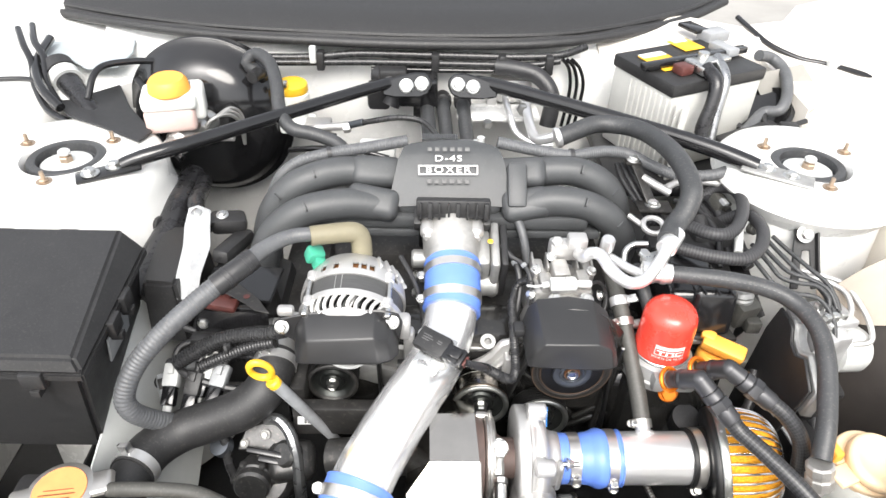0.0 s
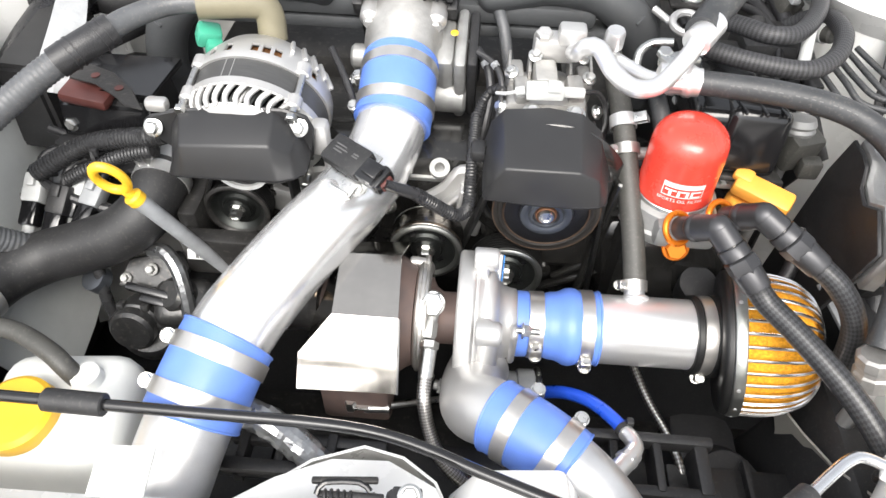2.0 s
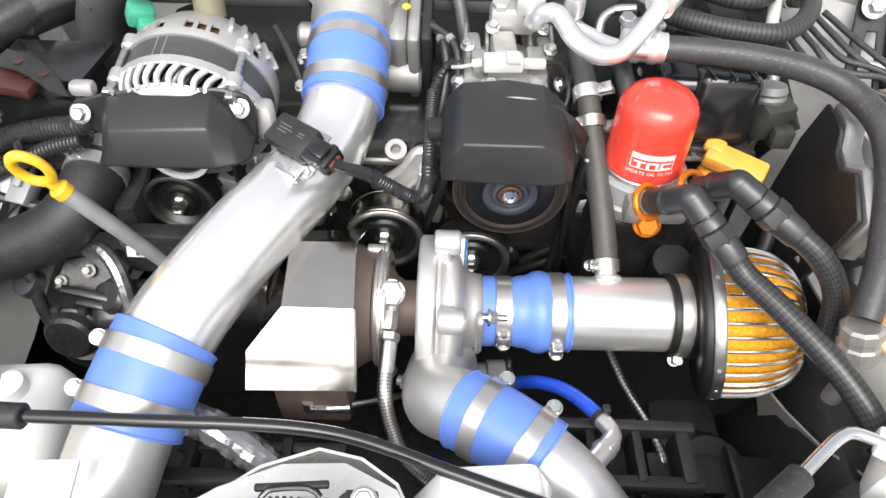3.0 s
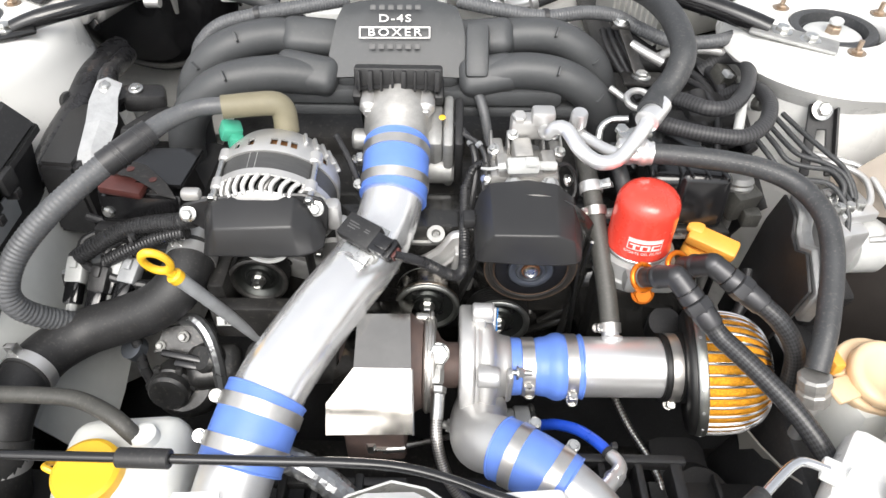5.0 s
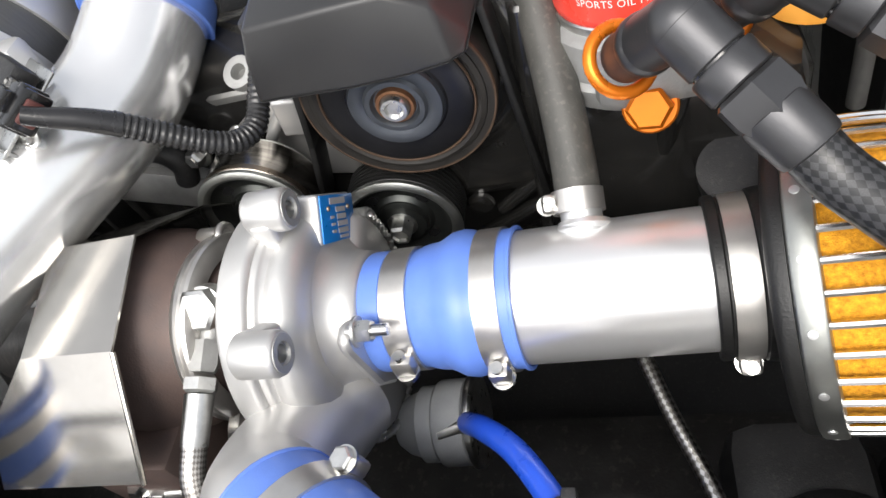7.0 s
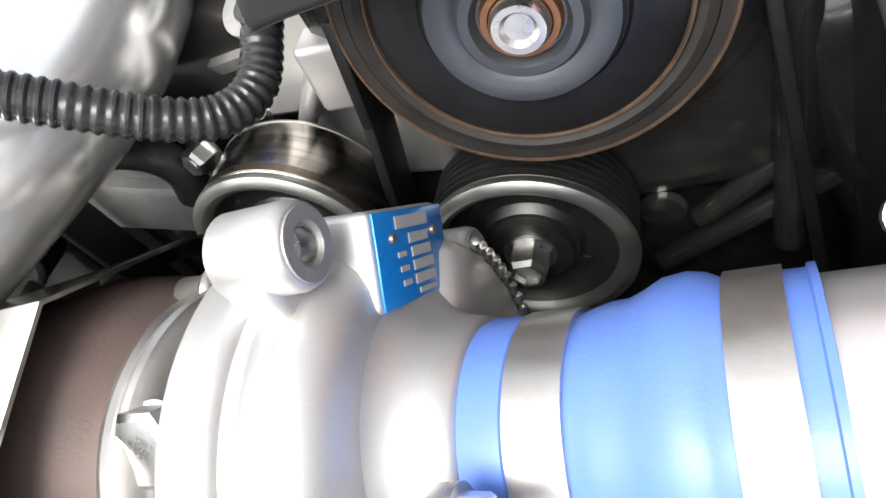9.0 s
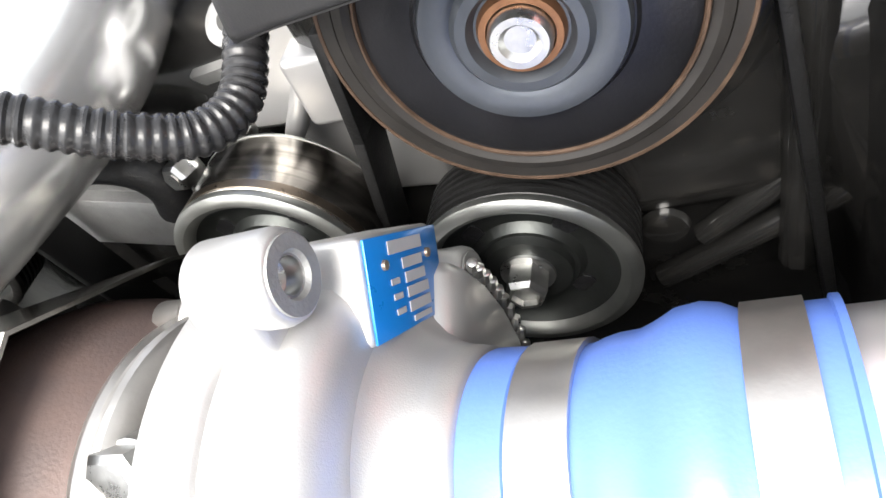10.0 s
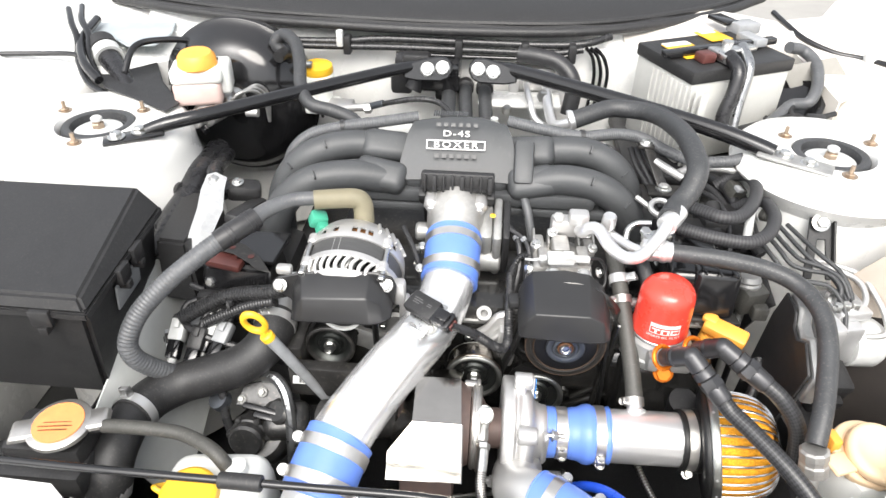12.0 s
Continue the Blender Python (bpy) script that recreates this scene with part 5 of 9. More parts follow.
part("front_frame", slotted([(0.016, 0.020), (0.0175, 0.046), (0.0200, 0.0535), (0.0255, 0.0580), (0.0395, 0.0645), (0.0405, 0.0662), (0.0480, 0.0662)], 0.0256, 0.0394, [(-44, 40)]), CAST, al, "silver front end frame")
for k in range(10):
    a = -46 + 9.2 * k
    part("rib", tube([round_at(a + 3.5, 0.0235, 0.0562), round_at(a + 2.0, 0.0285, 0.0596), round_at(a + 3.5, 0.0340, 0.0622), round_at(a + 8.0, 0.0405, 0.0648)], 0.0026, 8, 0.003), CAST, al)
part("rotor", lathe(AP, AD, [(0.018, 0.0), (0.018, 0.044), (0.050, 0.052)], 60, close=False), GLOSSK, al, "dark rotor behind the ribs")
for k in range(12):
    a = -46 + 8.2 * k
    part("winding", tube([round_at(a, 0.024, 0.0500), round_at(a + 2, 0.029, 0.0560), round_at(a + 5, 0.036, 0.0585), round_at(a + 7, 0.044, 0.0575)], 0.0020, 8, 0.003), DISH if k % 3 else CASTD, al)
part("stator", lathe(AP, AD, [(0.048, 0.055), (0.048, 0.0645), (0.071, 0.0645), (0.071, 0.055)], 72), STATOR, al, "dark laminated stator ring")
for a in (-14, -7):
    part("stator_seam", turned(rbox((0, 0, 0), (0.0225, 0.0007, 0.0006), 0), basis(round_at(a, 0.0595, 0.0646), AD, ASD)), CASTD, al)
part("rear_frame", slotted([(0.0705, 0.058), (0.0705, 0.0668), (0.0735, 0.0672), (0.0790, 0.0668), (0.0890, 0.0655), (0.0980, 0.0615), (0.112, 0.054), (0.116, 0.045), (0.118, 0.0)], 0.0791, 0.0889, [(-32, -26.5), (-18, -12.5), (3, 8.5), (12, 17.5), (21, 26.5), (45, 50.5), (54, 59.5)]), CAST, al, "silver rear end frame")
part("coil_pack", lathe(AP, AD, [(0.072, 0.050), (0.074, 0.0585), (0.092, 0.0580), (0.096, 0.045)], 60), COIL, al, "copper winding heads")
for k in range(15):
    a = -80 + 11.4 * k
    if a > 30:
        rd, tg = round_at(a, 0, 1) - AP, round_at(a + 90, 0, 1) - AP
        part("rib", turned(rbox((0, 0, 0), (0.024, 0.0040, 0.008), 0.0016), basis(round_at(a, 0.1000, 0.0605), AD - rd * 0.52, tg)), CAST, al)
for a in (-46, 46, 140, -140):
    tbp = part("through_bolt", cyl(round_at(a, 0.024, 0.0680), round_at(a, 0.085, 0.0680), 0.0030, seg=14), ZINC, al)
    part("bolt_head", hexa(round_at(a, 0.024, 0.0680), -AD, 0.0052, 0.005), ZINC, tbp)
    part("bolt_lug", cyl(round_at(a, 0.0330, 0.0655), round_at(a, 0.0480, 0.0655), 0.0070, seg=20, bev=0.002), CAST, al)
    part("bolt_lug", cyl(round_at(a, 0.0710, 0.0655), round_at(a, 0.0860, 0.0655), 0.0070, seg=20, bev=0.002), CAST, al)
for c_, s_ in (((-0.040, 0.6125, 0.802), (0.016, 0.018, 0.034)), ((-0.034, 0.618, 0.766), (0.014, 0.018, 0.05)), ((-0.172, 0.611, 0.812), (0.014, 0.012, 0.020))):
    part("mount_ear", rbox(c_, s_, 0.005), CAST, al)
part("pulley", lathe(V((-0.107, 0.577, 0.789)), (0, 1, 0.05), [(0, 0.012), (0, 0.025), (0.002, 0.027), (0.006, 0.027)] + [(0.008 + 0.0018 * k, 0.0245 if k % 2 else 0.0265) for k in range(9)] + [(0.026, 0.027), (0.03, 0.027), (0.03, 0.01)], 44), GLOSSK, al)
part("pulley_guard", lathe(V((-0.107, 0.574, 0.789)), (0, 1, 0.05), [(0, 0.0205), (0, 0.0250), (0.003, 0.0258), (0.005, 0.0250), (0.005, 0.0205), (0, 0.0205)], 40, close=False), LGREY, al)
part("terminal_boot", merge(tube([(-0.158, 0.685, 0.884), (-0.130, 0.693, 0.883), (-0.108, 0.699, 0.881), (-0.100, 0.700, 0.876), (-0.097, 0.698, 0.866), (-0.096, 0.692, 0.850)], 0.0125, 20, 0.003, r1=0.0135)), TAN, al, "tan rubber terminal boot")
part("plug", merge(rbox((-0.156, 0.688, 0.853), (0.022, 0.018, 0.02), 0.004, (20, 20, 30)), rbox((-0.150, 0.680, 0.845), (0.014, 0.012, 0.016), 0.002, (20, 20, 30))), GREEN, al, "green connector plug")
ac = thing("alternator_cover", (-0.11, 0.57, 0.79), "dark grey plastic belt cover bolted to the alternator", "belt cover")


def hood(rows):
    """A moulded cover: a skin over rows of points from its front lip over the top to its back, with softened edges."""
    bm = sheet(rows, 0.0025)
    sharp_ = [e for e in bm.edges if len(e.link_faces) == 2 and e.calc_face_angle(0) > radians(18)]
    bmesh.ops.bevel(bm, geom=sharp_, offset=0.0022, segments=3, profile=0.5, affect="EDGES")
    return bm


part("shell", hood([
    [(-0.166, 0.560, 0.790), (-0.158, 0.557, 0.7915), (-0.150, 0.556, 0.7925), (-0.108, 0.555, 0.793), (-0.068, 0.556, 0.7935), (-0.054, 0.562, 0.7930), (-0.045, 0.572, 0.7925)],
    [(-0.169, 0.577, 0.792), (-0.160, 0.570, 0.810), (-0.1516, 0.566, 0.820), (-0.108, 0.565, 0.8235), (-0.0729, 0.566, 0.8250), (-0.057, 0.573, 0.811), (-0.045, 0.582, 0.793)],
    [(-0.173, 0.597, 0.794), (-0.169, 0.597, 0.818), (-0.158, 0.597, 0.833), (-0.110, 0.599, 0.8395), (-0.0740, 0.598, 0.8385), (-0.054, 0.597, 0.824), (-0.046, 0.598, 0.794)],
    [(-0.173, 0.607, 0.780), (-0.168, 0.607, 0.782), (-0.161, 0.607, 0.784), (-0.110, 0.608, 0.786), (-0.0735, 0.607, 0.786), (-0.056, 0.607, 0.784), (-0.047, 0.607, 0.780)]]), COVER, ac, sharp=50)
part("flange", plate([(-0.194, 0.806), (-0.195, 0.818), (-0.187, 0.825), (-0.160, 0.833), (-0.110, 0.8405), (-0.066, 0.8405), (-0.046, 0.835), (-0.041, 0.822), (-0.045, 0.79), (-0.17, 0.785)], (0, 0.5990, 0), (1, 0, 0), (0, 0, 1), 0.004), COVER, ac)
bolt(ac, (-0.185, 0.594, 0.815), (0, -0.85, 0.5), 0.0060, 0.006)
bolt(ac, (-0.053, 0.594, 0.8255), (0, -0.85, 0.5), 0.0058, 0.006)
part("lug", rbox((-0.180, 0.604, 0.833), (0.020, 0.012, 0.012), 0.004, (0, 0, 0)), CAST, ac, "pale metal lug")

moved(al, -0.0015, -0.004, 0.002)
moved(ac, -0.0015, -0.004, 0.002)

# ---- air-conditioning compressor ----
cc = thing("ac_compressor", (0.165, 0.65, 0.72), "cast aluminium air-conditioning compressor with grey plug", "ac compressor")
part("body", merge(lathe((0.165, 0.612, 0.760), (0, 1, 0.06), [(0, 0.050), (0.02, 0.055), (0.055, 0.055), (0.07, 0.048), (0.12, 0.046), (0.13, 0.03)], 40), rbox((0.162, 0.682, 0.800), (0.078, 0.055, 0.045), 0.008)), CASTW, cc)
for x, y, z, w in ((0.138, 0.672, 0.818, 0.014), (0.160, 0.690, 0.826, 0.022), (0.188, 0.676, 0.820, 0.016), (0.198, 0.700, 0.816, 0.014), (0.132, 0.700, 0.818, 0.016)):
    part("cast_lug", rbox((x, y, z), (w, 0.03, 0.026), 0.004, (10, 0, 5)), CASTW, cc)
part("port_block", merge(rbox((0.168, 0.716, 0.846), (0.042, 0.022, 0.026), 0.005), rbox((0.182, 0.712, 0.862), (0.026, 0.020, 0.018), 0.004), hexa((0.156, 0.712, 0.858), (0, -0.3, 1), 0.008, 0.007)), CAST, cc, "port block with a bolt")
bolt(cc, (0.148, 0.638, 0.824), (0, -0.4, 0.9), 0.0065, 0.006)
bolt(cc, (0.187, 0.639, 0.824), (0, -0.4, 0.9), 0.0065, 0.006)
part("plug", merge(rbox((0.158, 0.653, 0.838), (0.034, 0.014, 0.013), 0.002, (0, 0, 3)), rbox((0.166, 0.650, 0.845), (0.012, 0.012, 0.006), 0.001), cyl((0.140, 0.652, 0.838), (0.132, 0.652, 0.836), 0.004, seg=12), rbox((0.184, 0.656, 0.836), (0.022, 0.008, 0.008), 0.002)), LGREY, cc, "light grey connector plug")
part("lead", tube([(0.194, 0.657, 0.836), (0.207, 0.664, 0.832), (0.217, 0.664, 0.818), (0.219, 0.656, 0.802), (0.213, 0.648, 0.79)], 0.0024, 8, 0.004), PLAST, cc, "black lead")
part("lead", tube([(0.133, 0.652, 0.836), (0.124, 0.654, 0.832), (0.115, 0.664, 0.825)], 0.0017, 8, 0.004), LGREY, cc)
acov = thing("compressor_cover", (0.165, 0.60, 0.79), "dark grey moulded plastic belt cover over the compressor", "belt cover")
part("shell", hood([
    [(0.112, 0.568, 0.776), (0.117, 0.566, 0.7770), (0.128, 0.564, 0.778), (0.165, 0.560, 0.779), (0.195, 0.558, 0.7815), (0.212, 0.559, 0.783), (0.2195, 0.564, 0.783)],
    [(0.1105, 0.578, 0.778), (0.119, 0.569, 0.799), (0.128, 0.565, 0.8155), (0.165, 0.564, 0.8165), (0.192, 0.565, 0.8160), (0.210, 0.568, 0.805), (0.221, 0.577, 0.785)],
    [(0.109, 0.632, 0.788), (0.115, 0.633, 0.814), (0.126, 0.635, 0.8265), (0.165, 0.638, 0.829), (0.196, 0.635, 0.8265), (0.214, 0.628, 0.814), (0.225, 0.622, 0.788)],
    [(0.109, 0.636, 0.770), (0.115, 0.637, 0.780), (0.126, 0.640, 0.784), (0.165, 0.643, 0.786), (0.196, 0.640, 0.784), (0.214, 0.633, 0.780), (0.225, 0.626, 0.770)]]), COVER, acov, sharp=50)
part("rim", merge(rbox((0.165, 0.642, 0.806), (0.09, 0.006, 0.012), 0.002), rbox((0.105, 0.618, 0.79), (0.014, 0.02, 0.012), 0.003)), COVER, acov)
moved(acov, -0.003, -0.003, 0.005)
pl = thing("compressor_pulley", (0.169, 0.575, 0.70), "worn steel compressor clutch pulley with rusty rim", "pulley", "belt pulleys")
PD = V((0, -1, 0.02))
PC = V((0.1685, 0.585, 0.7550))
part("rim", lathe(PC, PD, [(-0.022, 0.044), (-0.022, 0.0500), (0.0025, 0.0500), (0.0040, 0.0490), (0.0040, 0.0455), (0.002, 0.0448)], 72), PLATER, pl, "dark outer rim")
part("rust_edge", lathe(PC, PD, [(0.0030, 0.0502), (0.0043, 0.0497), (0.0043, 0.0488), (0.0030, 0.0485)], 72, close=False), RUST, pl, "rust-edged lip")
part("groove_ring", lathe(PC, PD, [(0.0025, 0.0455), (0.0045, 0.0450), (0.0052, 0.0425), (0.0042, 0.0405), (0.0030, 0.0400)], 72, close=False), PLATER, pl)
part("rust_edge", lathe(PC, PD, [(0.0045, 0.0402), (0.0054, 0.0398), (0.0054, 0.0392), (0.0045, 0.0388)], 72, close=False), RUST, pl)
part("clutch_plate", lathe(PC, PD, [(0.0, 0.0390), (0.0050, 0.0385), (0.0058, 0.037), (0.0050, 0.0260), (0.006, 0.025)], 72), PLATEK, pl, "dark clutch plate")
part("hub_ring", lathe(PC, PD, [(0.0060, 0.0245), (0.0084, 0.0236), (0.0088, 0.0190), (0.0075, 0.0165), (0.0092, 0.0150), (0.0092, 0.0125), (0.0065, 0.011)], 72), BLUEG, pl, "blue-grey hub ring")
part("collar", lathe(PC, PD, [(0.0065, 0.0104), (0.0088, 0.0096), (0.0088, 0.0080), (0.006, 0.0078)], 40), COPPER, pl)
part("centre_bolt", merge(lathe(PC, PD, [(0.006, 0.0078), (0.0105, 0.0075), (0.0120, 0.0066), (0.0120, 0.0048), (0.0105, 0.0036), (0.0105, 0.0)], 32)), ZINC, pl)


def idler(c, r, depth, grooved, label, d=(0, -1, 0.03), cup=None):
    """A belt pulley: a shell with a smooth or grooved face, a cup and a hexagon bolt."""
    d = V(d).normalized()
    p = thing("idler_pulley", c, label, "pulley", "belt pulleys")
    c = V(c)
    prof = [(-depth, r * 0.6), (-depth, r * 0.98), (-depth + 0.0015, r)]
    if grooved:
        for k in range(6):
            y = -depth + 0.002 + (depth - 0.007) * k / 6
            w = (depth - 0.007) / 6
            prof += [(y, r), (y + w * 0.42, r), (y + w * 0.58, r * 0.80), (y + w * 0.84, r * 0.80)]
    prof += [(-0.0045, r), (-0.0035, r * 0.97)]
    part("belt_face", lathe(c, d, prof, 72, close=False), BELT if grooved else WORN, p, "black ribbed belt round the pulley" if grooved else "dark polished running face")
    if not grooved:
        part("edge_band", lathe(c, d, [(-0.0085, r * 1.002), (-0.0050, r * 1.004), (-0.0046, r * 0.99)], 72, close=False), WORNB, p, "worn brownish edge")
        part("edge_band", lathe(c, d, [(-depth - 0.0004, r * 0.97), (-depth + 0.0001, r * 1.004), (-depth + 0.0008, r * 1.004), (-depth + 0.001, r * 0.99)], 72, close=False), CUP, p)
    part("rim", lathe(c, d, [(-0.0048, r * 0.985), (-0.0030, r * 1.012), (-0.0012, r * 1.006), (0.0, r * 0.965), (0.0002, r * 0.900), (-0.0012, r * 0.845), (-0.0035, r * 0.815)], 72, close=False), cup or CUP, p, "rounded silver rim" if cup is None else "dark rounded rim")
    dish = part("dish", lathe(c, d, [(-0.0033, r * 0.820), (-0.0062, r * 0.76), (-0.0090, r * 0.66), (-0.0090, r * 0.52), (-0.006, r * 0.46), (-0.006, 0.0)], 72, close=False), DISH, p, "dark inner dish")
    if cup is None:
        _, pa, pb = axes(d)
        for k in range(4):
            w = pa * math.cos(k * math.pi / 2 + 0.7) + pb * math.sin(k * math.pi / 2 + 0.7)
            part("recess", lathe(c + w * r * 0.60 - d * 0.0092, d, [(0, r * 0.12), (0.0006, r * 0.115), (0.0006, 0.0)], 18), GLOSSK, dish)
    part("hub", lathe(c - d * 0.006, d, [(0, r * 0.42), (0.003, r * 0.40), (0.003, 0)], 32), DISH, p)
    part("bolt", merge(lathe(c - d * 0.004, d, [(0, r * 0.26), (0.002, r * 0.25), (0.002, 0)], 28), lathe(c - d * 0.003, d, [(0, r * 0.20), (0.0085, r * 0.20), (0.0105, r * 0.17), (0.0105, r * 0.135), (0.0085, r * 0.12), (0.0085, 0.0)], 6)), ZINC, p, sharp=25)
    return p


idler((0.1385, 0.5755, 0.6665), 0.0370, 0.027, True, "black ribbed drive pulley with silver cup and bolt")
idler((0.0575, 0.5715, 0.6975), 0.0360, 0.0300, False, "shiny worn steel tensioner pulley with a bolt")
idler((-0.1339, 0.592, 0.7144), 0.033, 0.024, True, "black idler pulley under the alternator", cup=DARK)
bl = thing("drive_belt", (0.1, 0.60, 0.65), "black ribbed drive belt between the pulleys", "drive belt")


def strap(p, q, w=0.021, t=0.004):
    p, q = V(p), V(q)
    return turned(rbox((0, 0, 0), ((q - p).length, w, t), 0.001), basis((p + q) / 2, q - p, (0, 1, 0)))


part("span", strap((0.2200, 0.600, 0.790), (0.2290, 0.600, 0.600)), BELT, bl)
part("span", strap((0.1140, 0.600, 0.765), (0.1045, 0.600, 0.726)), BELT, bl)
part("span", strap((0.1050, 0.600, 0.728), (0.0880, 0.600, 0.672)), BELT, bl)
part("span", strap((-0.075, 0.605, 0.77), (-0.07, 0.605, 0.60)), BELT, bl)
part("span", strap((-0.140, 0.605, 0.778), (-0.171, 0.605, 0.71)), BELT, bl)
tn = thing("belt_tensioner", (0.0, 0.62, 0.70), "cast alloy belt tensioner arm behind the charge pipe", "belt tensioner")
part("arm", merge(turned(rbox((0, 0, 0), (0.11, 0.022, 0.034), 0.006), basis((-0.058, 0.630, 0.694), (1, 0.0, -0.34), (0, 1, 0))), cyl((-0.05, 0.66, 0.72), (-0.05, 0.626, 0.72), 0.032, seg=30, bev=0.006)), CASTD, tn, "grey alloy arm")
part("spring_drum", tube([(-0.050, 0.606, 0.737), (-0.020, 0.606, 0.738), (-0.002, 0.607, 0.730), (0.003, 0.608, 0.717), (-0.003, 0.609, 0.704)], 0.0078, 14, 0.004), PLAST, tn, "black curved spring cover")
bolt(tn, (0.016, 0.612, 0.720), (-0.2, -1, 0.2), 0.0062, 0.009)
tn2 = thing("accessory_bracket", (0.08, 0.63, 0.70), "pale cast alloy bracket between tensioner and compressor", "bracket")
part("web", plate([(0.100, 0.772), (0.1005, 0.752), (0.076, 0.722), (0.064, 0.720), (0.040, 0.724), (0.056, 0.734), (0.068, 0.744), (0.082, 0.768)], (0, 0.622, 0), (1, 0, 0), (0, 0, 1), 0.012, 0.004), CAST, tn2)
part("rib", turned(rbox((0, 0, 0), (0.034, 0.012, 0.007), 0.003, seg=3), basis((0.0795, 0.613, 0.733), (0.66, 0, 0.75), (0, 1, 0))), CAST, tn2)
part("block", turned(rbox((0, 0, 0), (0.016, 0.022, 0.026), 0.0025, seg=3), basis((0.0935, 0.614, 0.7395), (1, 0.0, -0.12), (0, 1, 0))), CAST, tn2)
part("backing", rbox((0.085, 0.628, 0.700), (0.055, 0.014, 0.050), 0.005, (0, 10, 0), 3), CAST, tn2)
bolt(tn2, (0.0480, 0.616, 0.727), (0, -1, 0.1), 0.0040, 0.004)

# ---- oil filter and cooler take-off ----
of = thing("oil_filter", (0.284, 0.607, 0.772), "glossy red spin-on oil filter with white printing", "oil filter")
FC = V((0.284, 0.607, 0.774))
part("can", lathe(FC, (0.0, 0.0, 1), [(0.0, 0.0335), (0.002, 0.0345), (0.005, 0.0345), (0.007, 0.0335), (0.050, 0.0328), (0.058, 0.0318), (0.064, 0.0288), (0.069, 0.0235), (0.072, 0.0155), (0.073, 0.0)], 64), RED, of)
part("seam", lathe(FC, (0, 0, 1), [(-0.003, 0.032), (-0.003, 0.0352), (0.0008, 0.0352), (0.0014, 0.0345), (0.0014, 0.032)], 64, close=False), ZINC, of, "bright rolled seam")
FR = 0.0336


def wrap(bm, z, a0):
    """Bends flat lettering (x along, y up) round the filter can."""
    for v in bm.verts:
        a = a0 + v.co.x / FR
        r = FR + 0.0002 + v.co.z
        v.co = FC + V((r * math.cos(a), r * math.sin(a), z + v.co.y))
    return bm


def bars(rects):
    out = []
    for x, y, w, h in rects:
        b = bmesh.new()
        n = max(2, int(w / 0.002))
        top = [b.verts.new((x + w * (k / n - 0.5), y + h / 2, 0.0001)) for k in range(n + 1)]
        bot = [b.verts.new((x + w * (k / n - 0.5), y - h / 2, 0.0001)) for k in range(n + 1)]
        for k in range(n):
            b.faces.new((bot[k], bot[k + 1], top[k + 1], top[k]))
        out.append(b)
    return merge(*out)


FA = radians(-96)
part("print", wrap(bars([(0, 0.0090, 0.036, 0.0008), (0, -0.0052, 0.036, 0.0008), (-0.0176, 0.002, 0.0008, 0.0146), (0.0176, 0.002, 0.0008, 0.0146), (0, 0.0062, 0.034, 0.0042), (-0.0105, 0.0012, 0.010, 0.0016), (-0.0105, -0.0022, 0.0026, 0.0046), (0.0005, 0.0012, 0.010, 0.0016), (-0.0032, -0.0022, 0.0024, 0.0046), (0.0042, -0.0022, 0.0024, 0.0046), (0.0115, 0.0012, 0.009, 0.0016), (0.0080, -0.0020, 0.0022, 0.0050), (0.0115, -0.0038, 0.009, 0.0014)]), 0.0225, FA), WMARK, of, "white printed mark")
part("lettering", wrap(turned(letters("SPORTS OIL FILTER", 0.0048, 0.0, 1.1), Matrix.Diagonal((0.92, 1, 1, 1))), 0.0125, FA), WMARK, of)
sp = thing("oil_cooler_plate", (0.284, 0.60, 0.74), "cast aluminium oil cooler sandwich plate with orange fittings", "adapter plate")
part("plate", merge(lathe((0.284, 0.607, 0.738), (0, 0, 1), [(0, 0.043), (0.003, 0.046), (0.012, 0.046), (0.014, 0.043), (0.030, 0.040), (0.033, 0.036)], 48), rbox((0.292, 0.572, 0.756), (0.055, 0.03, 0.026), 0.006)), CASTD, sp)
part("orange_bolt", merge(hexa((0.2865, 0.560, 0.743), (-0.1, -0.85, 0.5), 0.0102, 0.009), lathe((0.2868, 0.5615, 0.742), (-0.1, -0.85, 0.5), [(0, 0.0118), (0.003, 0.0122), (0.004, 0.0112)], 28)), ORAN, sp, "orange anodised plug bolt")
part("orange_collar", torus((0.2775, 0.5495, 0.778), (0.45, -0.62, 0.68), 0.0132, 0.0028, 30, 10), ORAN, sp, "orange anodised collar")
part("orange_collar", torus((0.3135, 0.560, 0.785), (0.42, -0.60, 0.68), 0.0132, 0.0028, 30, 10), ORAN, sp, "orange anodised collar")


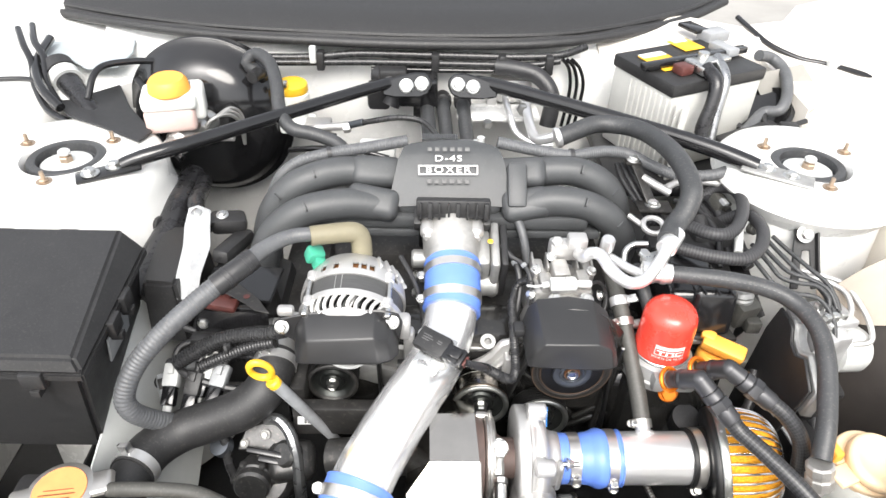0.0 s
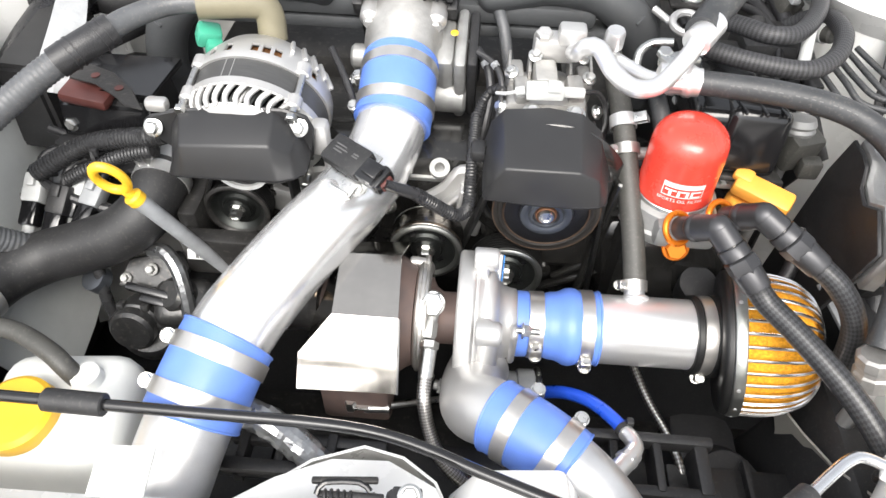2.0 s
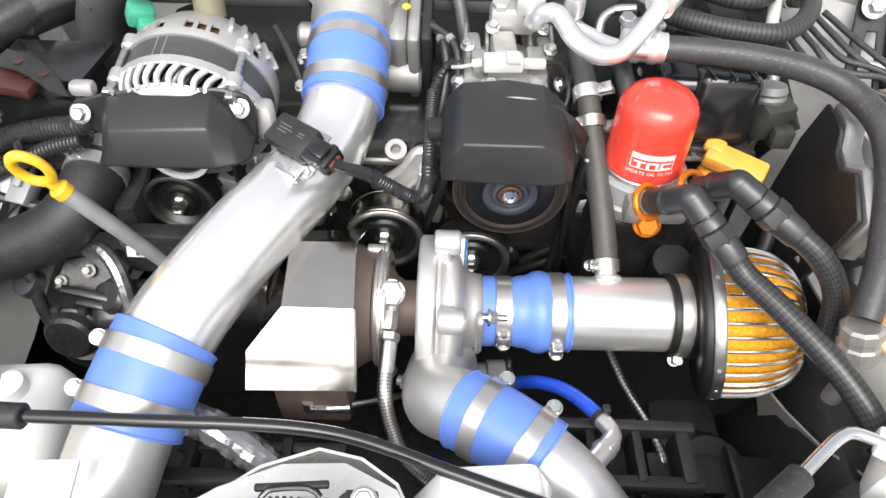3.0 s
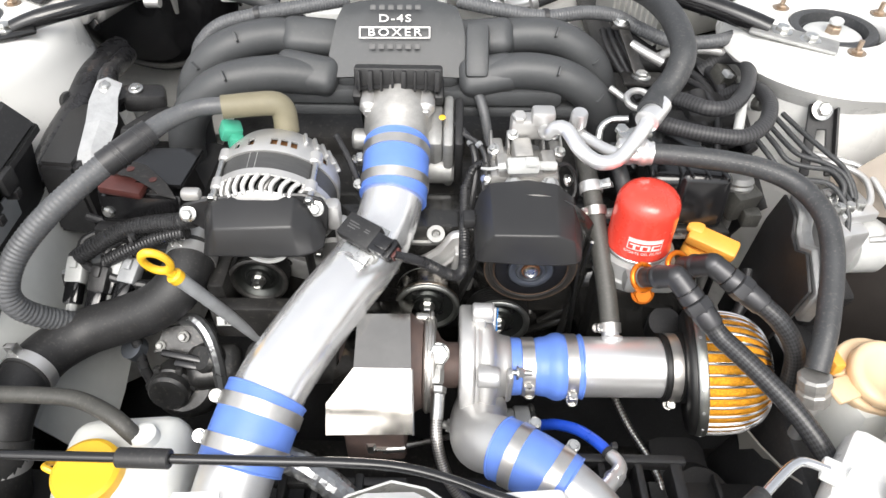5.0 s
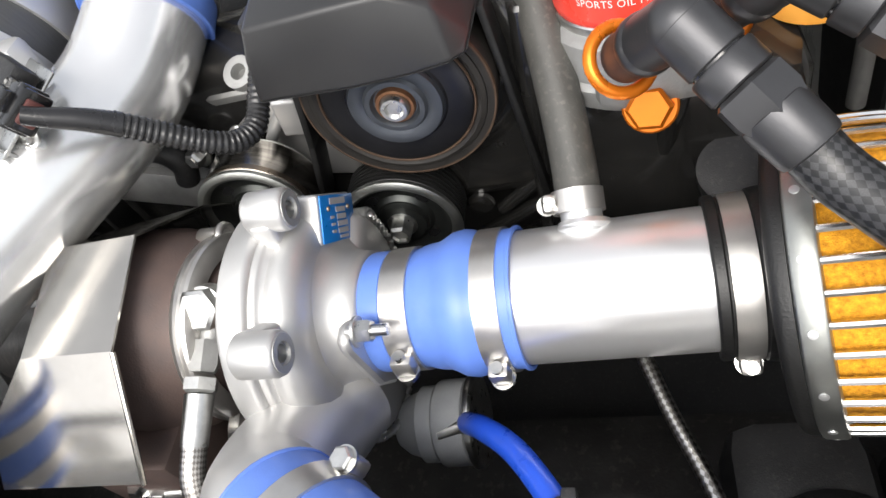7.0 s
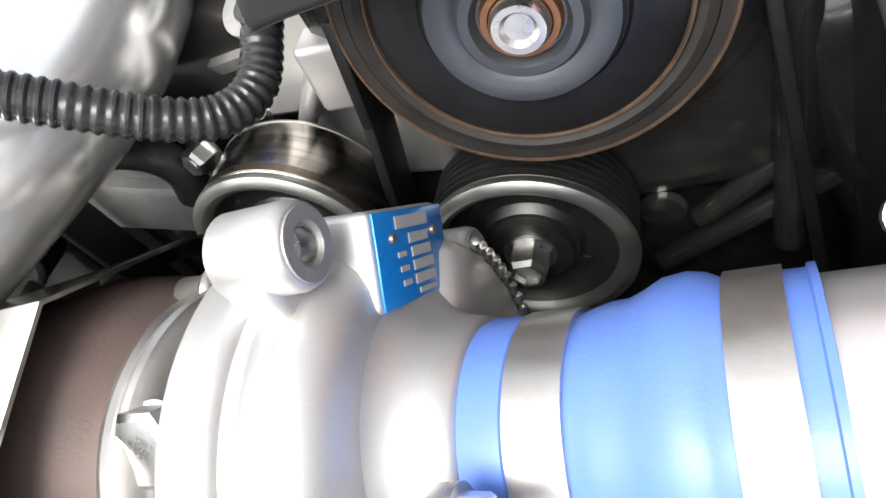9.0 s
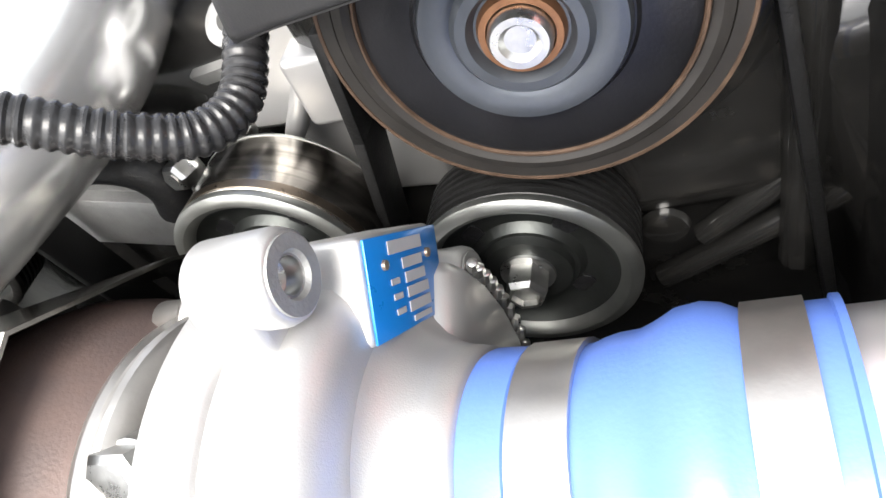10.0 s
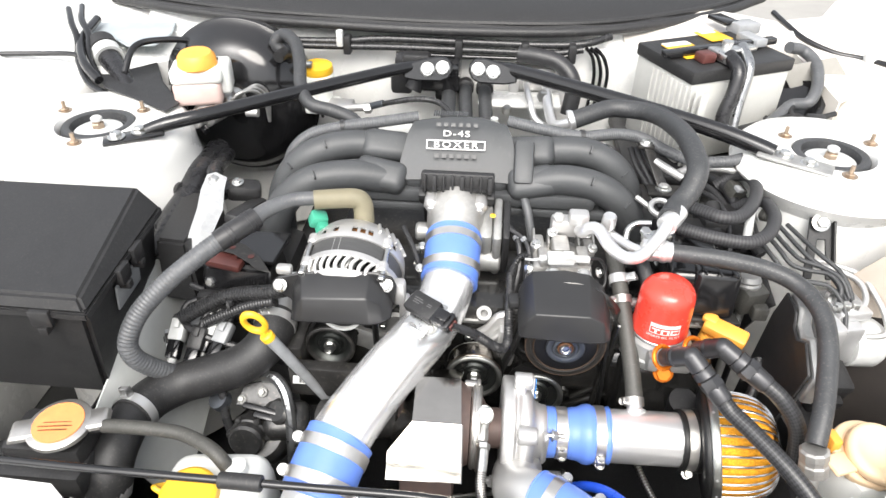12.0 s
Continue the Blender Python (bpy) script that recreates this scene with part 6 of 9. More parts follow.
def swivel(base, elbow, end, stop, via, nm):
    """A black angled hose end: a turned socket, a tight elbow, hexagon collars and the braided hose."""
    base, elbow, end = V(base), V(elbow), V(end)
    d = (end - elbow).normalized()
    b = (elbow - base).normalized()
    h = thing("oil_hose", base, "black nylon-braided oil hose with an angled fitting", "oil hose", "oil cooler hoses")
    part("socket", merge(cyl(base - b * 0.004, base + b * 0.018, 0.0102, seg=28, bev=0.002), lathe(base, b, [(0.012, 0.0108), (0.014, 0.0118), (0.018, 0.0118), (0.020, 0.0108)], 28)), ANOD, h)
    corner = lathe(elbow, (b + d).normalized(), [(-0.0112, 0.0), (-0.0103, 0.0043), (-0.0079, 0.0079), (-0.0043, 0.0103), (0, 0.0112), (0.0043, 0.0103), (0.0079, 0.0079), (0.0103, 0.0043), (0.0112, 0.0)], 28)
    part("elbow", merge(cyl(base + b * 0.014, elbow, 0.0110, seg=32), cyl(elbow, elbow + d * 0.017, 0.0112, seg=32, bev=0.0006), corner), ANOD, h)
    part("elbow_land", turned(rbox((0, 0, 0), (0.016, 0.004, 0.0016), 0.0007), basis(elbow + d * 0.006 + b.cross(d).normalized().cross(d) * 0.0106, d, b.cross(d))), ANOD, h)
    L_ = (end - elbow).length
    part("seal", lathe(elbow, d, [(0.0160, 0.0102), (0.0190, 0.0102)], 28), GLOSSK, h)
    part("collar", lathe(elbow, d, [(0.0178, 0.0100), (0.0180, 0.0113), (0.0188, 0.0119), (0.0275, 0.0119), (0.0282, 0.0110)], 32), ANOD, h)
    part("hex_collar", lathe(elbow, d, [(0.0284, 0.0112), (0.0300, 0.0131), (0.0385, 0.0133), (0.0455, 0.0108)], 6), ANOD, h, sharp=20)
    part("ferrule", lathe(elbow, d, [(0.0400, 0.0106), (0.0405, 0.0116), (0.0430, 0.0118), (L_ * 0.96, 0.0112), (L_ * 0.99, 0.0107), (L_, 0.0096)], 32), ANOD, h)
    part("hose", tube([end - d * 0.004, end + d * 0.012] + via + [stop], 0.0096, 28, 0.004, weave=0.0029), NYLON, h)


swivel((0.280, 0.547, 0.781), (0.2975, 0.523, 0.808), (0.332, 0.488, 0.777), (0.426, 0.368, 0.718), [(0.360, 0.456, 0.764), (0.388, 0.420, 0.753), (0.409, 0.392, 0.738)], 1)
swivel((0.317, 0.555, 0.789), (0.333, 0.533, 0.815), (0.379, 0.503, 0.791), (0.424, 0.466, 0.69), [(0.397, 0.491, 0.779), (0.410, 0.484, 0.763), (0.419, 0.477, 0.740)], 2)
oc = thing("oil_filler_cap", (0.356, 0.604, 0.765), "orange plastic filler cap beside the oil filter", "filler cap")
part("grip", rbox((0.357, 0.598, 0.777), (0.054, 0.022, 0.017), 0.004, (18, 6, -30)), YELO, oc)
part("grip_ridge", rbox((0.340, 0.612, 0.786), (0.018, 0.014, 0.009), 0.003, (18, 6, -30)), YELO, oc)
part("cap", lathe((0.350, 0.606, 0.746), (0.1, 0, 1), [(0, 0.020), (0.012, 0.020), (0.016, 0.017), (0.016, 0)], 28), YELO, oc)
moved(oc, 0.011, 0.015, -0.009)
os_ = thing("oil_pressure_sensor", (0.318, 0.57, 0.66), "black round pressure switch under the oil plate", "sensor")
part("body", merge(lathe((0.322, 0.562, 0.690), (0, -0.4, 1), [(-0.03, 0.014), (0.0, 0.018), (0.006, 0.018), (0.006, 0.014), (0.009, 0.0)], 28)), PLAST, os_)

# ---- hoses and pipes on the engine ----
ah = thing("ac_hose", (0.28, 0.65, 0.83), "silver air-conditioning pipes with black rubber hoses", "ac hose")
part("suction_pipe", tube([(0.184, 0.700, 0.850), (0.184, 0.676, 0.864), (0.190, 0.668, 0.876), (0.200, 0.662, 0.878), (0.212, 0.640, 0.870), (0.228, 0.624, 0.866), (0.248, 0.628, 0.866), (0.266, 0.644, 0.876), (0.279, 0.660, 0.887), (0.290, 0.682, 0.892)], 0.0078, 18, 0.004), ALU, ah, "bent bright aluminium pipe")
part("discharge_pipe", tube([(0.222, 0.700, 0.848), (0.232, 0.684, 0.850), (0.246, 0.665, 0.852), (0.262, 0.650, 0.856), (0.275, 0.646, 0.858)], 0.0062, 16, 0.004), ALU, ah)
part("valve_cap", lathe((0.2190, 0.703, 0.853), (0, -0.15, 1), [(0, 0.0062), (0.006, 0.0062), (0.006, 0.0095), (0.020, 0.0092), (0.023, 0.0078), (0.023, 0.0)], 26), SATIN, ah, "knurled service valve cap")
part("muffler", lathe((0.279, 0.662, 0.888), (0.50, 0.72, 0.12), [(0, 0.008), (0.002, 0.0125), (0.034, 0.0125), (0.036, 0.010)], 30), ALU, ah, "bright crimped sleeve")
part("crimp_collar", lathe((0.254, 0.660, 0.855), (1, -0.14, 0.0), [(0, 0.008), (0.002, 0.0128), (0.010, 0.0128), (0.012, 0.0142), (0.017, 0.0142), (0.019, 0.0128), (0.024, 0.0128), (0.026, 0.0142), (0.031, 0.0142), (0.033, 0.0128), (0.038, 0.0125)], 30), ALU, ah, "bright crimped sleeve")
part("suction_hose", tube([(0.285, 0.676, 0.892), (0.300, 0.702, 0.895), (0.316, 0.718, 0.908), (0.326, 0.739, 0.926), (0.327, 0.780, 0.934), (0.325, 0.833, 0.932), (0.315, 0.891, 0.925), (0.299, 0.928, 0.919), (0.272, 0.949, 0.914), (0.243, 0.951, 0.913), (0.212, 0.937, 0.908), (0.183, 0.925, 0.901)], 0.0138, 22, 0.008), RUBG, ah, "thick black rubber hose")
part("pressure_hose", tube([(0.288, 0.655, 0.855), (0.312, 0.650, 0.857), (0.358, 0.641, 0.858), (0.404, 0.632, 0.853), (0.434, 0.615, 0.846), (0.449, 0.582, 0.838), (0.450, 0.550, 0.824), (0.443, 0.515, 0.805), (0.431, 0.476, 0.784), (0.421, 0.450, 0.762)], 0.0108, 22, 0.008), RUBG, ah, "thick black rubber hose")
hose_line = glide([(0.300, 0.652, 0.856), (0.312, 0.650, 0.857), (0.358, 0.641, 0.858), (0.404, 0.632, 0.853), (0.434, 0.615, 0.846)], 0.003)
for k in range(6, 40, 2):
    if k % 10 != 0:
        q = hose_line[k]
        w = (hose_line[k + 1] - hose_line[k - 1]).normalized()
        out = V((0, -0.83, 0.55))
        out = (out - w * out.dot(w)).normalized()
        part("print", turned(rbox((0, 0, 0), (0.0034, 0.0008, 0.0004), 0), basis(q + out * 0.0107, w, out.cross(w))), DMARK, ah, "worn grey printing")
part("end_ferrule", merge(lathe((0.4205, 0.4475, 0.7585), (0.17, -0.26, -0.95), [(0, 0.0125), (0.002, 0.0152), (0.010, 0.0152), (0.012, 0.0138), (0.016, 0.0138), (0.018, 0.0152), (0.030, 0.0152), (0.032, 0.010)], 10)), CASTW, ah, "dull crimped ferrule", sharp=15)
part("down_pipe", tube([(0.4255, 0.440, 0.730), (0.428, 0.436, 0.70), (0.424, 0.43, 0.64)], 0.0075, 14, 0.006), SATIN, ah)
part("collar_end", lathe((0.187, 0.926, 0.903), (-1, -0.15, -0.3), [(0, 0.0145), (0.004, 0.0165), (0.008, 0.0165), (0.008, 0.012)], 28), ALU, ah)
part("block_joint", merge(rbox((0.275, 0.675, 0.862), (0.034, 0.020, 0.012), 0.003, (0, 0, 25)), hexa((0.262, 0.682, 0.864), (0, -0.3, 1), 0.007, 0.006)), ZINC, ah)
part("bracket_hook", tube([(0.243, 0.692, 0.840), (0.246, 0.705, 0.852), (0.258, 0.712, 0.858), (0.275, 0.708, 0.862)], 0.0042, 12, 0.004), ZINC, ah)
hc = thing("breather_hose", (0.255, 0.53, 0.74), "dark worn rubber hose running down to the intake pipe", "hose")
part("hose", tube([(0.224, 0.725, 0.837), (0.228, 0.690, 0.827), (0.2345, 0.653, 0.809), (0.2415, 0.610, 0.779), (0.248, 0.570, 0.749), (0.251, 0.543, 0.7295), (0.2515, 0.530, 0.7215)], 0.0102, 20, 0.006), OLIVE, hc)
part("spigot", cyl((0.2514, 0.535, 0.7245), (0.2525, 0.510, 0.7060), 0.0092, seg=22, bev=0.001), SATIN, hc, "bare aluminium spigot")
part("weld_bead", torus((0.2520, 0.5200, 0.7130), (0.02, -0.82, -0.55), 0.0098, 0.0024, 22, 8), SATIN, hc)
clamp((0.2512, 0.5295, 0.7210), (0.02, -0.82, -0.55), 0.0104, (-0.9, -0.2, 0.2), w=0.010)
spring_clip((0.2345, 0.653, 0.809), (0.1, -0.85, -0.5), 0.0112, (0.9, -0.1, 0.5))
clamp((0.2385, 0.631, 0.794), (0.1, -0.82, -0.55), 0.0112, (-0.9, -0.2, 0.2), w=0.010)
h2 = thing("coolant_hose", (0.27, 0.66, 0.80), "thin black coolant hose behind the oil filter", "hose")
part("hose", tube([(0.262, 0.700, 0.83), (0.266, 0.672, 0.822), (0.272, 0.650, 0.805), (0.280, 0.640, 0.78), (0.285, 0.64, 0.74)], 0.0085, 16, 0.006), RUBG, h2)
h3 = thing("coolant_pipe", (0.26, 0.62, 0.78), "grey metal coolant pipe beside the worn hose", "pipe")
part("pipe", merge(tube([(0.246, 0.632, 0.790), (0.262, 0.634, 0.790), (0.278, 0.645, 0.786)], 0.006, 14, 0.005), tube([(0.235, 0.66, 0.77), (0.25, 0.65, 0.74), (0.268, 0.63, 0.73), (0.275, 0.61, 0.72)], 0.005, 12, 0.005)), CASTD, h3)

# sensor on the charge pipe with its plug and loom
ps = thing("pressure_sensor", (-0.005, 0.555, 0.815), "black pressure sensor with plug on a welded bracket", "sensor")
SU, SV = V((0.80, -0.60, 0.02)).normalized(), V((0.45, 0.62, 0.30)).normalized()
SM = lambda x, y, z: basis(V((-0.007, 0.553, 0.8285)) + SU * x + SV * y + SU.cross(SV).normalized() * z, SU, SV)
part("bracket", merge(turned(rbox((0, 0, 0), (0.034, 0.048, 0.002), 0.0008), SM(0.004, -0.006, -0.009)), turned(rbox((0, 0, 0), (0.020, 0.002, 0.030), 0.0006), SM(0.010, -0.026, -0.020))), ZINC, ps, "bent bright bracket")
part("body", turned(rbox((0, 0, 0), (0.042, 0.027, 0.013), 0.003), SM(0, 0, 0)), PLAST, ps)
part("print", merge(*[turned(rbox((0, 0, 0), (w, 0.0012, 0.0002), 0), SM(x, y, 0.0067)) for x, y, w in ((-0.008, 0.004, 0.012), (-0.006, 0.001, 0.014), (-0.008, -0.002, 0.010), (0.010, 0.003, 0.006), (0.010, 0.0005, 0.006))]), DMARK, ps)
part("plug", merge(turned(rbox((0, 0, 0), (0.026, 0.020, 0.014), 0.002), SM(0.033, -0.002, 0)), turned(rbox((0, 0, 0), (0.016, 0.010, 0.005), 0.001), SM(0.034, -0.002, 0.009)), turned(rbox((0, 0, 0), (0.005, 0.022, 0.012), 0.001), SM(0.041, -0.002, 0.001))), GLOSSK, ps)
part("red_seal", turned(rbox((0, 0, 0), (0.003, 0.012, 0.008), 0.001), SM(0.0475, -0.002, 0)), BROWNRED, ps)
bolt(ps, (-0.018, 0.570, 0.828), SU.cross(SV), 0.005, 0.004)
bolt(ps, (0.004, 0.535, 0.812), (-0.2, -0.9, 0.4), 0.005, 0.004)
moved(ps, 0.001, 0.007, -0.005)
wl = thing("sensor_loom", (0.09, 0.56, 0.76), "black corrugated sensor loom with cloth tape ends", "wiring loom")
part("taped_end", tube([(0.030, 0.527, 0.826), (0.038, 0.530, 0.820), (0.048, 0.535, 0.812), (0.058, 0.540, 0.802)], 0.0042, 12, 0.004, r1=0.0060), TAPEC, wl)
part("sleeve", tube([(0.055, 0.539, 0.805), (0.068, 0.545, 0.790), (0.080, 0.551, 0.776), (0.090, 0.559, 0.766), (0.096, 0.572, 0.764), (0.097, 0.590, 0.772), (0.097, 0.615, 0.782), (0.097, 0.640, 0.788), (0.098, 0.668, 0.795)], 0.0057, 16, ribs=0.0030, depth=0.055), LOOM, wl)
part("upper_sleeve", tube([(0.098, 0.664, 0.795), (0.103, 0.682, 0.800), (0.110, 0.690, 0.808), (0.118, 0.682, 0.818), (0.120, 0.668, 0.824)], 0.0050, 12, ribs=0.003, depth=0.06), LOOM, wl)

# ---- left of the engine ----
rh = thing("radiator_hose", (-0.30, 0.50, 0.66), "thick black rubber upper radiator hose with bright spring clips", "radiator hose")
part("upper_hose", tube([(-0.205, 0.615, 0.742), (-0.207, 0.592, 0.738), (-0.216, 0.570, 0.726), (-0.240, 0.556, 0.710), (-0.278, 0.548, 0.696), (-0.315, 0.538, 0.688), (-0.343, 0.510, 0.688), (-0.352, 0.470, 0.694)], 0.0262, 26, 0.007), RUB, rh)
part("joining_pipe", tube([(-0.351, 0.480, 0.693), (-0.352, 0.450, 0.692), (-0.352, 0.425, 0.686), (-0.353, 0.405, 0.670)], 0.0245, 26, 0.005), PLAST, rh, "smooth black plastic joining pipe")
part("lower_hose", tube([(-0.3525, 0.412, 0.676), (-0.354, 0.400, 0.665), (-0.362, 0.380, 0.625), (-0.37, 0.37, 0.56)], 0.0272, 26, 0.007), RUB, rh)
spring_clip((-0.206, 0.603, 0.740), (0, 1, 0.15), 0.0265, (-0.3, -0.3, 0.9))
spring_clip((-0.350, 0.480, 0.693), (0.2, 1, -0.1), 0.0265, (-0.2, 0.1, 0.9))
spring_clip((-0.355, 0.398, 0.660), (0.1, 0.5, 0.8), 0.0265, (-0.7, -0.6, 0.2))
th = thing("thermostat_housing", (-0.20, 0.64, 0.72), "cast alloy coolant outlet behind the radiator hose", "coolant outlet")
part("neck", merge(cyl((-0.205, 0.60, 0.740), (-0.203, 0.65, 0.745), 0.021, seg=28), rbox((-0.20, 0.655, 0.742), (0.06, 0.02, 0.05), 0.008)), CAST, th)
ds = thing("dipstick", (-0.118, 0.562, 0.62), "yellow-handled engine oil dipstick in a grey tube", "dipstick")
part("tube", merge(tube([(-0.118, 0.562, 0.620), (-0.143, 0.5505, 0.680), (-0.169, 0.5385, 0.743), (-0.186, 0.530, 0.784)], 0.0056, 16, 0.006, r1=0.0074)), TUBEG, ds, "dull grey metal tube")
DD = V((-0.375, -0.18, 0.91)).normalized()
dp = V((-0.1865, 0.5298, 0.7845))
part("handle", merge(lathe(dp, DD, [(0, 0.0082), (0.007, 0.0082), (0.009, 0.006)], 22), turned(rbox((0, 0, 0), (0.014, 0.009, 0.008), 0.003), basis(dp + DD * 0.013, DD, (0.5, 0.7, 0))), turned(torus((0, 0, 0), (0, 0, 1), 0.0118, 0.0036, 34, 10), basis(dp + DD * 0.032, DD, (0.82, -0.03, 0.60)) @ Matrix.Diagonal((1.30, 0.95, 1.2, 1)))), YEL, ds, "bright yellow loop handle")
ak = thing("battery_cable", (-0.30, 0.58, 0.80), "grey ribbed alternator cable sleeve with taped joint", "cable")
part("sleeve", tube([(-0.256, 0.606, 0.870), (-0.279, 0.589, 0.857), (-0.316, 0.560, 0.832), (-0.344, 0.536, 0.804), (-0.357, 0.520, 0.775), (-0.355, 0.517, 0.752), (-0.344, 0.525, 0.728), (-0.325, 0.54, 0.70)], 0.0118, 16, ribs=0.0046, depth=0.025), LOOMG, ak)
part("taped_joint", tube([(-0.260, 0.603, 0.868), (-0.241, 0.619, 0.876), (-0.222, 0.640, 0.882)], 0.0135, 18, 0.006), TAPE, ak)
part("upper_sleeve", tube([(-0.226, 0.636, 0.881), (-0.212, 0.656, 0.884), (-0.186, 0.678, 0.886), (-0.155, 0.686, 0.886)], 0.0105, 16, 0.006, r1=0.0090), LOOMG, ak)
for q in ((-0.2505, 0.611, 0.8715), (-0.2465, 0.6145, 0.8735), (-0.2305, 0.6305, 0.879), (-0.2265, 0.635, 0.8805)):
    part("tie_ring", ring(q, (-0.6, -0.75, -0.25), 0.0132, 0.0022, 0.0012, 20), TAPE, ak)
fb = thing("fuse_box", (-0.51, 0.60, 0.68), "large black plastic fuse box with a clipped lid", "fuse box")


def frustum(base, top, z0, z1, bev):
    bm = bmesh.new()
    z0 = z0 if isinstance(z0, tuple) else (z0,) * 4
    z1 = z1 if isinstance(z1, tuple) else (z1,) * 4
    lo = [bm.verts.new((x, y, z)) for (x, y), z in zip(base, z0)]
    hi = [bm.verts.new((x, y, z)) for (x, y), z in zip(top, z1)]
    bm.faces.new(lo)
    bm.faces.new(hi)
    for i in range(4):
        j = (i + 1) % 4
        bm.faces.new((lo[i], lo[j], hi[j], hi[i]))
    bmesh.ops.bevel(bm, geom=bm.edges[:], offset=bev, segments=2, affect="EDGES")
    return bm


LID = ((-0.640, 0.500), (-0.379, 0.495), (-0.397, 0.692), (-0.650, 0.692))
RIM = ((-0.655, 0.492), (-0.371, 0.487), (-0.3765, 0.700), (-0.665, 0.702))
BOT = ((-0.645, 0.520), (-0.405, 0.518), (-0.420, 0.695), (-0.655, 0.695))
part("lid", frustum(RIM, LID, (0.842, 0.842, 0.850, 0.850), (0.860, 0.860, 0.885, 0.885), 0.004), PLAST, fb)
part("lid_rim", frustum(RIM, RIM, (0.832, 0.832, 0.840, 0.840), (0.843, 0.843, 0.851, 0.851), 0.002), PLAST, fb)
part("body", frustum(BOT, ((-0.65, 0.500), (-0.378, 0.494), (-0.384, 0.694), (-0.66, 0.696)), 0.68, (0.833, 0.833, 0.841, 0.841), 0.006), PLAST, fb)
for p, rz in (((-0.374, 0.612, 0.838), -88), ((-0.372, 0.572, 0.836), -88), ((-0.425, 0.488, 0.834), 2), ((-0.47, 0.702, 0.862), 0), ((-0.55, 0.702, 0.862), 0)):
    part("clip", merge(rbox(p, (0.024, 0.010, 0.022), 0.002, (0, 0, rz)), rbox((p[0], p[1], p[2] - 0.016), (0.010, 0.014, 0.010), 0.001, (0, 0, rz))), PLAST, fb)
part("side_panel", rbox((-0.3835, 0.592, 0.803), (0.003, 0.062, 0.036), 0.001, (0, 8, 2)), GREY, fb)
bx = thing("relay_box", (-0.265, 0.67, 0.76), "black plastic relay box with a dark bracket and red-brown cap", "relay box")
part("box", merge(frustum(((-0.315, 0.632), (-0.212, 0.618), (-0.215, 0.715), (-0.320, 0.718)), ((-0.310, 0.645), (-0.218, 0.640), (-0.220, 0.708), (-0.314, 0.712)), 0.740, 0.800, 0.006)), GLOSSK, bx)
part("top_tray", frustum(((-0.300, 0.655), (-0.214, 0.648), (-0.208, 0.715), (-0.300, 0.715)), ((-0.302, 0.652), (-0.212, 0.645), (-0.206, 0.717), (-0.302, 0.717)), 0.800, 0.808, 0.002), GLOSSK, bx)
part("bracket", plate([(-0.0412, 0.0244), (-0.0059, 0.0102), (0.0247, -0.0184), (0.0441, -0.0458), (0.0254, -0.0407), (0.0111, -0.0286), (-0.0166, -0.0101), (-0.0452, -0.0033)], (-0.25, 0.66, 0.816), (1, 0, 0), (0, 1, 0), 0.002), DARK, bx, "dark perforated steel bracket")
for p in ((-0.2708, 0.6622, 0.8175), (-0.2402, 0.6442, 0.8175)):
    part("hole", lathe(p, (0, 0, 1), [(-0.0003, 0.0042), (0.0003, 0.0042), (0.0003, 0.0)], 16), BROWNRED, bx)
part("red_cap", rbox((-0.2781, 0.6549, 0.803), (0.050, 0.034, 0.012), 0.004, (6, 4, -8)), BROWNRED, bx, "dark red-brown relay cap")
part("lower_ledge", rbox((-0.262, 0.624, 0.750), (0.11, 0.02, 0.03), 0.006, (0, 0, -6)), PLAST, bx)
bolt(bx, (-0.300, 0.640, 0.775), (0, -1, 0.3), 0.006, 0.006)
fo = thing("heat_sheet", (-0.34, 0.73, 0.79), "crumpled grey-white insulating sheet on a black box", "heat sheet")
part("box", frustum(((-0.385, 0.66), (-0.330, 0.655), (-0.330, 0.80), (-0.40, 0.80)), ((-0.382, 0.672), (-0.338, 0.668), (-0.338, 0.80), (-0.395, 0.80)), 0.72, 0.815, 0.005), PLAST, fo)
part("sheet", sheet([[(-0.352, 0.800, 0.845), (-0.347, 0.760, 0.842), (-0.340, 0.725, 0.834), (-0.342, 0.690, 0.815), (-0.345, 0.668, 0.790)], [(-0.338, 0.800, 0.850), (-0.328, 0.760, 0.838), (-0.322, 0.725, 0.838), (-0.325, 0.692, 0.822), (-0.330, 0.672, 0.786)], [(-0.322, 0.800, 0.842), (-0.312, 0.762, 0.846), (-0.306, 0.730, 0.830), (-0.312, 0.695, 0.812), (-0.318, 0.675, 0.782)]], 0.0012), FELT, fo, "grey-white crumpled sheet", sharp=20)
dt = thing("air_duct", (-0.39, 0.78, 0.78), "loom bundle wrapped in crumpled black tape beside the tower", "wiring loom")
part("sleeve", tube([(-0.400, 0.960, 0.80), (-0.392, 0.900, 0.810), (-0.388, 0.850, 0.815), (-0.390, 0.800, 0.800), (-0.400, 0.760, 0.785), (-0.41, 0.70, 0.76)], 0.021, 18, 0.006), TAPEC, dt)
part("branch", tube([(-0.372, 0.930, 0.81), (-0.360, 0.880, 0.825), (-0.352, 0.830, 0.835), (-0.340, 0.800, 0.835), (-0.32, 0.785, 0.82)], 0.012, 14, 0.008), TAPEC, dt)
eb = thing("engine_bracket", (-0.29, 0.79, 0.80), "black cast bracket with bolts beside the manifold", "bracket")
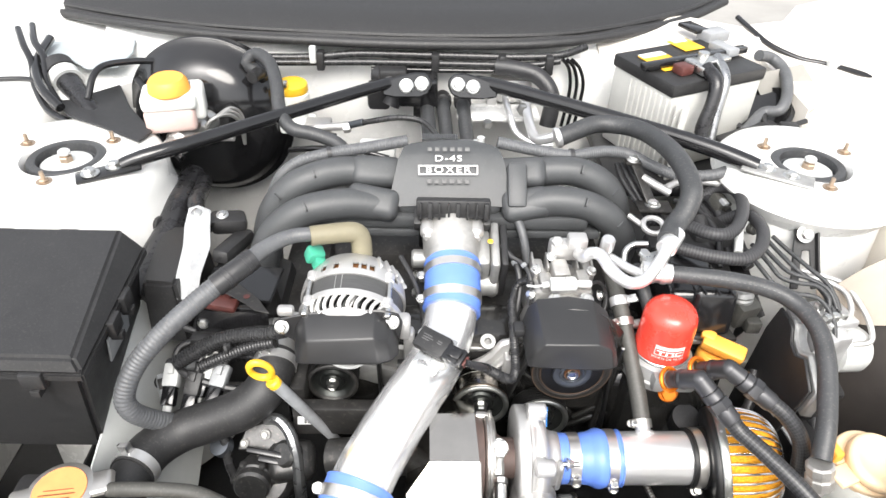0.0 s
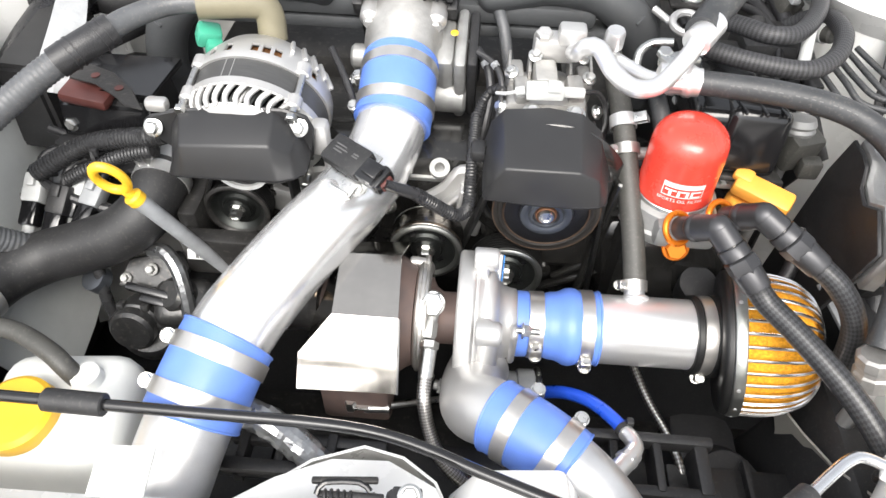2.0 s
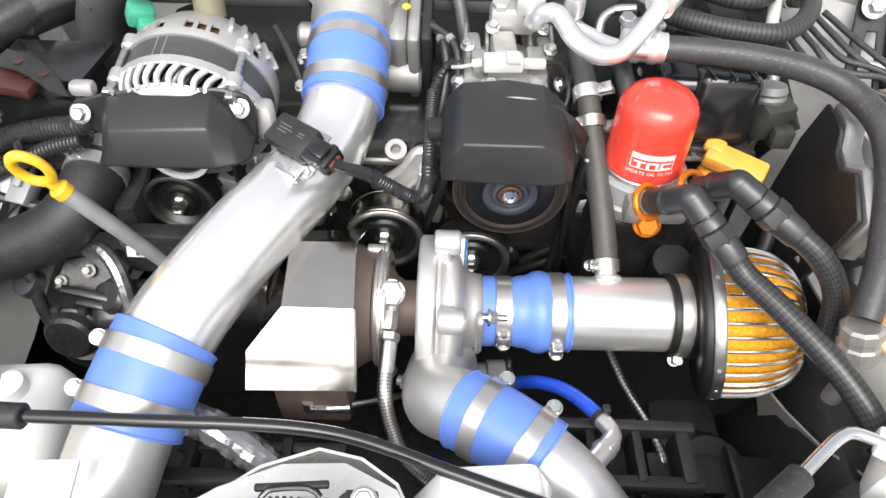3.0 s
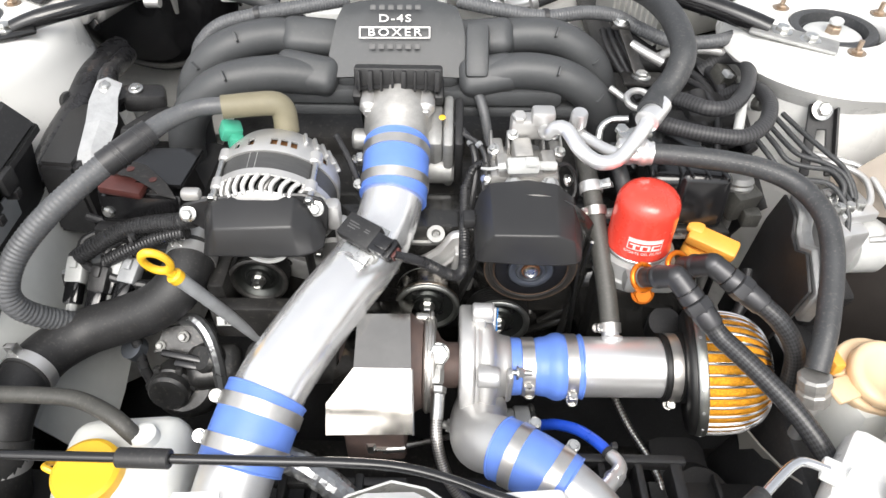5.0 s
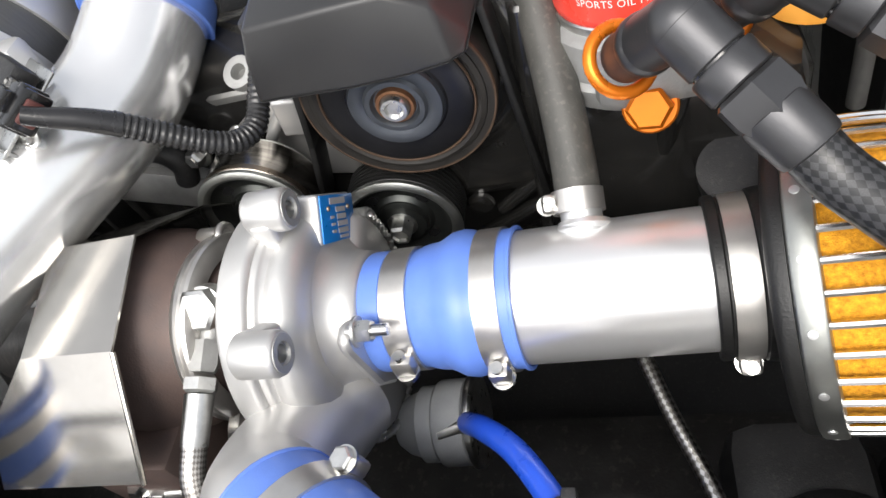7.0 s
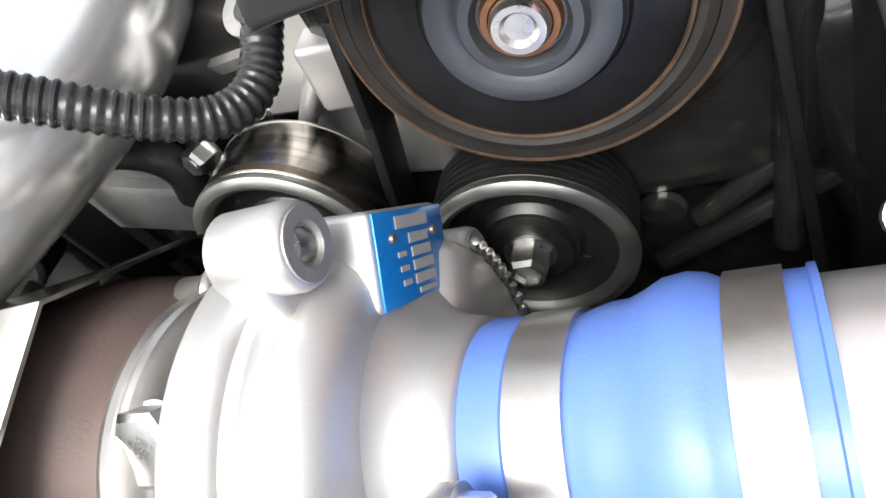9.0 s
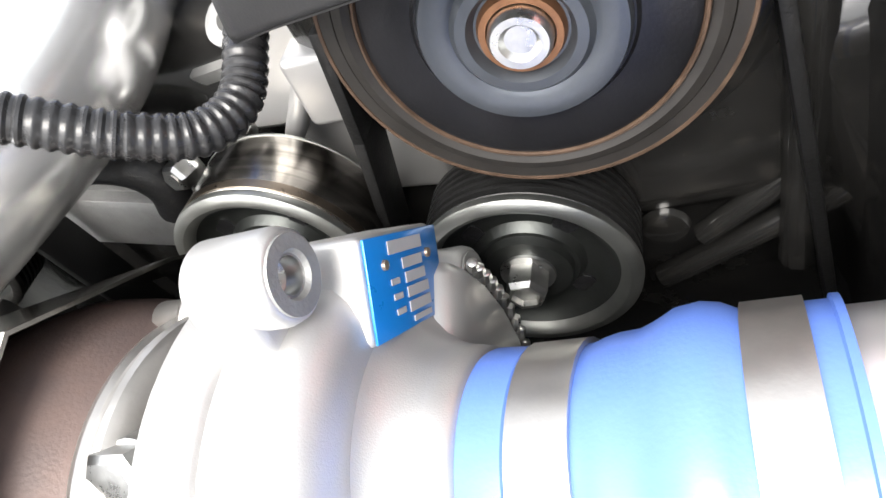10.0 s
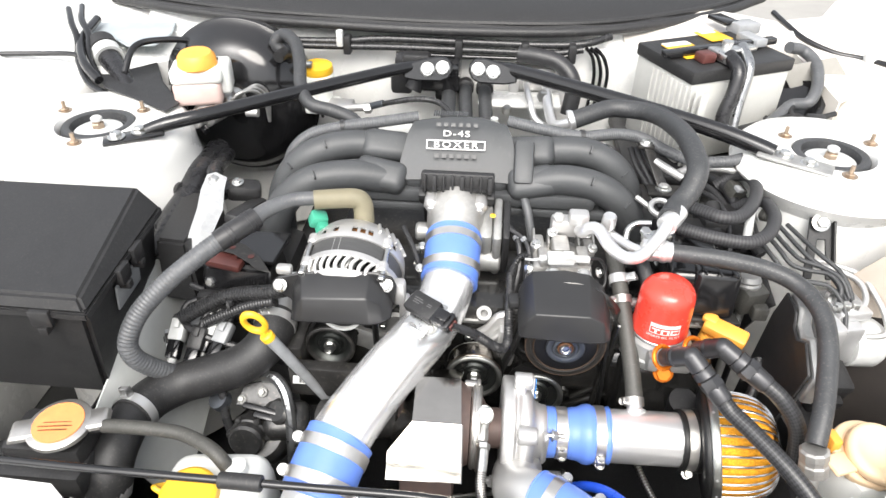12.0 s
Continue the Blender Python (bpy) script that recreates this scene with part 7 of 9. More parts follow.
part("arm", merge(rbox((-0.300, 0.800, 0.822), (0.05, 0.035, 0.025), 0.008, (0, 10, 20)), rbox((-0.285, 0.760, 0.810), (0.026, 0.085, 0.022), 0.008, (-12, 0, -12)), rbox((-0.33, 0.79, 0.835), (0.035, 0.02, 0.016), 0.004, (0, 25, -30))), PLAST, eb)
bolt(eb, (-0.335, 0.785, 0.845), (0.3, -0.3, 1), 0.006, 0.006)
bolt(eb, (-0.305, 0.795, 0.838), (0, -0.2, 1), 0.006, 0.005)
# plugs
for k, (p, q, m_, lb_) in enumerate((((-0.337, 0.603, 0.728), (-0.338, 0.560, 0.700), LGREY, "light grey"), ((-0.305, 0.590, 0.728), (-0.312, 0.556, 0.700), PLAST, "black"), ((-0.274, 0.602, 0.728), (-0.284, 0.562, 0.705), GREY, "grey"), ((-0.292, 0.612, 0.735), (-0.30, 0.590, 0.715), LGREY, "pale grey"))):
    p, q = V(p), V(q)
    d = (q - p).normalized()
    c = thing("wiring_plug", p, lb_ + " plastic wiring plug hanging beside the engine", "connector", "wiring plugs")
    part("shell", merge(turned(rbox((0, 0, 0), (0.030, 0.020, 0.018), 0.003), basis(p + d * 0.008, d, (1, 0, 0))), turned(rbox((0, 0, 0), (0.012, 0.008, 0.006), 0.001), basis(p + d * 0.008 + V((0, 0.0, 0.012)), d, (1, 0, 0)))), m_, c)
    part("socket", turned(rbox((0, 0, 0), (0.026, 0.017, 0.016), 0.003), basis(p + d * 0.034, d, (1, 0, 0))), GLOSSK, c)
    part("tip", cyl(p + d * 0.045, p + d * 0.058, 0.006, seg=14, bev=0.001), LGREY, c)
    part("lead", tube([p - d * 0.006, p - d * 0.02 + V((0.004, 0.005, 0.006)), p + V((0.03, 0.035, 0.02)), p + V((0.07, 0.04, 0.03))], 0.0048, 10, 0.005), TAPE, c)
lm2 = thing("engine_loom", (-0.25, 0.60, 0.76), "black corrugated loom bundle crossing to the alternator", "wiring loom")
part("sleeve", tube([(-0.330, 0.600, 0.742), (-0.305, 0.606, 0.757), (-0.275, 0.612, 0.772), (-0.240, 0.612, 0.782), (-0.205, 0.606, 0.792), (-0.185, 0.604, 0.800)], 0.0095, 14, ribs=0.004, depth=0.06), LOOM, lm2)
part("second_sleeve", tube([(-0.300, 0.598, 0.738), (-0.270, 0.600, 0.754), (-0.235, 0.602, 0.770), (-0.200, 0.600, 0.782)], 0.0075, 12, ribs=0.004, depth=0.05), LOOM, lm2)
part("cable_tie", merge(ring((-0.262, 0.607, 0.765), (1, 0.1, 0.3), 0.0105, 0.004, 0.001, 18), rbox((-0.258, 0.598, 0.776), (0.005, 0.005, 0.008), 0.001)), PLAST, lm2)
solo("frame_rail_left", sheet([[(-0.415, 0.82, 0.775), (-0.405, 0.82, 0.66), (-0.400, 0.82, 0.64)], [(-0.402, 0.66, 0.755), (-0.372, 0.66, 0.67), (-0.37, 0.66, 0.645)], [(-0.400, 0.56, 0.725), (-0.375, 0.56, 0.655), (-0.372, 0.56, 0.63)], [(-0.41, 0.47, 0.675), (-0.385, 0.47, 0.625), (-0.38, 0.47, 0.60)]], 0.003), PALEG, (-0.40, 0.64, 0.60), "white frame rail beside the engine, greyed for shade", "car body", kind="structure", sharp=60)
solo("splash_panel_inner", sheet([[(-0.398, 0.82, 0.642), (-0.36, 0.82, 0.56)], [(-0.368, 0.66, 0.647), (-0.34, 0.66, 0.56)], [(-0.370, 0.56, 0.632), (-0.33, 0.56, 0.54)], [(-0.378, 0.47, 0.602), (-0.33, 0.47, 0.52)]], 0.003), PALEG, (-0.36, 0.64, 0.52), "white panel below the frame rail, greyed for shade", "under-tray", kind="structure", sharp=60)
pp = thing("water_pump", (-0.245, 0.54, 0.60), "dark cast pump with round cap and foil-wrapped lines", "pump")
part("body", merge(lathe((-0.238, 0.545, 0.610), (0.05, -0.55, 0.83), [(-0.03, 0.036), (0.0, 0.038), (0.012, 0.036), (0.018, 0.030)], 28), rbox((-0.205, 0.556, 0.630), (0.060, 0.050, 0.050), 0.014, (25, 10, 15), 3)), PUMPM, pp)
part("flange", plate([(-0.040, -0.012), (-0.030, 0.016), (0.022, 0.020), (0.036, 0.004), (0.028, -0.014), (0.0, -0.018)], (-0.232, 0.572, 0.662), (1, 0.1, 0.1), (0.0, 0.75, 0.66), 0.006, 0.002), PUMPM, pp, "grey mounting flange")
part("terminal_bar", rbox((-0.228, 0.548, 0.658), (0.058, 0.008, 0.010), 0.002, (25, 6, -8)), GLOSSK, pp, "black terminal bar")
part("terminal_bar", rbox((-0.222, 0.541, 0.652), (0.040, 0.008, 0.008), 0.002, (25, 6, -8)), GLOSSK, pp)
cpp = part("cap", lathe((-0.248, 0.528, 0.628), (0.0, -0.95, 0.30), [(-0.02, 0.024), (-0.002, 0.0245), (0.0, 0.0225), (0.004, 0.0225), (0.010, 0.0225), (0.0135, 0.0195), (0.0125, 0.0)], 36), PUMPM, pp, "round dark grey cap")
for k in range(6):
    w = V((math.cos(k * 1.05), math.sin(k * 1.05) * 0.30, math.sin(k * 1.05) * 0.95))
    part("cap_lug", rbox(V((-0.248, 0.531, 0.628)) + w * 0.0245, (0.008, 0.010, 0.008), 0.002, (-17, 0, 0)), PUMPM, cpp)
part("solenoid", cyl((-0.200, 0.560, 0.640), (-0.212, 0.545, 0.662), 0.017, seg=26, bev=0.004), PUMPM, pp)
part("side_cap", lathe((-0.288, 0.560, 0.655), (-0.3, -0.4, 0.9), [(0, 0.014), (0.012, 0.013), (0.014, 0.0)], 24), BLUEG, pp)
bolt(pp, (-0.236, 0.569, 0.668), (0, -0.66, 0.75), 0.0046, 0.006, CASTD)
bolt(pp, (-0.262, 0.562, 0.660), (0, -0.66, 0.75), 0.0040, 0.005, CASTD)
part("foil_wrap", tube([(-0.235, 0.580, 0.685), (-0.218, 0.575, 0.690), (-0.203, 0.562, 0.682), (-0.194, 0.545, 0.660), (-0.190, 0.525, 0.62), (-0.188, 0.51, 0.57)], 0.0075, 9, 0.006), FOIL, pp, sharp=5)
part("loom", tube([(-0.30, 0.575, 0.70), (-0.285, 0.560, 0.67), (-0.28, 0.545, 0.64), (-0.265, 0.53, 0.60)], 0.006, 10, 0.006), LOOM, pp)
for x, y, z in ((-0.330, 0.628, 0.716), (-0.352, 0.600, 0.700), (-0.318, 0.650, 0.722)):
    q_ = thing("loom_connector", (x, y, z), "small grey connector on the loom under the relay box", "connector", "small connectors")
    part("shell", rbox((x, y, z), (0.020, 0.030, 0.018), 0.003, (20, 10, 30)), GREY, q_)
    part("lock", rbox((x - 0.002, y - 0.006, z + 0.010), (0.008, 0.014, 0.005), 0.001, (20, 10, 30)), DARK, q_)
    part("wire", tube([(x + 0.006, y + 0.012, z), (x + 0.020, y + 0.030, z + 0.008), (x + 0.040, y + 0.036, z + 0.004)], 0.004, 9, 0.005), TAPE, q_)
bt = thing("data_plate", (-0.135, 0.545, 0.70), "small silver data plate on a dark bracket", "label")
part("bracket", merge(rbox((-0.125, 0.560, 0.690), (0.11, 0.02, 0.05), 0.005), rbox((-0.175, 0.60, 0.70), (0.02, 0.06, 0.06), 0.005)), DARK, bt)
part("plate", rbox((-0.160, 0.548, 0.698), (0.026, 0.001, 0.011), 0.0003, (-30, 0, 0)), LGREY, bt, "white label")
part("print", merge(*[rbox((-0.163 + 0.004 * k, 0.5474, 0.6985), (0.0030, 0.0006, 0.008), 0, (-30, 0, 0)) for k in range(3)]), DMARK, bt)

# ---- front left: radiator cap, expansion tank ----
rc = thing("radiator_filler", (-0.39, 0.412, 0.70), "radiator filler neck with an orange-labelled pressure cap", "radiator cap")
part("neck", lathe((-0.391, 0.414, 0.70), (0, 0, 1), [(0, 0.022), (0.035, 0.022), (0.037, 0.030), (0.042, 0.031)], 36), PLAST, rc)
part("cap", merge(lathe((-0.391, 0.414, 0.741), (0, -0.05, 1), [(0, 0.031), (0.002, 0.034), (0.007, 0.034), (0.009, 0.031), (0.009, 0.0)], 40), rbox((-0.391, 0.414, 0.746), (0.105, 0.030, 0.008), 0.003, (0, 0, 18), taper=0.9)), BAND, rc, "bright pressed-steel cap")
part("label", lathe((-0.391, 0.4135, 0.7505), (0, -0.05, 1), [(0, 0.027), (0.0012, 0.0265), (0.0012, 0.0)], 36), ORAL, rc, "orange warning label")
part("print", merge(*[rbox((-0.391, 0.402 + 0.0055 * k, 0.7522 - 0.0003 * k), (0.030 + 0.006 * (k % 2), 0.0012, 0.0004), 0, (0, 0, 8)) for k in range(5)]), COPPER, rc)
part("tank_top", merge(rbox((-0.49, 0.395, 0.69), (0.26, 0.05, 0.04), 0.012), rbox((-0.41, 0.42, 0.715), (0.09, 0.06, 0.03), 0.008)), PLAST, rc)
part("overflow_spout", tube([(-0.370, 0.418, 0.735), (-0.350, 0.420, 0.738), (-0.335, 0.420, 0.742)], 0.0052, 12, 0.004), PLAST, rc)
oh = thing("overflow_hose", (-0.25, 0.41, 0.74), "dark grey overflow hose from radiator cap to tank", "hose")
part("hose", tube([(-0.345, 0.420, 0.742), (-0.320, 0.418, 0.746), (-0.280, 0.416, 0.748), (-0.250, 0.412, 0.748), (-0.215, 0.396, 0.749), (-0.198, 0.386, 0.740), (-0.190, 0.384, 0.722)], 0.0078, 16, 0.005), OLIVE, oh)
et = thing("expansion_tank", (-0.21, 0.37, 0.60), "milky white coolant expansion tank with a yellow cap", "coolant tank")
part("tank", merge(rbox((-0.210, 0.368, 0.652), (0.118, 0.105, 0.125), 0.024, (0, 0, 5), 4, 0.92), lathe((-0.190, 0.386, 0.712), (0, 0, 1), [(0, 0.013), (0.010, 0.011), (0.012, 0.007)], 20)), TANK, et)
part("filler_neck", lathe((-0.226, 0.352, 0.700), (0, -0.1, 1), [(0, 0.026), (0.010, 0.024), (0.012, 0.02)], 30), TANK, et)
part("cap", lathe((-0.226, 0.351, 0.710), (0, -0.12, 1), [(0, 0.028), (0.003, 0.0295), (0.014, 0.0285), (0.017, 0.025), (0.017, 0.0)], 40), YEL, et, "bright yellow cap")
part("cap_strap", tube([(-0.253, 0.350, 0.716), (-0.262, 0.352, 0.722), (-0.266, 0.358, 0.716), (-0.262, 0.366, 0.708)], 0.0028, 8, 0.003), YEL, et)
part("mount_tab", rbox((-0.112, 0.299, 0.759), (0.036, 0.032, 0.003), 0.001, (10, 0, 3)), WHITE, et)
moved(et, 0.004, -0.001, 0.017)
fw_ = thing("foil_sleeve", (-0.03, 0.37, 0.68), "crumpled silver foil sleeve behind the support panel", "heat sleeve")
foil = tube([(-0.082, 0.386, 0.704), (-0.055, 0.380, 0.702), (-0.035, 0.372, 0.694), (-0.015, 0.362, 0.684), (0.004, 0.350, 0.670)], 0.0125, 16, 0.0035)
fold = random.Random(7)
for v in foil.verts:
    v.co += V((fold.uniform(-1, 1), fold.uniform(-1, 1), fold.uniform(-1, 1))) * 0.0009
part("sleeve", foil, FOIL, fw_, sharp=5)

# ---- bonnet prop rod, release cable and latch ----
pr = thing("prop_rod", (0.0, 0.36, 0.74), "long black bonnet prop rod lying across the bay", "prop rod")
part("rod", tube([(-0.42, 0.350, 0.769), (-0.277, 0.345, 0.772), (-0.085, 0.344, 0.772), (0.000, 0.3445, 0.771), (0.045, 0.342, 0.770), (0.080, 0.334, 0.770), (0.120, 0.320, 0.770), (0.184, 0.299, 0.771), (0.225, 0.286, 0.773), (0.260, 0.284, 0.776), (0.284, 0.291, 0.776), (0.310, 0.308, 0.776)], 0.0042, 14, 0.008), GLOSSK, pr)
part("bare_end", tube([(0.308, 0.306, 0.776), (0.343, 0.336, 0.777), (0.358, 0.347, 0.778), (0.368, 0.350, 0.777), (0.386, 0.345, 0.774)], 0.0040, 14, 0.005), CHROME, pr, "bare bright end")
part("foam_grip", cyl((-0.183, 0.3445, 0.772), (-0.140, 0.344, 0.772), 0.0082, seg=20, bev=0.001), RUB, pr)
part("foam_grip", cyl((0.296, 0.299, 0.776), (0.326, 0.322, 0.777), 0.0082, seg=20, bev=0.001), RUB, pr)
part("pivot", merge(rbox((0.394, 0.342, 0.772), (0.028, 0.02, 0.010), 0.003, (0, 0, -30)), lathe((0.404, 0.334, 0.770), (0, 0, 1), [(0, 0.010), (0.012, 0.009), (0.012, 0.0)], 20)), WHITE, pr, "white pivot eye")
part("clip", merge(rbox((0.248, 0.288, 0.772), (0.020, 0.014, 0.012), 0.003), rbox((0.248, 0.288, 0.780), (0.024, 0.006, 0.004), 0.001)), PLAST, pr, "black plastic rod clip")
rl = thing("release_cable", (-0.15, 0.283, 0.765), "thin black bonnet release cable along the support panel", "cable")
part("cable", tube([(-0.60, 0.30, 0.768), (-0.42, 0.293, 0.7695), (-0.299, 0.287, 0.7695), (-0.217, 0.283, 0.7695), (-0.157, 0.279, 0.7695), (-0.076, 0.284, 0.771), (-0.01, 0.287, 0.775)], 0.0034, 12, 0.01), GLOSSK, rl)
part("ferrule", cyl((-0.012, 0.287, 0.775), (0.010, 0.288, 0.777), 0.0048, seg=14, bev=0.001), ZINC, rl)
lt = thing("bonnet_latch", (0.045, 0.28, 0.764), "black and zinc bonnet latch with springs and lever", "latch")
part("base_plate", rbox((0.050, 0.286, 0.7665), (0.085, 0.024, 0.003), 0.001), DARK, lt)
for k, (x0, x1, y, z) in enumerate(((0.014, 0.062, 0.296, 0.786), (0.030, 0.070, 0.302, 0.792), (0.026, 0.066, 0.309, 0.797), (0.036, 0.070, 0.291, 0.781))):
    part("link_bar", rbox(((x0 + x1) / 2, y, z), (x1 - x0, 0.004, 0.004), 0.001, (0, 4 - 3 * k, 2 * k)), PLAST if k % 2 else DARK, lt)
part("left_bracket", merge(turned(rbox((0, 0, 0), (0.030, 0.008, 0.004), 0.001), basis((0.006, 0.283, 0.781), (0.35, 0.1, 0.9), (0, 1, 0))), rbox((0.022, 0.287, 0.794), (0.026, 0.006, 0.004), 0.001)), PLAST, lt)
part("right_bracket", turned(rbox((0, 0, 0), (0.030, 0.008, 0.003), 0.001), basis((0.086, 0.283, 0.778), (-0.3, 0.05, 0.95), (0, 1, 0))), CASTD, lt)
part("striker_plate", merge(rbox((0.034, 0.292, 0.783), (0.022, 0.010, 0.014), 0.002), rbox((0.026, 0.286, 0.778), (0.016, 0.012, 0.010), 0.002, (0, 15, 0))), PUMPM, lt)
part("spring", tube([(0.058 + 0.0095 * math.cos(k * 0.9), 0.283 + 0.0006 * k, 0.775 + 0.0042 * math.sin(k * 0.9) + 0.0003 * k) for k in range(42)], 0.0013, 6, 0.002), ZINC, lt, "coiled steel spring")
part("torsion_spring", tube([(0.034 + 0.0008 * k, 0.300 + 0.005 * math.cos(k * 1.3), 0.790 + 0.005 * math.sin(k * 1.3)) for k in range(22)], 0.0012, 6, 0.002), PLAST, lt)
part("wire_link", tube([(0.030, 0.300, 0.795), (0.034, 0.306, 0.798), (0.055, 0.308, 0.798), (0.062, 0.304, 0.796)], 0.0018, 8, 0.003), GLOSSK, lt)
part("lever", merge(tube([(0.078, 0.304, 0.795), (0.080, 0.292, 0.797), (0.078, 0.276, 0.793), (0.072, 0.258, 0.786), (0.068, 0.235, 0.775), (0.066, 0.215, 0.760)], 0.0068, 12, 0.005), rbox((0.084, 0.303, 0.790), (0.018, 0.008, 0.024), 0.002)), COVER, lt, "grey lever")
bolt(lt, (-0.012, 0.281, 0.768), (0, 0, 1), 0.0075, 0.007, CASTD)
bolt(lt, (0.104, 0.283, 0.768), (0, 0, 1), 0.0075, 0.007, CASTD)
bolt(lt, (0.086, 0.300, 0.804), (0, -0.3, 1), 0.005, 0.004)

moved(lt, -0.009, -0.013, 0.0)
moved(rl, 0.0, -0.008, 0.0)

# ---- right of the engine: braided heater hoses, brake unit, washer bottle ----
for pts in ([(0.338, 0.760, 0.858), (0.348, 0.750, 0.860), (0.370, 0.732, 0.862), (0.396, 0.738, 0.862), (0.422, 0.772, 0.864), (0.438, 0.815, 0.865), (0.438, 0.850, 0.862), (0.425, 0.870, 0.850), (0.405, 0.872, 0.83)], [(0.312, 0.722, 0.850), (0.330, 0.712, 0.850), (0.362, 0.699, 0.850), (0.400, 0.695, 0.850), (0.428, 0.714, 0.854), (0.444, 0.748, 0.858), (0.446, 0.784, 0.855), (0.438, 0.806, 0.845), (0.42, 0.82, 0.825)]):
    h = thing("heater_hose", pts[0], "black fabric-braided heater hose looped beside the engine", "hose", "braided heater hoses")
    part("hose", tube(pts, 0.0088, 18, 0.006, weave=0.0017), FABRIC, h)
    d = (V(pts[1]) - V(pts[0])).normalized()
    part("union", merge(cyl(V(pts[0]) - d * 0.014, V(pts[0]) + d * 0.002, 0.0085, seg=18), hexa(V(pts[0]) - d * 0.012, d, 0.011, 0.008)), ZINC, h)
sl = thing("plastic_tube", (0.42, 0.74, 0.84), "short white plastic tube between the hoses", "tube")
part("tube", cyl((0.405, 0.720, 0.840), (0.420, 0.765, 0.852), 0.0058, seg=16, bev=0.001), LGREY, sl)
bk = thing("hose_bracket", (0.30, 0.86, 0.85), "dark folded steel bracket with bolts behind the manifold", "bracket")
part("stay", merge(turned(rbox((0, 0, 0), (0.075, 0.014, 0.004), 0.001), basis((0.303, 0.853, 0.868), (0.25, -0.75, -0.5), (1, 0.2, 0))), rbox((0.316, 0.822, 0.846), (0.05, 0.03, 0.004), 0.001), rbox((0.291, 0.884, 0.887), (0.024, 0.02, 0.006), 0.002)), DARK, bk)
bolt(bk, (0.314, 0.824, 0.849), (0, 0, 1), 0.008, 0.006)
bolt(bk, (0.291, 0.883, 0.892), (0, -0.3, 1), 0.007, 0.005)
part("collar", merge(torus((0.300, 0.768, 0.850), (0, -0.3, 1), 0.014, 0.004, 26, 8), cyl((0.286, 0.776, 0.846), (0.270, 0.790, 0.852), 0.004, seg=10), cyl((0.305, 0.755, 0.848), (0.312, 0.738, 0.840), 0.004, seg=10)), CAST, bk)
cp_ = thing("coil_pack", (0.37, 0.78, 0.76), "black ignition coil and dark alloy cylinder head parts", "engine part")
part("housing", merge(rbox((0.345, 0.775, 0.795), (0.09, 0.05, 0.05), 0.008), rbox((0.395, 0.80, 0.80), (0.06, 0.06, 0.06), 0.01), cyl((0.385, 0.82, 0.83), (0.385, 0.75, 0.80), 0.012, seg=16, bev=0.003)), PLAST, cp_)
part("pipe", merge(tube([(0.337, 0.849, 0.862), (0.365, 0.868, 0.862), (0.406, 0.869, 0.862), (0.43, 0.868, 0.858)], 0.0055, 12, 0.006), tube([(0.304, 0.862, 0.872), (0.322, 0.850, 0.866), (0.342, 0.842, 0.858)], 0.0062, 12, 0.006)), CAST, cp_, "bare aluminium pipe")
part("loom", merge(*[tube([(0.275 + 0.008 * k, 0.905, 0.87), (0.282 + 0.008 * k, 0.875, 0.855 + 0.004 * k), (0.298 + 0.008 * k, 0.838, 0.84), (0.31 + 0.006 * k, 0.80, 0.83)], 0.0042, 10, 0.006) for k in range(4)]), TAPE, cp_)
vc = thing("engine_plug", (0.42, 0.69, 0.76), "dirty brown sensor connector beside the rocker cover", "connector")
part("body", merge(rbox((0.414, 0.676, 0.775), (0.034, 0.026, 0.04), 0.005, (10, 0, 20)), rbox((0.424, 0.660, 0.765), (0.02, 0.016, 0.02), 0.003)), OLIVE, vc)
part("cap", lathe((0.409, 0.680, 0.790), (-0.05, 0.25, 1), [(0, 0.014), (0.004, 0.0155), (0.007, 0.014), (0.010, 0.0155), (0.016, 0.013), (0.018, 0.0)], 24), CASTD, vc, "dull ribbed metal cap")
part("stem", merge(cyl((0.415, 0.69, 0.60), (0.415, 0.69, 0.76), 0.006, seg=12), cyl((0.415, 0.69, 0.76), (0.425, 0.72, 0.80), 0.006, seg=12)), CASTD, vc)
ab = thing("abs_unit", (0.50, 0.63, 0.66), "white brake control unit with black plate and many lines", "brake unit")
part("valve_block", merge(rbox((0.512, 0.648, 0.748), (0.050, 0.06, 0.060), 0.005, (0, 0, 12)), rbox((0.525, 0.660, 0.785), (0.045, 0.05, 0.014), 0.003, (0, 0, 12))), SATIN, ab)
part("motor", lathe((0.548, 0.648, 0.735), (1, 0.1, -0.05), [(-0.012, 0.032), (0.022, 0.032), (0.030, 0.027), (0.030, 0)], 36), LGREY, ab)
part("control_box", merge(rbox((0.484, 0.632, 0.752), (0.026, 0.075, 0.09), 0.005, (0, 0, 12)), rbox((0.494, 0.628, 0.765), (0.02, 0.03, 0.02), 0.003, (0, 0, 12))), SATIN, ab)
part("black_plate", plate([(0.036, 0.058), (0.012, 0.061), (-0.002, 0.060), (-0.014, 0.046), (-0.030, 0.043), (-0.048, 0.056), (-0.084, 0.040), (-0.078, -0.01), (-0.060, -0.13), (0.042, -0.13), (0.044, 0.016)], (0.430, 0.600, 0.760), (0.06, 1, 0.05), (0.08, 0, 1), 0.004), PLAST, ab, "matt black shield plate")
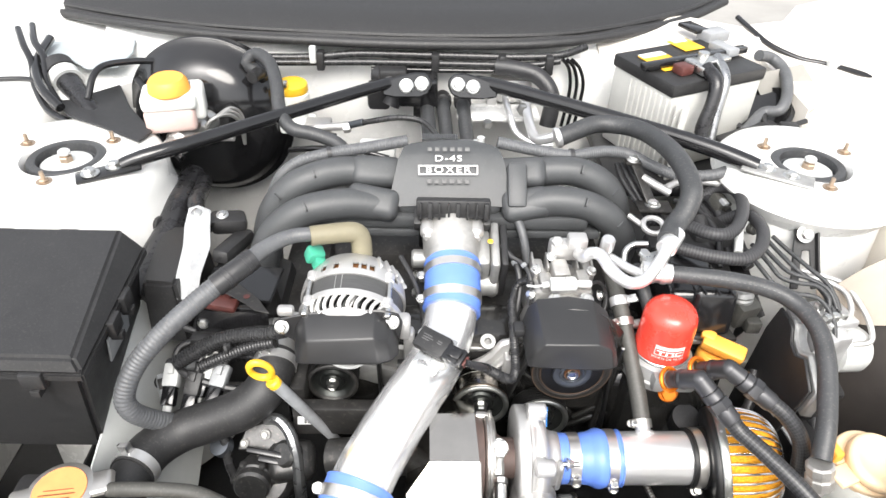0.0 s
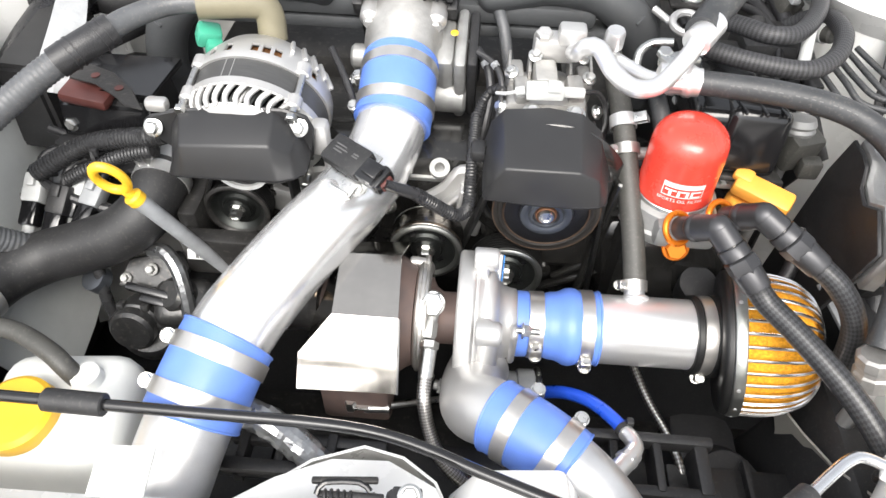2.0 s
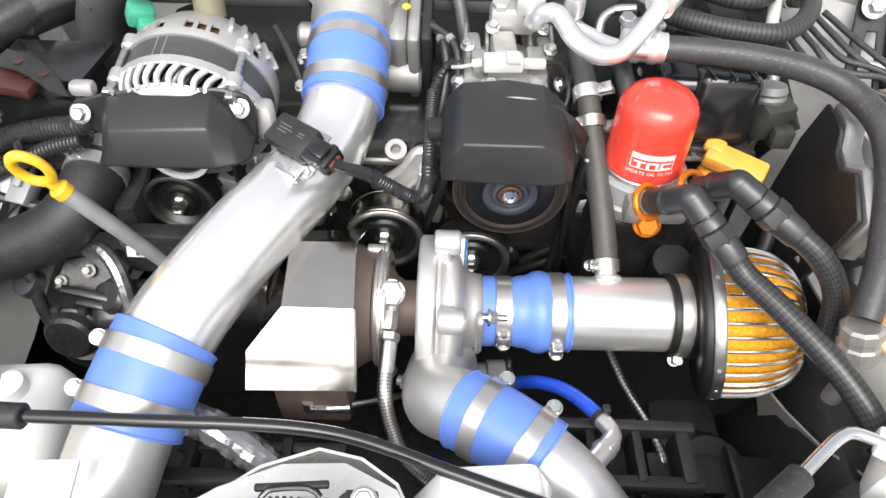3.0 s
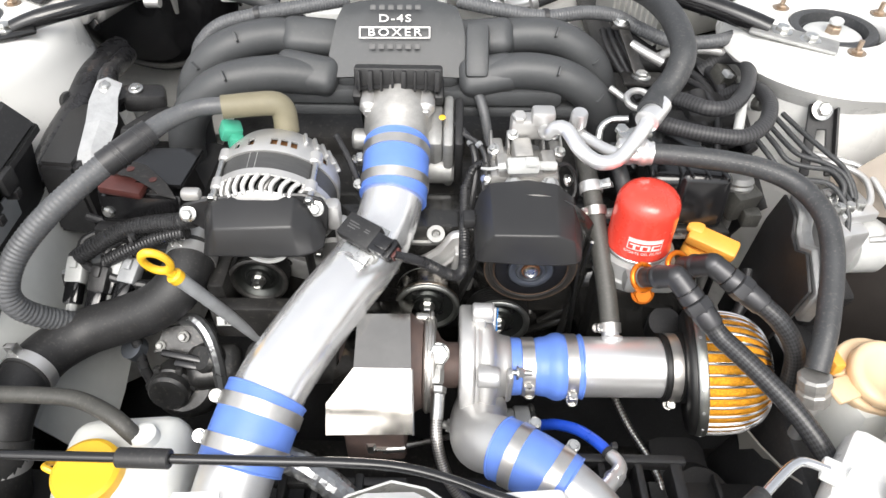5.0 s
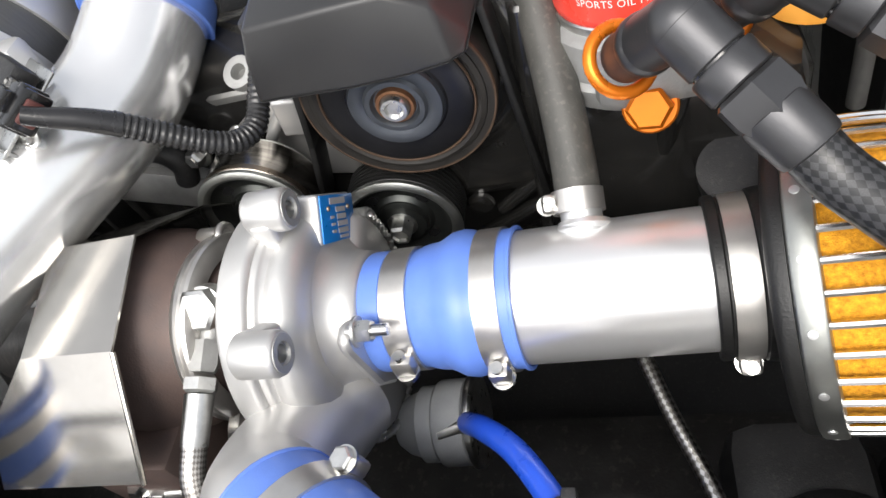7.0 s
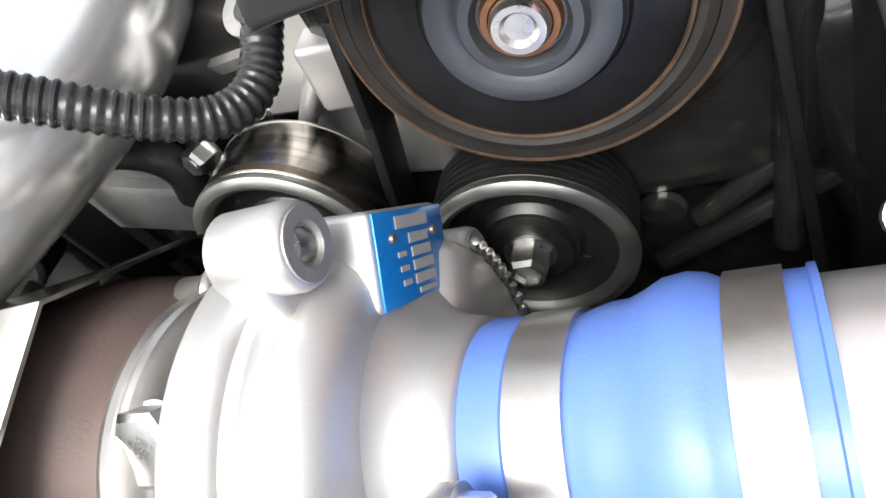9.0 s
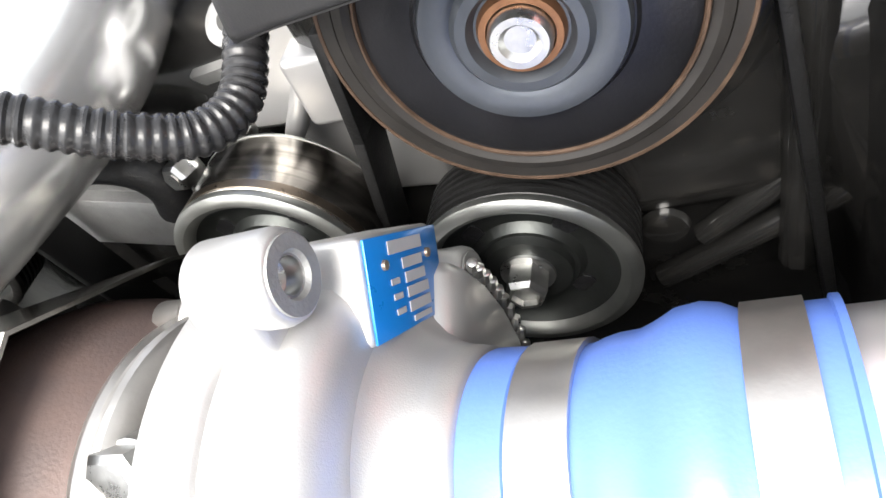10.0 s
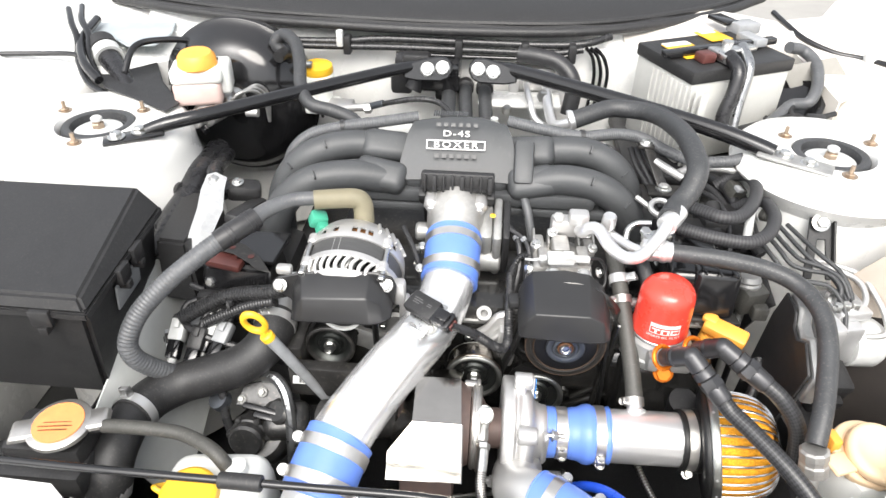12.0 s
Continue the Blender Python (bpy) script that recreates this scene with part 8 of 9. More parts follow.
part("rim_casting", plate([(0.034, 0.065), (0.012, 0.068), (0.001, 0.067), (-0.011, 0.053), (-0.028, 0.050), (-0.046, 0.063), (-0.090, 0.046), (-0.086, 0.0), (0.02, 0.0)], (0.441, 0.600, 0.757), (0.06, 1, 0.05), (0.08, 0, 1), 0.016, 0.003), CASTD, ab, "grey cast rim")
for x, y, z in ((0.468, 0.640, 0.792), (0.482, 0.598, 0.772)):
    bolt(ab, (x, y, z), (0.3, -0.4, 0.8), 0.0055, 0.005)
part("edge_bar", turned(rbox((0, 0, 0), (0.090, 0.010, 0.004), 0.0015), basis((0.437, 0.535, 0.752), (0, -0.30, 0.95), (0, 0.95, 0.30))), CASTD, ab, "grey edge bar")
part("plug", merge(rbox((0.505, 0.605, 0.705), (0.05, 0.05, 0.045), 0.008, (15, 10, 10)), rbox((0.50, 0.58, 0.690), (0.04, 0.02, 0.03), 0.006, (15, 10, 10))), PLAST, ab, "black multi-way plug")
part("loom", tube([(0.505, 0.585, 0.68), (0.50, 0.56, 0.665), (0.505, 0.54, 0.64), (0.53, 0.52, 0.60)], 0.013, 12, 0.008), TAPE, ab)
for k in range(5):
    part("nut", hexa((0.505 + 0.012 * (k % 3), 0.640 + 0.016 * (k // 3) + 0.003 * k, 0.792), (0, 0, 1), 0.006, 0.010), ZINC, ab)
LINES = ([(0.440, 0.755, 0.830), (0.452, 0.722, 0.824), (0.463, 0.700, 0.816), (0.482, 0.690, 0.815), (0.502, 0.680, 0.818), (0.512, 0.662, 0.812), (0.510, 0.650, 0.798)],
         [(0.452, 0.762, 0.830), (0.464, 0.730, 0.824), (0.476, 0.706, 0.820), (0.498, 0.692, 0.820), (0.516, 0.674, 0.816), (0.524, 0.655, 0.800)],
         [(0.464, 0.768, 0.832), (0.476, 0.738, 0.826), (0.488, 0.714, 0.820), (0.508, 0.690, 0.812), (0.520, 0.660, 0.800), (0.520, 0.642, 0.790)],
         [(0.430, 0.748, 0.826), (0.442, 0.712, 0.818), (0.456, 0.690, 0.808), (0.474, 0.676, 0.808), (0.500, 0.664, 0.810), (0.514, 0.640, 0.795), (0.515, 0.620, 0.772)],
         [(0.476, 0.772, 0.832), (0.492, 0.740, 0.826), (0.506, 0.712, 0.822), (0.522, 0.688, 0.815), (0.530, 0.664, 0.800), (0.528, 0.645, 0.785)])
for pts in LINES:
    h = thing("brake_line", pts[0], "thin dark brake line bending into the brake unit", "brake line", "dark brake lines")
    part("line", tube(pts, 0.0031, 10, 0.005), RUBG, h)
for pts in ([(0.505, 0.725, 0.800), (0.522, 0.714, 0.803), (0.543, 0.702, 0.802), (0.552, 0.684, 0.800), (0.550, 0.662, 0.792), (0.538, 0.650, 0.786), (0.522, 0.652, 0.783)], [(0.512, 0.735, 0.800), (0.535, 0.720, 0.803), (0.556, 0.706, 0.802), (0.564, 0.680, 0.797), (0.572, 0.650, 0.782), (0.572, 0.632, 0.765), (0.548, 0.630, 0.760)]):
    h = thing("brake_line", pts[0], "bare tan steel brake line bent into a loop", "brake line", "bare brake lines")
    part("line", tube(pts, 0.0038, 12, 0.005), CAST, h)
hb = thing("wing_bracket", (0.512, 0.765, 0.76), "dark folded steel bracket bolted to the strut tower", "bracket")
part("plate", plate([(-0.015, 0.034), (0.015, 0.036), (0.016, -0.05), (0.008, -0.05), (0.006, 0.004), (-0.004, 0.004), (-0.010, -0.05), (-0.022, -0.05)], (0.511, 0.763, 0.806), (1, 0.02, 0), (0, 0.62, 0.78), 0.003), PLAST, hb)
part("fold", turned(rbox((0, 0, 0), (0.003, 0.086, 0.012), 0.001), basis((0.527, 0.757, 0.803), (1, 0.02, 0), (0, 0.62, 0.78))), PLAST, hb)
bolt(hb, (0.508, 0.7735, 0.8318), (0, -0.78, 0.62), 0.0085, 0.007)
moved(hb, 0.003, -0.017, 0.016)
for pts, r_ in (([(0.400, 0.900, 0.830), (0.415, 0.860, 0.835), (0.425, 0.820, 0.822), (0.430, 0.770, 0.812), (0.440, 0.740, 0.800)], 0.008), ([(0.385, 0.890, 0.825), (0.400, 0.850, 0.828), (0.412, 0.800, 0.818), (0.420, 0.750, 0.80)], 0.006), ([(0.430, 0.890, 0.835), (0.436, 0.850, 0.832), (0.440, 0.81, 0.82), (0.446, 0.77, 0.80)], 0.005), ([(0.370, 0.880, 0.82), (0.392, 0.830, 0.832), (0.402, 0.780, 0.825), (0.398, 0.740, 0.80)], 0.0045)):
    h = thing("tower_loom", pts[0], "black taped loom running down beside the strut tower", "wiring loom", "looms beside the tower")
    part("sleeve", tube(pts, r_, 10, 0.007), TAPE, h)
    part("tie", ring(V(pts[2]), V(pts[3]) - V(pts[1]), r_ * 1.04, 0.004, 0.001, 14), PLAST, h)
lc = thing("loom_connector", (0.425, 0.84, 0.83), "dusty brown connector block among dark looms", "connector")
part("shell", rbox((0.424, 0.848, 0.838), (0.022, 0.026, 0.02), 0.003, (10, 15, 20)), OLIVE, lc)
part("lock", rbox((0.424, 0.835, 0.848), (0.010, 0.012, 0.006), 0.001, (10, 15, 20)), GREY, lc)
pc = thing("loom_connector", (0.445, 0.775, 0.83), "pale plug with a dark seal under the braided hose", "connector")
part("shell", cyl((0.436, 0.790, 0.838), (0.446, 0.768, 0.846), 0.0085, seg=16, bev=0.002), OLIVE, pc)
part("collar", ring((0.441, 0.779, 0.842), (0.4, -0.85, 0.3), 0.009, 0.006, 0.001, 18), LGREY, pc)
wb = thing("washer_bottle", (0.49, 0.46, 0.62), "white washer bottle neck with a pale orange cap", "washer bottle")
part("neck", merge(rbox((0.492, 0.462, 0.66), (0.075, 0.07, 0.14), 0.016, (0, 0, 20)), lathe((0.490, 0.462, 0.715), (0, 0, 1), [(0, 0.032), (0.012, 0.030), (0.016, 0.033), (0.018, 0.033)], 36)), TANK, wb)
WD = V((0.02, -0.26, 0.96)).normalized()
WC = V((0.489, 0.466, 0.728))
wcap = part("cap", lathe(WC, WD, [(0, 0.034), (0.002, 0.0375), (0.004, 0.0385), (0.011, 0.0385), (0.013, 0.0370), (0.0135, 0.033)], 48), PEACH, wb, "pale orange snap cap", sharp=60)
part("lid", lathe(WC + WD * 0.0125 + V((0.006, -0.004, 0)), WD, [(0, 0.0290), (0.001, 0.0335), (0.003, 0.0345), (0.010, 0.0345), (0.013, 0.0325), (0.014, 0.0290), (0.0130, 0.0225), (0.0110, 0.0210), (0.0110, 0.0)], 48), PEACH, wcap, sharp=60)
part("pull_tab", rbox((0.452, 0.444, 0.742), (0.034, 0.024, 0.006), 0.0025, (8, 10, 25)), PEACH, wcap)
part("hinge", rbox((0.452, 0.472, 0.744), (0.012, 0.020, 0.020), 0.003, (0, 0, 10)), YELO, wcap)
fhose = thing("washer_hose", (0.55, 0.50, 0.68), "black corrugated hose behind the washer bottle", "hose")
part("hose", merge(tube([(0.50, 0.520, 0.69), (0.53, 0.515, 0.70), (0.56, 0.505, 0.70), (0.60, 0.49, 0.68)], 0.009, 14, ribs=0.005, depth=0.06), cyl((0.535, 0.510, 0.70), (0.56, 0.503, 0.705), 0.014, seg=18, bev=0.003)), RUB, fhose)
dkt = thing("air_guide", (0.45, 0.42, 0.55), "black plastic air guide in front of the wheel arch", "air guide")
part("panel", merge(rbox((0.47, 0.56, 0.60), (0.05, 0.16, 0.16), 0.01, (0, 10, 10)), rbox((0.38, 0.395, 0.555), (0.10, 0.05, 0.10), 0.012)), PLAST, dkt)
part("strap", turned(rbox((0, 0, 0), (0.10, 0.012, 0.004), 0.001), basis((0.445, 0.51, 0.70), (0.3, -0.6, -0.3), (0.8, 0.3, 0))), GREY, dkt)
tl = thing("hose_tie", (0.424, 0.372, 0.72), "black cable tie round the oil hose end", "cable tie")
part("band", torus((0.424, 0.370, 0.722), (0.5, -0.7, -0.4), 0.015, 0.003, 22, 8), PLAST, tl)
part("tail", tube([(0.435, 0.372, 0.735), (0.455, 0.362, 0.742), (0.475, 0.350, 0.740)], 0.0022, 6, 0.004), PLAST, tl)

# ---- battery corner ----
ba = thing("battery", (0.43, 1.08, 0.795), "grey-cased car battery with black and yellow top", "battery")
BU, BV = V((0.063, -0.133, 0)).normalized(), V((0.14, 0.155, 0)).normalized()
BC = V((0.431, 1.112, 0.0))
BM = lambda x, y, z, rz=0: basis(BC + BU * x + BV * y + V((0, 0, z)), BU, BV)
BL, BW = 0.148, 0.198
part("case", turned(rbox((0, 0, 0), (BL, BW, 0.140), 0.004), BM(0, 0, 0.867)), SILVFIN, ba, "ribbed pale grey case")
for k in range(11):
    part("rib", turned(rbox((0, 0, 0), (0.0045, 0.014, 0.130), 0.0012), BM(-BL / 2 + 0.010 + k * 0.0128, -BW / 2 - 0.004, 0.866)), SILVFIN, ba)
lidp = part("lid", turned(rbox((0, 0, 0), (BL + 0.006, BW + 0.006, 0.022), 0.004), BM(0, 0, 0.947)), PLAST, ba, "black lid")
part("sticker", turned(rbox((0, 0, 0), (0.07, 0.055, 0.0012), 0.0004), BM(-0.030, -0.055, 0.9600)), YEL, lidp, "yellow sticker")
part("sticker", turned(rbox((0, 0, 0), (0.05, 0.045, 0.0012), 0.0004), BM(-0.040, 0.045, 0.9600)), YEL, lidp, "yellow sticker")
part("sticker_print", turned(rbox((0, 0, 0), (0.016, 0.05, 0.0006), 0), BM(-0.060, -0.055, 0.9610)), WMARK, lidp)
part("sticker_print", turned(rbox((0, 0, 0), (0.012, 0.03, 0.0006), 0), BM(-0.058, 0.045, 0.9610)), WMARK, lidp)
part("post_cap", turned(rbox((0, 0, 0), (0.026, 0.026, 0.016), 0.004), BM(0.018, -0.060, 0.966)), BROWNRED, ba, "dark red terminal cover")
part("terminal_clamp", merge(turned(rbox((0, 0, 0), (0.05, 0.024, 0.016), 0.004), BM(0.036, -0.030, 0.968)), cyl(BC + BU * 0.03 + BV * -0.01 + V((0, 0, 0.955)), BC + BU * 0.03 + BV * -0.01 + V((0, 0, 0.985)), 0.009, seg=18), turned(rbox((0, 0, 0), (0.02, 0.06, 0.008), 0.002), BM(0.045, 0.01, 0.972))), ZINC, ba, "bright terminal clamp")
part("hold_down", merge(turned(rbox((0, 0, 0), (0.016, BW + 0.03, 0.012), 0.003), BM(0.01, 0, 0.966)), turned(rbox((0, 0, 0), (0.05, 0.03, 0.008), 0.002), BM(-0.06, 0.10, 0.972))), GLOSSK, ba, "black hold-down bar")
part("lead", tube([BC + BU * 0.05 + BV * -0.03 + V((0, 0, 0.972)), BC + BU * 0.080 + BV * -0.035 + V((0, 0, 0.960)), BC + BU * 0.088 + BV * -0.045 + V((0, 0, 0.93)), BC + BU * 0.088 + BV * -0.060 + V((0, 0, 0.89)), BC + BU * 0.10 + BV * -0.06 + V((0, 0, 0.86))], 0.011, 14, 0.006), TAPEC, ba, "taped battery lead")
part("lead", tube([BC + BU * 0.045 + BV * 0.02 + V((0, 0, 0.975)), BC + BU * 0.083 + BV * 0.0 + V((0, 0, 0.955)), BC + BU * 0.092 + BV * -0.02 + V((0, 0, 0.90)), BC + BU * 0.10 + BV * -0.03 + V((0, 0, 0.86))], 0.008, 12, 0.006), FOIL, ba, "foil-wrapped lead")
part("fusible_link", merge(turned(rbox((0, 0, 0), (0.035, 0.05, 0.02), 0.004), BM(-0.02, 0.125, 0.965)), turned(rbox((0, 0, 0), (0.05, 0.025, 0.014), 0.003), BM(0.03, 0.08, 0.968))), GREY, ba, "grey fuse holder")
gc = thing("earth_cable", (0.58, 1.06, 0.87), "grey sleeved cable curling beside the battery", "cable")
part("sleeve", tube([(0.566, 1.150, 0.955), (0.598, 1.165, 0.945), (0.614, 1.138, 0.932), (0.606, 1.090, 0.912), (0.588, 1.062, 0.893), (0.566, 1.070, 0.884), (0.545, 1.052, 0.876), (0.515, 1.020, 0.866), (0.480, 0.985, 0.85)], 0.0098, 14, 0.006), LOOMG, gc)
part("thin_wire", tube([(0.575, 1.075, 0.886), (0.560, 1.055, 0.882), (0.560, 1.030, 0.878), (0.590, 1.02, 0.884), (0.620, 1.03, 0.888)], 0.0045, 10, 0.005), PLAST, gc)
gr = thing("bulkhead_grommet", (0.57, 1.10, 0.87), "large black rubber grommet in the wing panel", "grommet")
part("ring", lathe((0.575, 1.10, 0.872), (-0.3, -0.5, 1), [(0, 0.055), (0.008, 0.055), (0.010, 0.048), (0.004, 0.044), (0.002, 0.0)], 40), GLOSSK, gr)
rf = thing("rubber_flap", (0.52, 1.0, 0.85), "flat black rubber duct beside the strut tower", "rubber flap")
part("flap", merge(rbox((0.525, 1.005, 0.868), (0.12, 0.055, 0.018), 0.008, (0, -6, 22)), rbox((0.585, 1.01, 0.880), (0.03, 0.03, 0.022), 0.005)), RUB, rf)
wc = thing("wing_cable", (0.70, 1.15, 0.92), "black cable with a white clip along the wing", "cable")
part("cable", tube([(0.605, 1.36, 0.955), (0.612, 1.30, 0.95), (0.630, 1.245, 0.94), (0.672, 1.205, 0.93), (0.715, 1.185, 0.928), (0.76, 1.13, 0.930), (0.80, 1.05, 0.93)], 0.0052, 12, 0.008), GLOSSK, wc)
part("clip", rbox((0.722, 1.178, 0.930), (0.02, 0.02, 0.018), 0.004), LGREY, wc)
for k in range(3):
    h = thing("bulkhead_wire", (0.235 + 0.012 * k, 1.19, 0.84), "thin black wire dropping down the white bulkhead", "wire", "bulkhead wires")
    part("wire", tube([(0.225 + 0.008 * k, 1.175, 0.930), (0.238 + 0.010 * k, 1.178, 0.915), (0.246 + 0.012 * k, 1.18, 0.885), (0.246 + 0.012 * k, 1.18, 0.85), (0.238 + 0.012 * k, 1.17, 0.80)], 0.0034, 8, 0.008), GLOSSK, h)

# ---- back of the bay: cowl loom, brake booster, reservoirs, heater pipes ----
cl = thing("cowl_loom", (0, 1.19, 0.92), "black wiring looms clipped along the top of the bulkhead", "wiring loom")
part("upper_loom", tube([(-0.36, 1.160, 0.930), (-0.30, 1.165, 0.926), (-0.22, 1.172, 0.926), (-0.14, 1.176, 0.932), (0.0, 1.176, 0.932), (0.14, 1.176, 0.932), (0.22, 1.180, 0.936), (0.27, 1.20, 0.945)], 0.0068, 10, 0.01), LOOM, cl)
part("lower_loom", tube([(-0.33, 1.155, 0.920), (-0.24, 1.165, 0.918), (-0.12, 1.168, 0.920), (0.02, 1.168, 0.920), (0.16, 1.170, 0.920), (0.22, 1.172, 0.928)], 0.0062, 10, 0.01), LOOM, cl)
part("pipe", tube([(-0.12, 1.166, 0.908), (0.0, 1.166, 0.908), (0.15, 1.166, 0.910), (0.20, 1.17, 0.918)], 0.0045, 10, 0.01), GLOSSK, cl)
for x in (-0.21, -0.005, 0.115, 0.20):
    part("clip", rbox((x, 1.168, 0.922), (0.014, 0.022, 0.034), 0.003), PLAST, cl)
part("white_clip", rbox((-0.222, 1.160, 0.935), (0.012, 0.014, 0.03), 0.003), LGREY, cl)
bo = thing("brake_booster", (-0.36, 1.10, 0.75), "large black brake booster drum on the bulkhead", "brake booster")
part("drum", lathe((-0.398, 1.150, 0.835), (0.0, -1, 0.06), [(0, 0.130), (0.03, 0.136), (0.045, 0.140), (0.052, 0.140), (0.060, 0.130), (0.085, 0.120), (0.105, 0.096), (0.115, 0.052), (0.12, 0.0)], 64), GLOSSK, bo)
part("rolled_rim", torus((-0.398, 1.102, 0.838), (0.0, -1, 0.06), 0.139, 0.0045, 64, 10), GLOSSK, bo)
part("hose_elbow", merge(tube([(-0.30, 1.09, 0.925), (-0.300, 1.070, 0.935), (-0.305, 1.05, 0.935)], 0.010, 14, 0.005), lathe((-0.30, 1.092, 0.92), (0, -0.5, 1), [(0, 0.014), (0.008, 0.013)], 20)), PLAST, bo)
part("check_clip", rbox((-0.262, 1.075, 0.915), (0.016, 0.012, 0.010), 0.002), ZINC, bo)
vh2 = thing("booster_hose", (-0.26, 1.0, 0.90), "black vacuum hose arching from booster to manifold", "hose")
part("hose", tube([(-0.300, 1.080, 0.930), (-0.318, 1.082, 0.948), (-0.302, 1.085, 0.962), (-0.276, 1.060, 0.958), (-0.258, 1.015, 0.942), (-0.247, 0.970, 0.918), (-0.226, 0.940, 0.902), (-0.190, 0.936, 0.894), (-0.155, 0.925, 0.885), (-0.13, 0.90, 0.87)], 0.0105, 16, 0.007), RUBG, vh2)
mcy = thing("master_cylinder", (-0.40, 0.98, 0.82), "cast alloy brake master cylinder under its reservoir", "master cylinder")
part("body", merge(cyl((-0.375, 1.08, 0.862), (-0.410, 0.945, 0.868), 0.020, seg=28, bev=0.004), cyl((-0.412, 0.950, 0.868), (-0.416, 0.925, 0.868), 0.013, seg=20, bev=0.002), cyl((-0.350, 0.985, 0.862), (-0.33, 0.985, 0.862), 0.008, seg=14)), CAST, mcy)
part("union", merge(hexa((-0.375, 0.975, 0.880), (0.5, -0.2, 0.8), 0.009, 0.012), hexa((-0.372, 1.005, 0.880), (0.5, -0.2, 0.8), 0.009, 0.012)), ZINC, mcy)
for k in range(3):
    part("line", tube([(-0.368 + 0.004 * k, 0.97 + 0.012 * k, 0.886), (-0.352, 0.972 + 0.012 * k, 0.900 - 0.003 * k), (-0.335, 0.990 + 0.012 * k, 0.898), (-0.325, 1.01 + 0.010 * k, 0.875), (-0.325, 1.02, 0.83)], 0.0030, 8, 0.005), CASTD, mcy)
rv = thing("brake_reservoir", (-0.412, 0.968, 0.885), "milky brake fluid reservoir with orange-yellow cap", "fluid reservoir")
part("lower_tank", rbox((-0.414, 0.966, 0.908), (0.075, 0.058, 0.038), 0.008, (0, 0, 14), 3), PINK, rv, "fluid-filled lower half")
part("upper_tank", merge(rbox((-0.412, 0.967, 0.937), (0.080, 0.062, 0.026), 0.008, (0, 0, 14), 3), rbox((-0.380, 0.985, 0.925), (0.03, 0.05, 0.05), 0.008, (0, 0, 14), 3)), TANK, rv)
part("cap", lathe((-0.408, 0.963, 0.948), (0.0, -0.06, 1), [(0, 0.029), (0.003, 0.031), (0.016, 0.029), (0.022, 0.024), (0.023, 0.0)], 40), YELO, rv, "orange-yellow cap")
part("label", rbox((-0.424, 0.936, 0.906), (0.018, 0.001, 0.013), 0.0003, (0, 0, 14)), WMARK, rv)
part("label_mark", lathe((-0.424, 0.9352, 0.906), (0.24, -0.97, 0), [(0, 0.005), (0.0006, 0.0)], 3), YEL, rv)
cr = thing("clutch_reservoir", (-0.25, 1.10, 0.85), "small clutch fluid reservoir with a yellow cap", "fluid reservoir")
part("tank", lathe((-0.252, 1.100, 0.845), (0, 0, 1), [(0, 0.022), (0.03, 0.028), (0.044, 0.028), (0.048, 0.024)], 30), TANK, cr)
part("cap", lathe((-0.252, 1.100, 0.892), (0, -0.05, 1), [(0, 0.026), (0.003, 0.0275), (0.014, 0.026), (0.017, 0.022), (0.017, 0)], 36), YEL, cr, "yellow cap")
part("base", rbox((-0.245, 1.09, 0.835), (0.06, 0.05, 0.02), 0.006), TANK, cr)
cy = thing("clutch_cylinder", (-0.20, 1.06, 0.83), "small hydraulic block with thin lines and fittings", "hydraulic part")
part("block", merge(rbox((-0.205, 1.06, 0.845), (0.045, 0.03, 0.024), 0.004), cyl((-0.23, 1.05, 0.845), (-0.15, 1.045, 0.855), 0.007, seg=14), hexa((-0.160, 1.045, 0.852), (1, 0, 0.1), 0.010, 0.012)), CAST, cy)
part("line", tube([(-0.15, 1.045, 0.856), (-0.110, 1.030, 0.872), (-0.066, 1.020, 0.884), (-0.028, 1.010, 0.884), (-0.004, 0.985, 0.874), (0.01, 0.96, 0.86)], 0.0048, 10, 0.006), LOOM, cy)
part("green_end", cyl((-0.150, 1.045, 0.856), (-0.125, 1.036, 0.867), 0.0062, seg=12, bev=0.001), BLUEG, cy)
part("wire", merge(tube([(-0.235, 1.04, 0.835), (-0.232, 1.02, 0.86), (-0.20, 1.01, 0.862), (-0.17, 1.02, 0.85)], 0.003, 8, 0.005), tube([(-0.25, 1.02, 0.82), (-0.20, 1.00, 0.835), (-0.14, 0.99, 0.84), (-0.08, 0.98, 0.83)], 0.005, 10, 0.006)), GLOSSK, cy)
hp = thing("heater_pipes", (0.03, 1.12, 0.80), "pair of grey rubber heater hoses at the bulkhead", "heater hose")
for x in (0.010, 0.046):
    part("hose", tube([(x, 1.185, 0.850), (x, 1.150, 0.855), (x + 0.002, 1.115, 0.850), (x + 0.006, 1.07, 0.83), (x + 0.012, 1.00, 0.80)], 0.0125, 16, 0.006), RUBG, hp)
    part("collar", lathe((x, 1.150, 0.856), (0, 1, -0.05), [(-0.01, 0.0125), (-0.008, 0.016), (0.012, 0.016), (0.014, 0.0125)], 24), PLAST, hp)
part("wiper_pipe", tube([(-0.020, 1.15, 0.86), (-0.016, 1.08, 0.85), (-0.012, 1.0, 0.84), (-0.01, 0.94, 0.83)], 0.013, 16, 0.008), RUBG, hp)
ep = thing("expansion_valve_pipes", (0.16, 1.10, 0.80), "bent bare aluminium pipes at the bulkhead valve", "ac pipe")
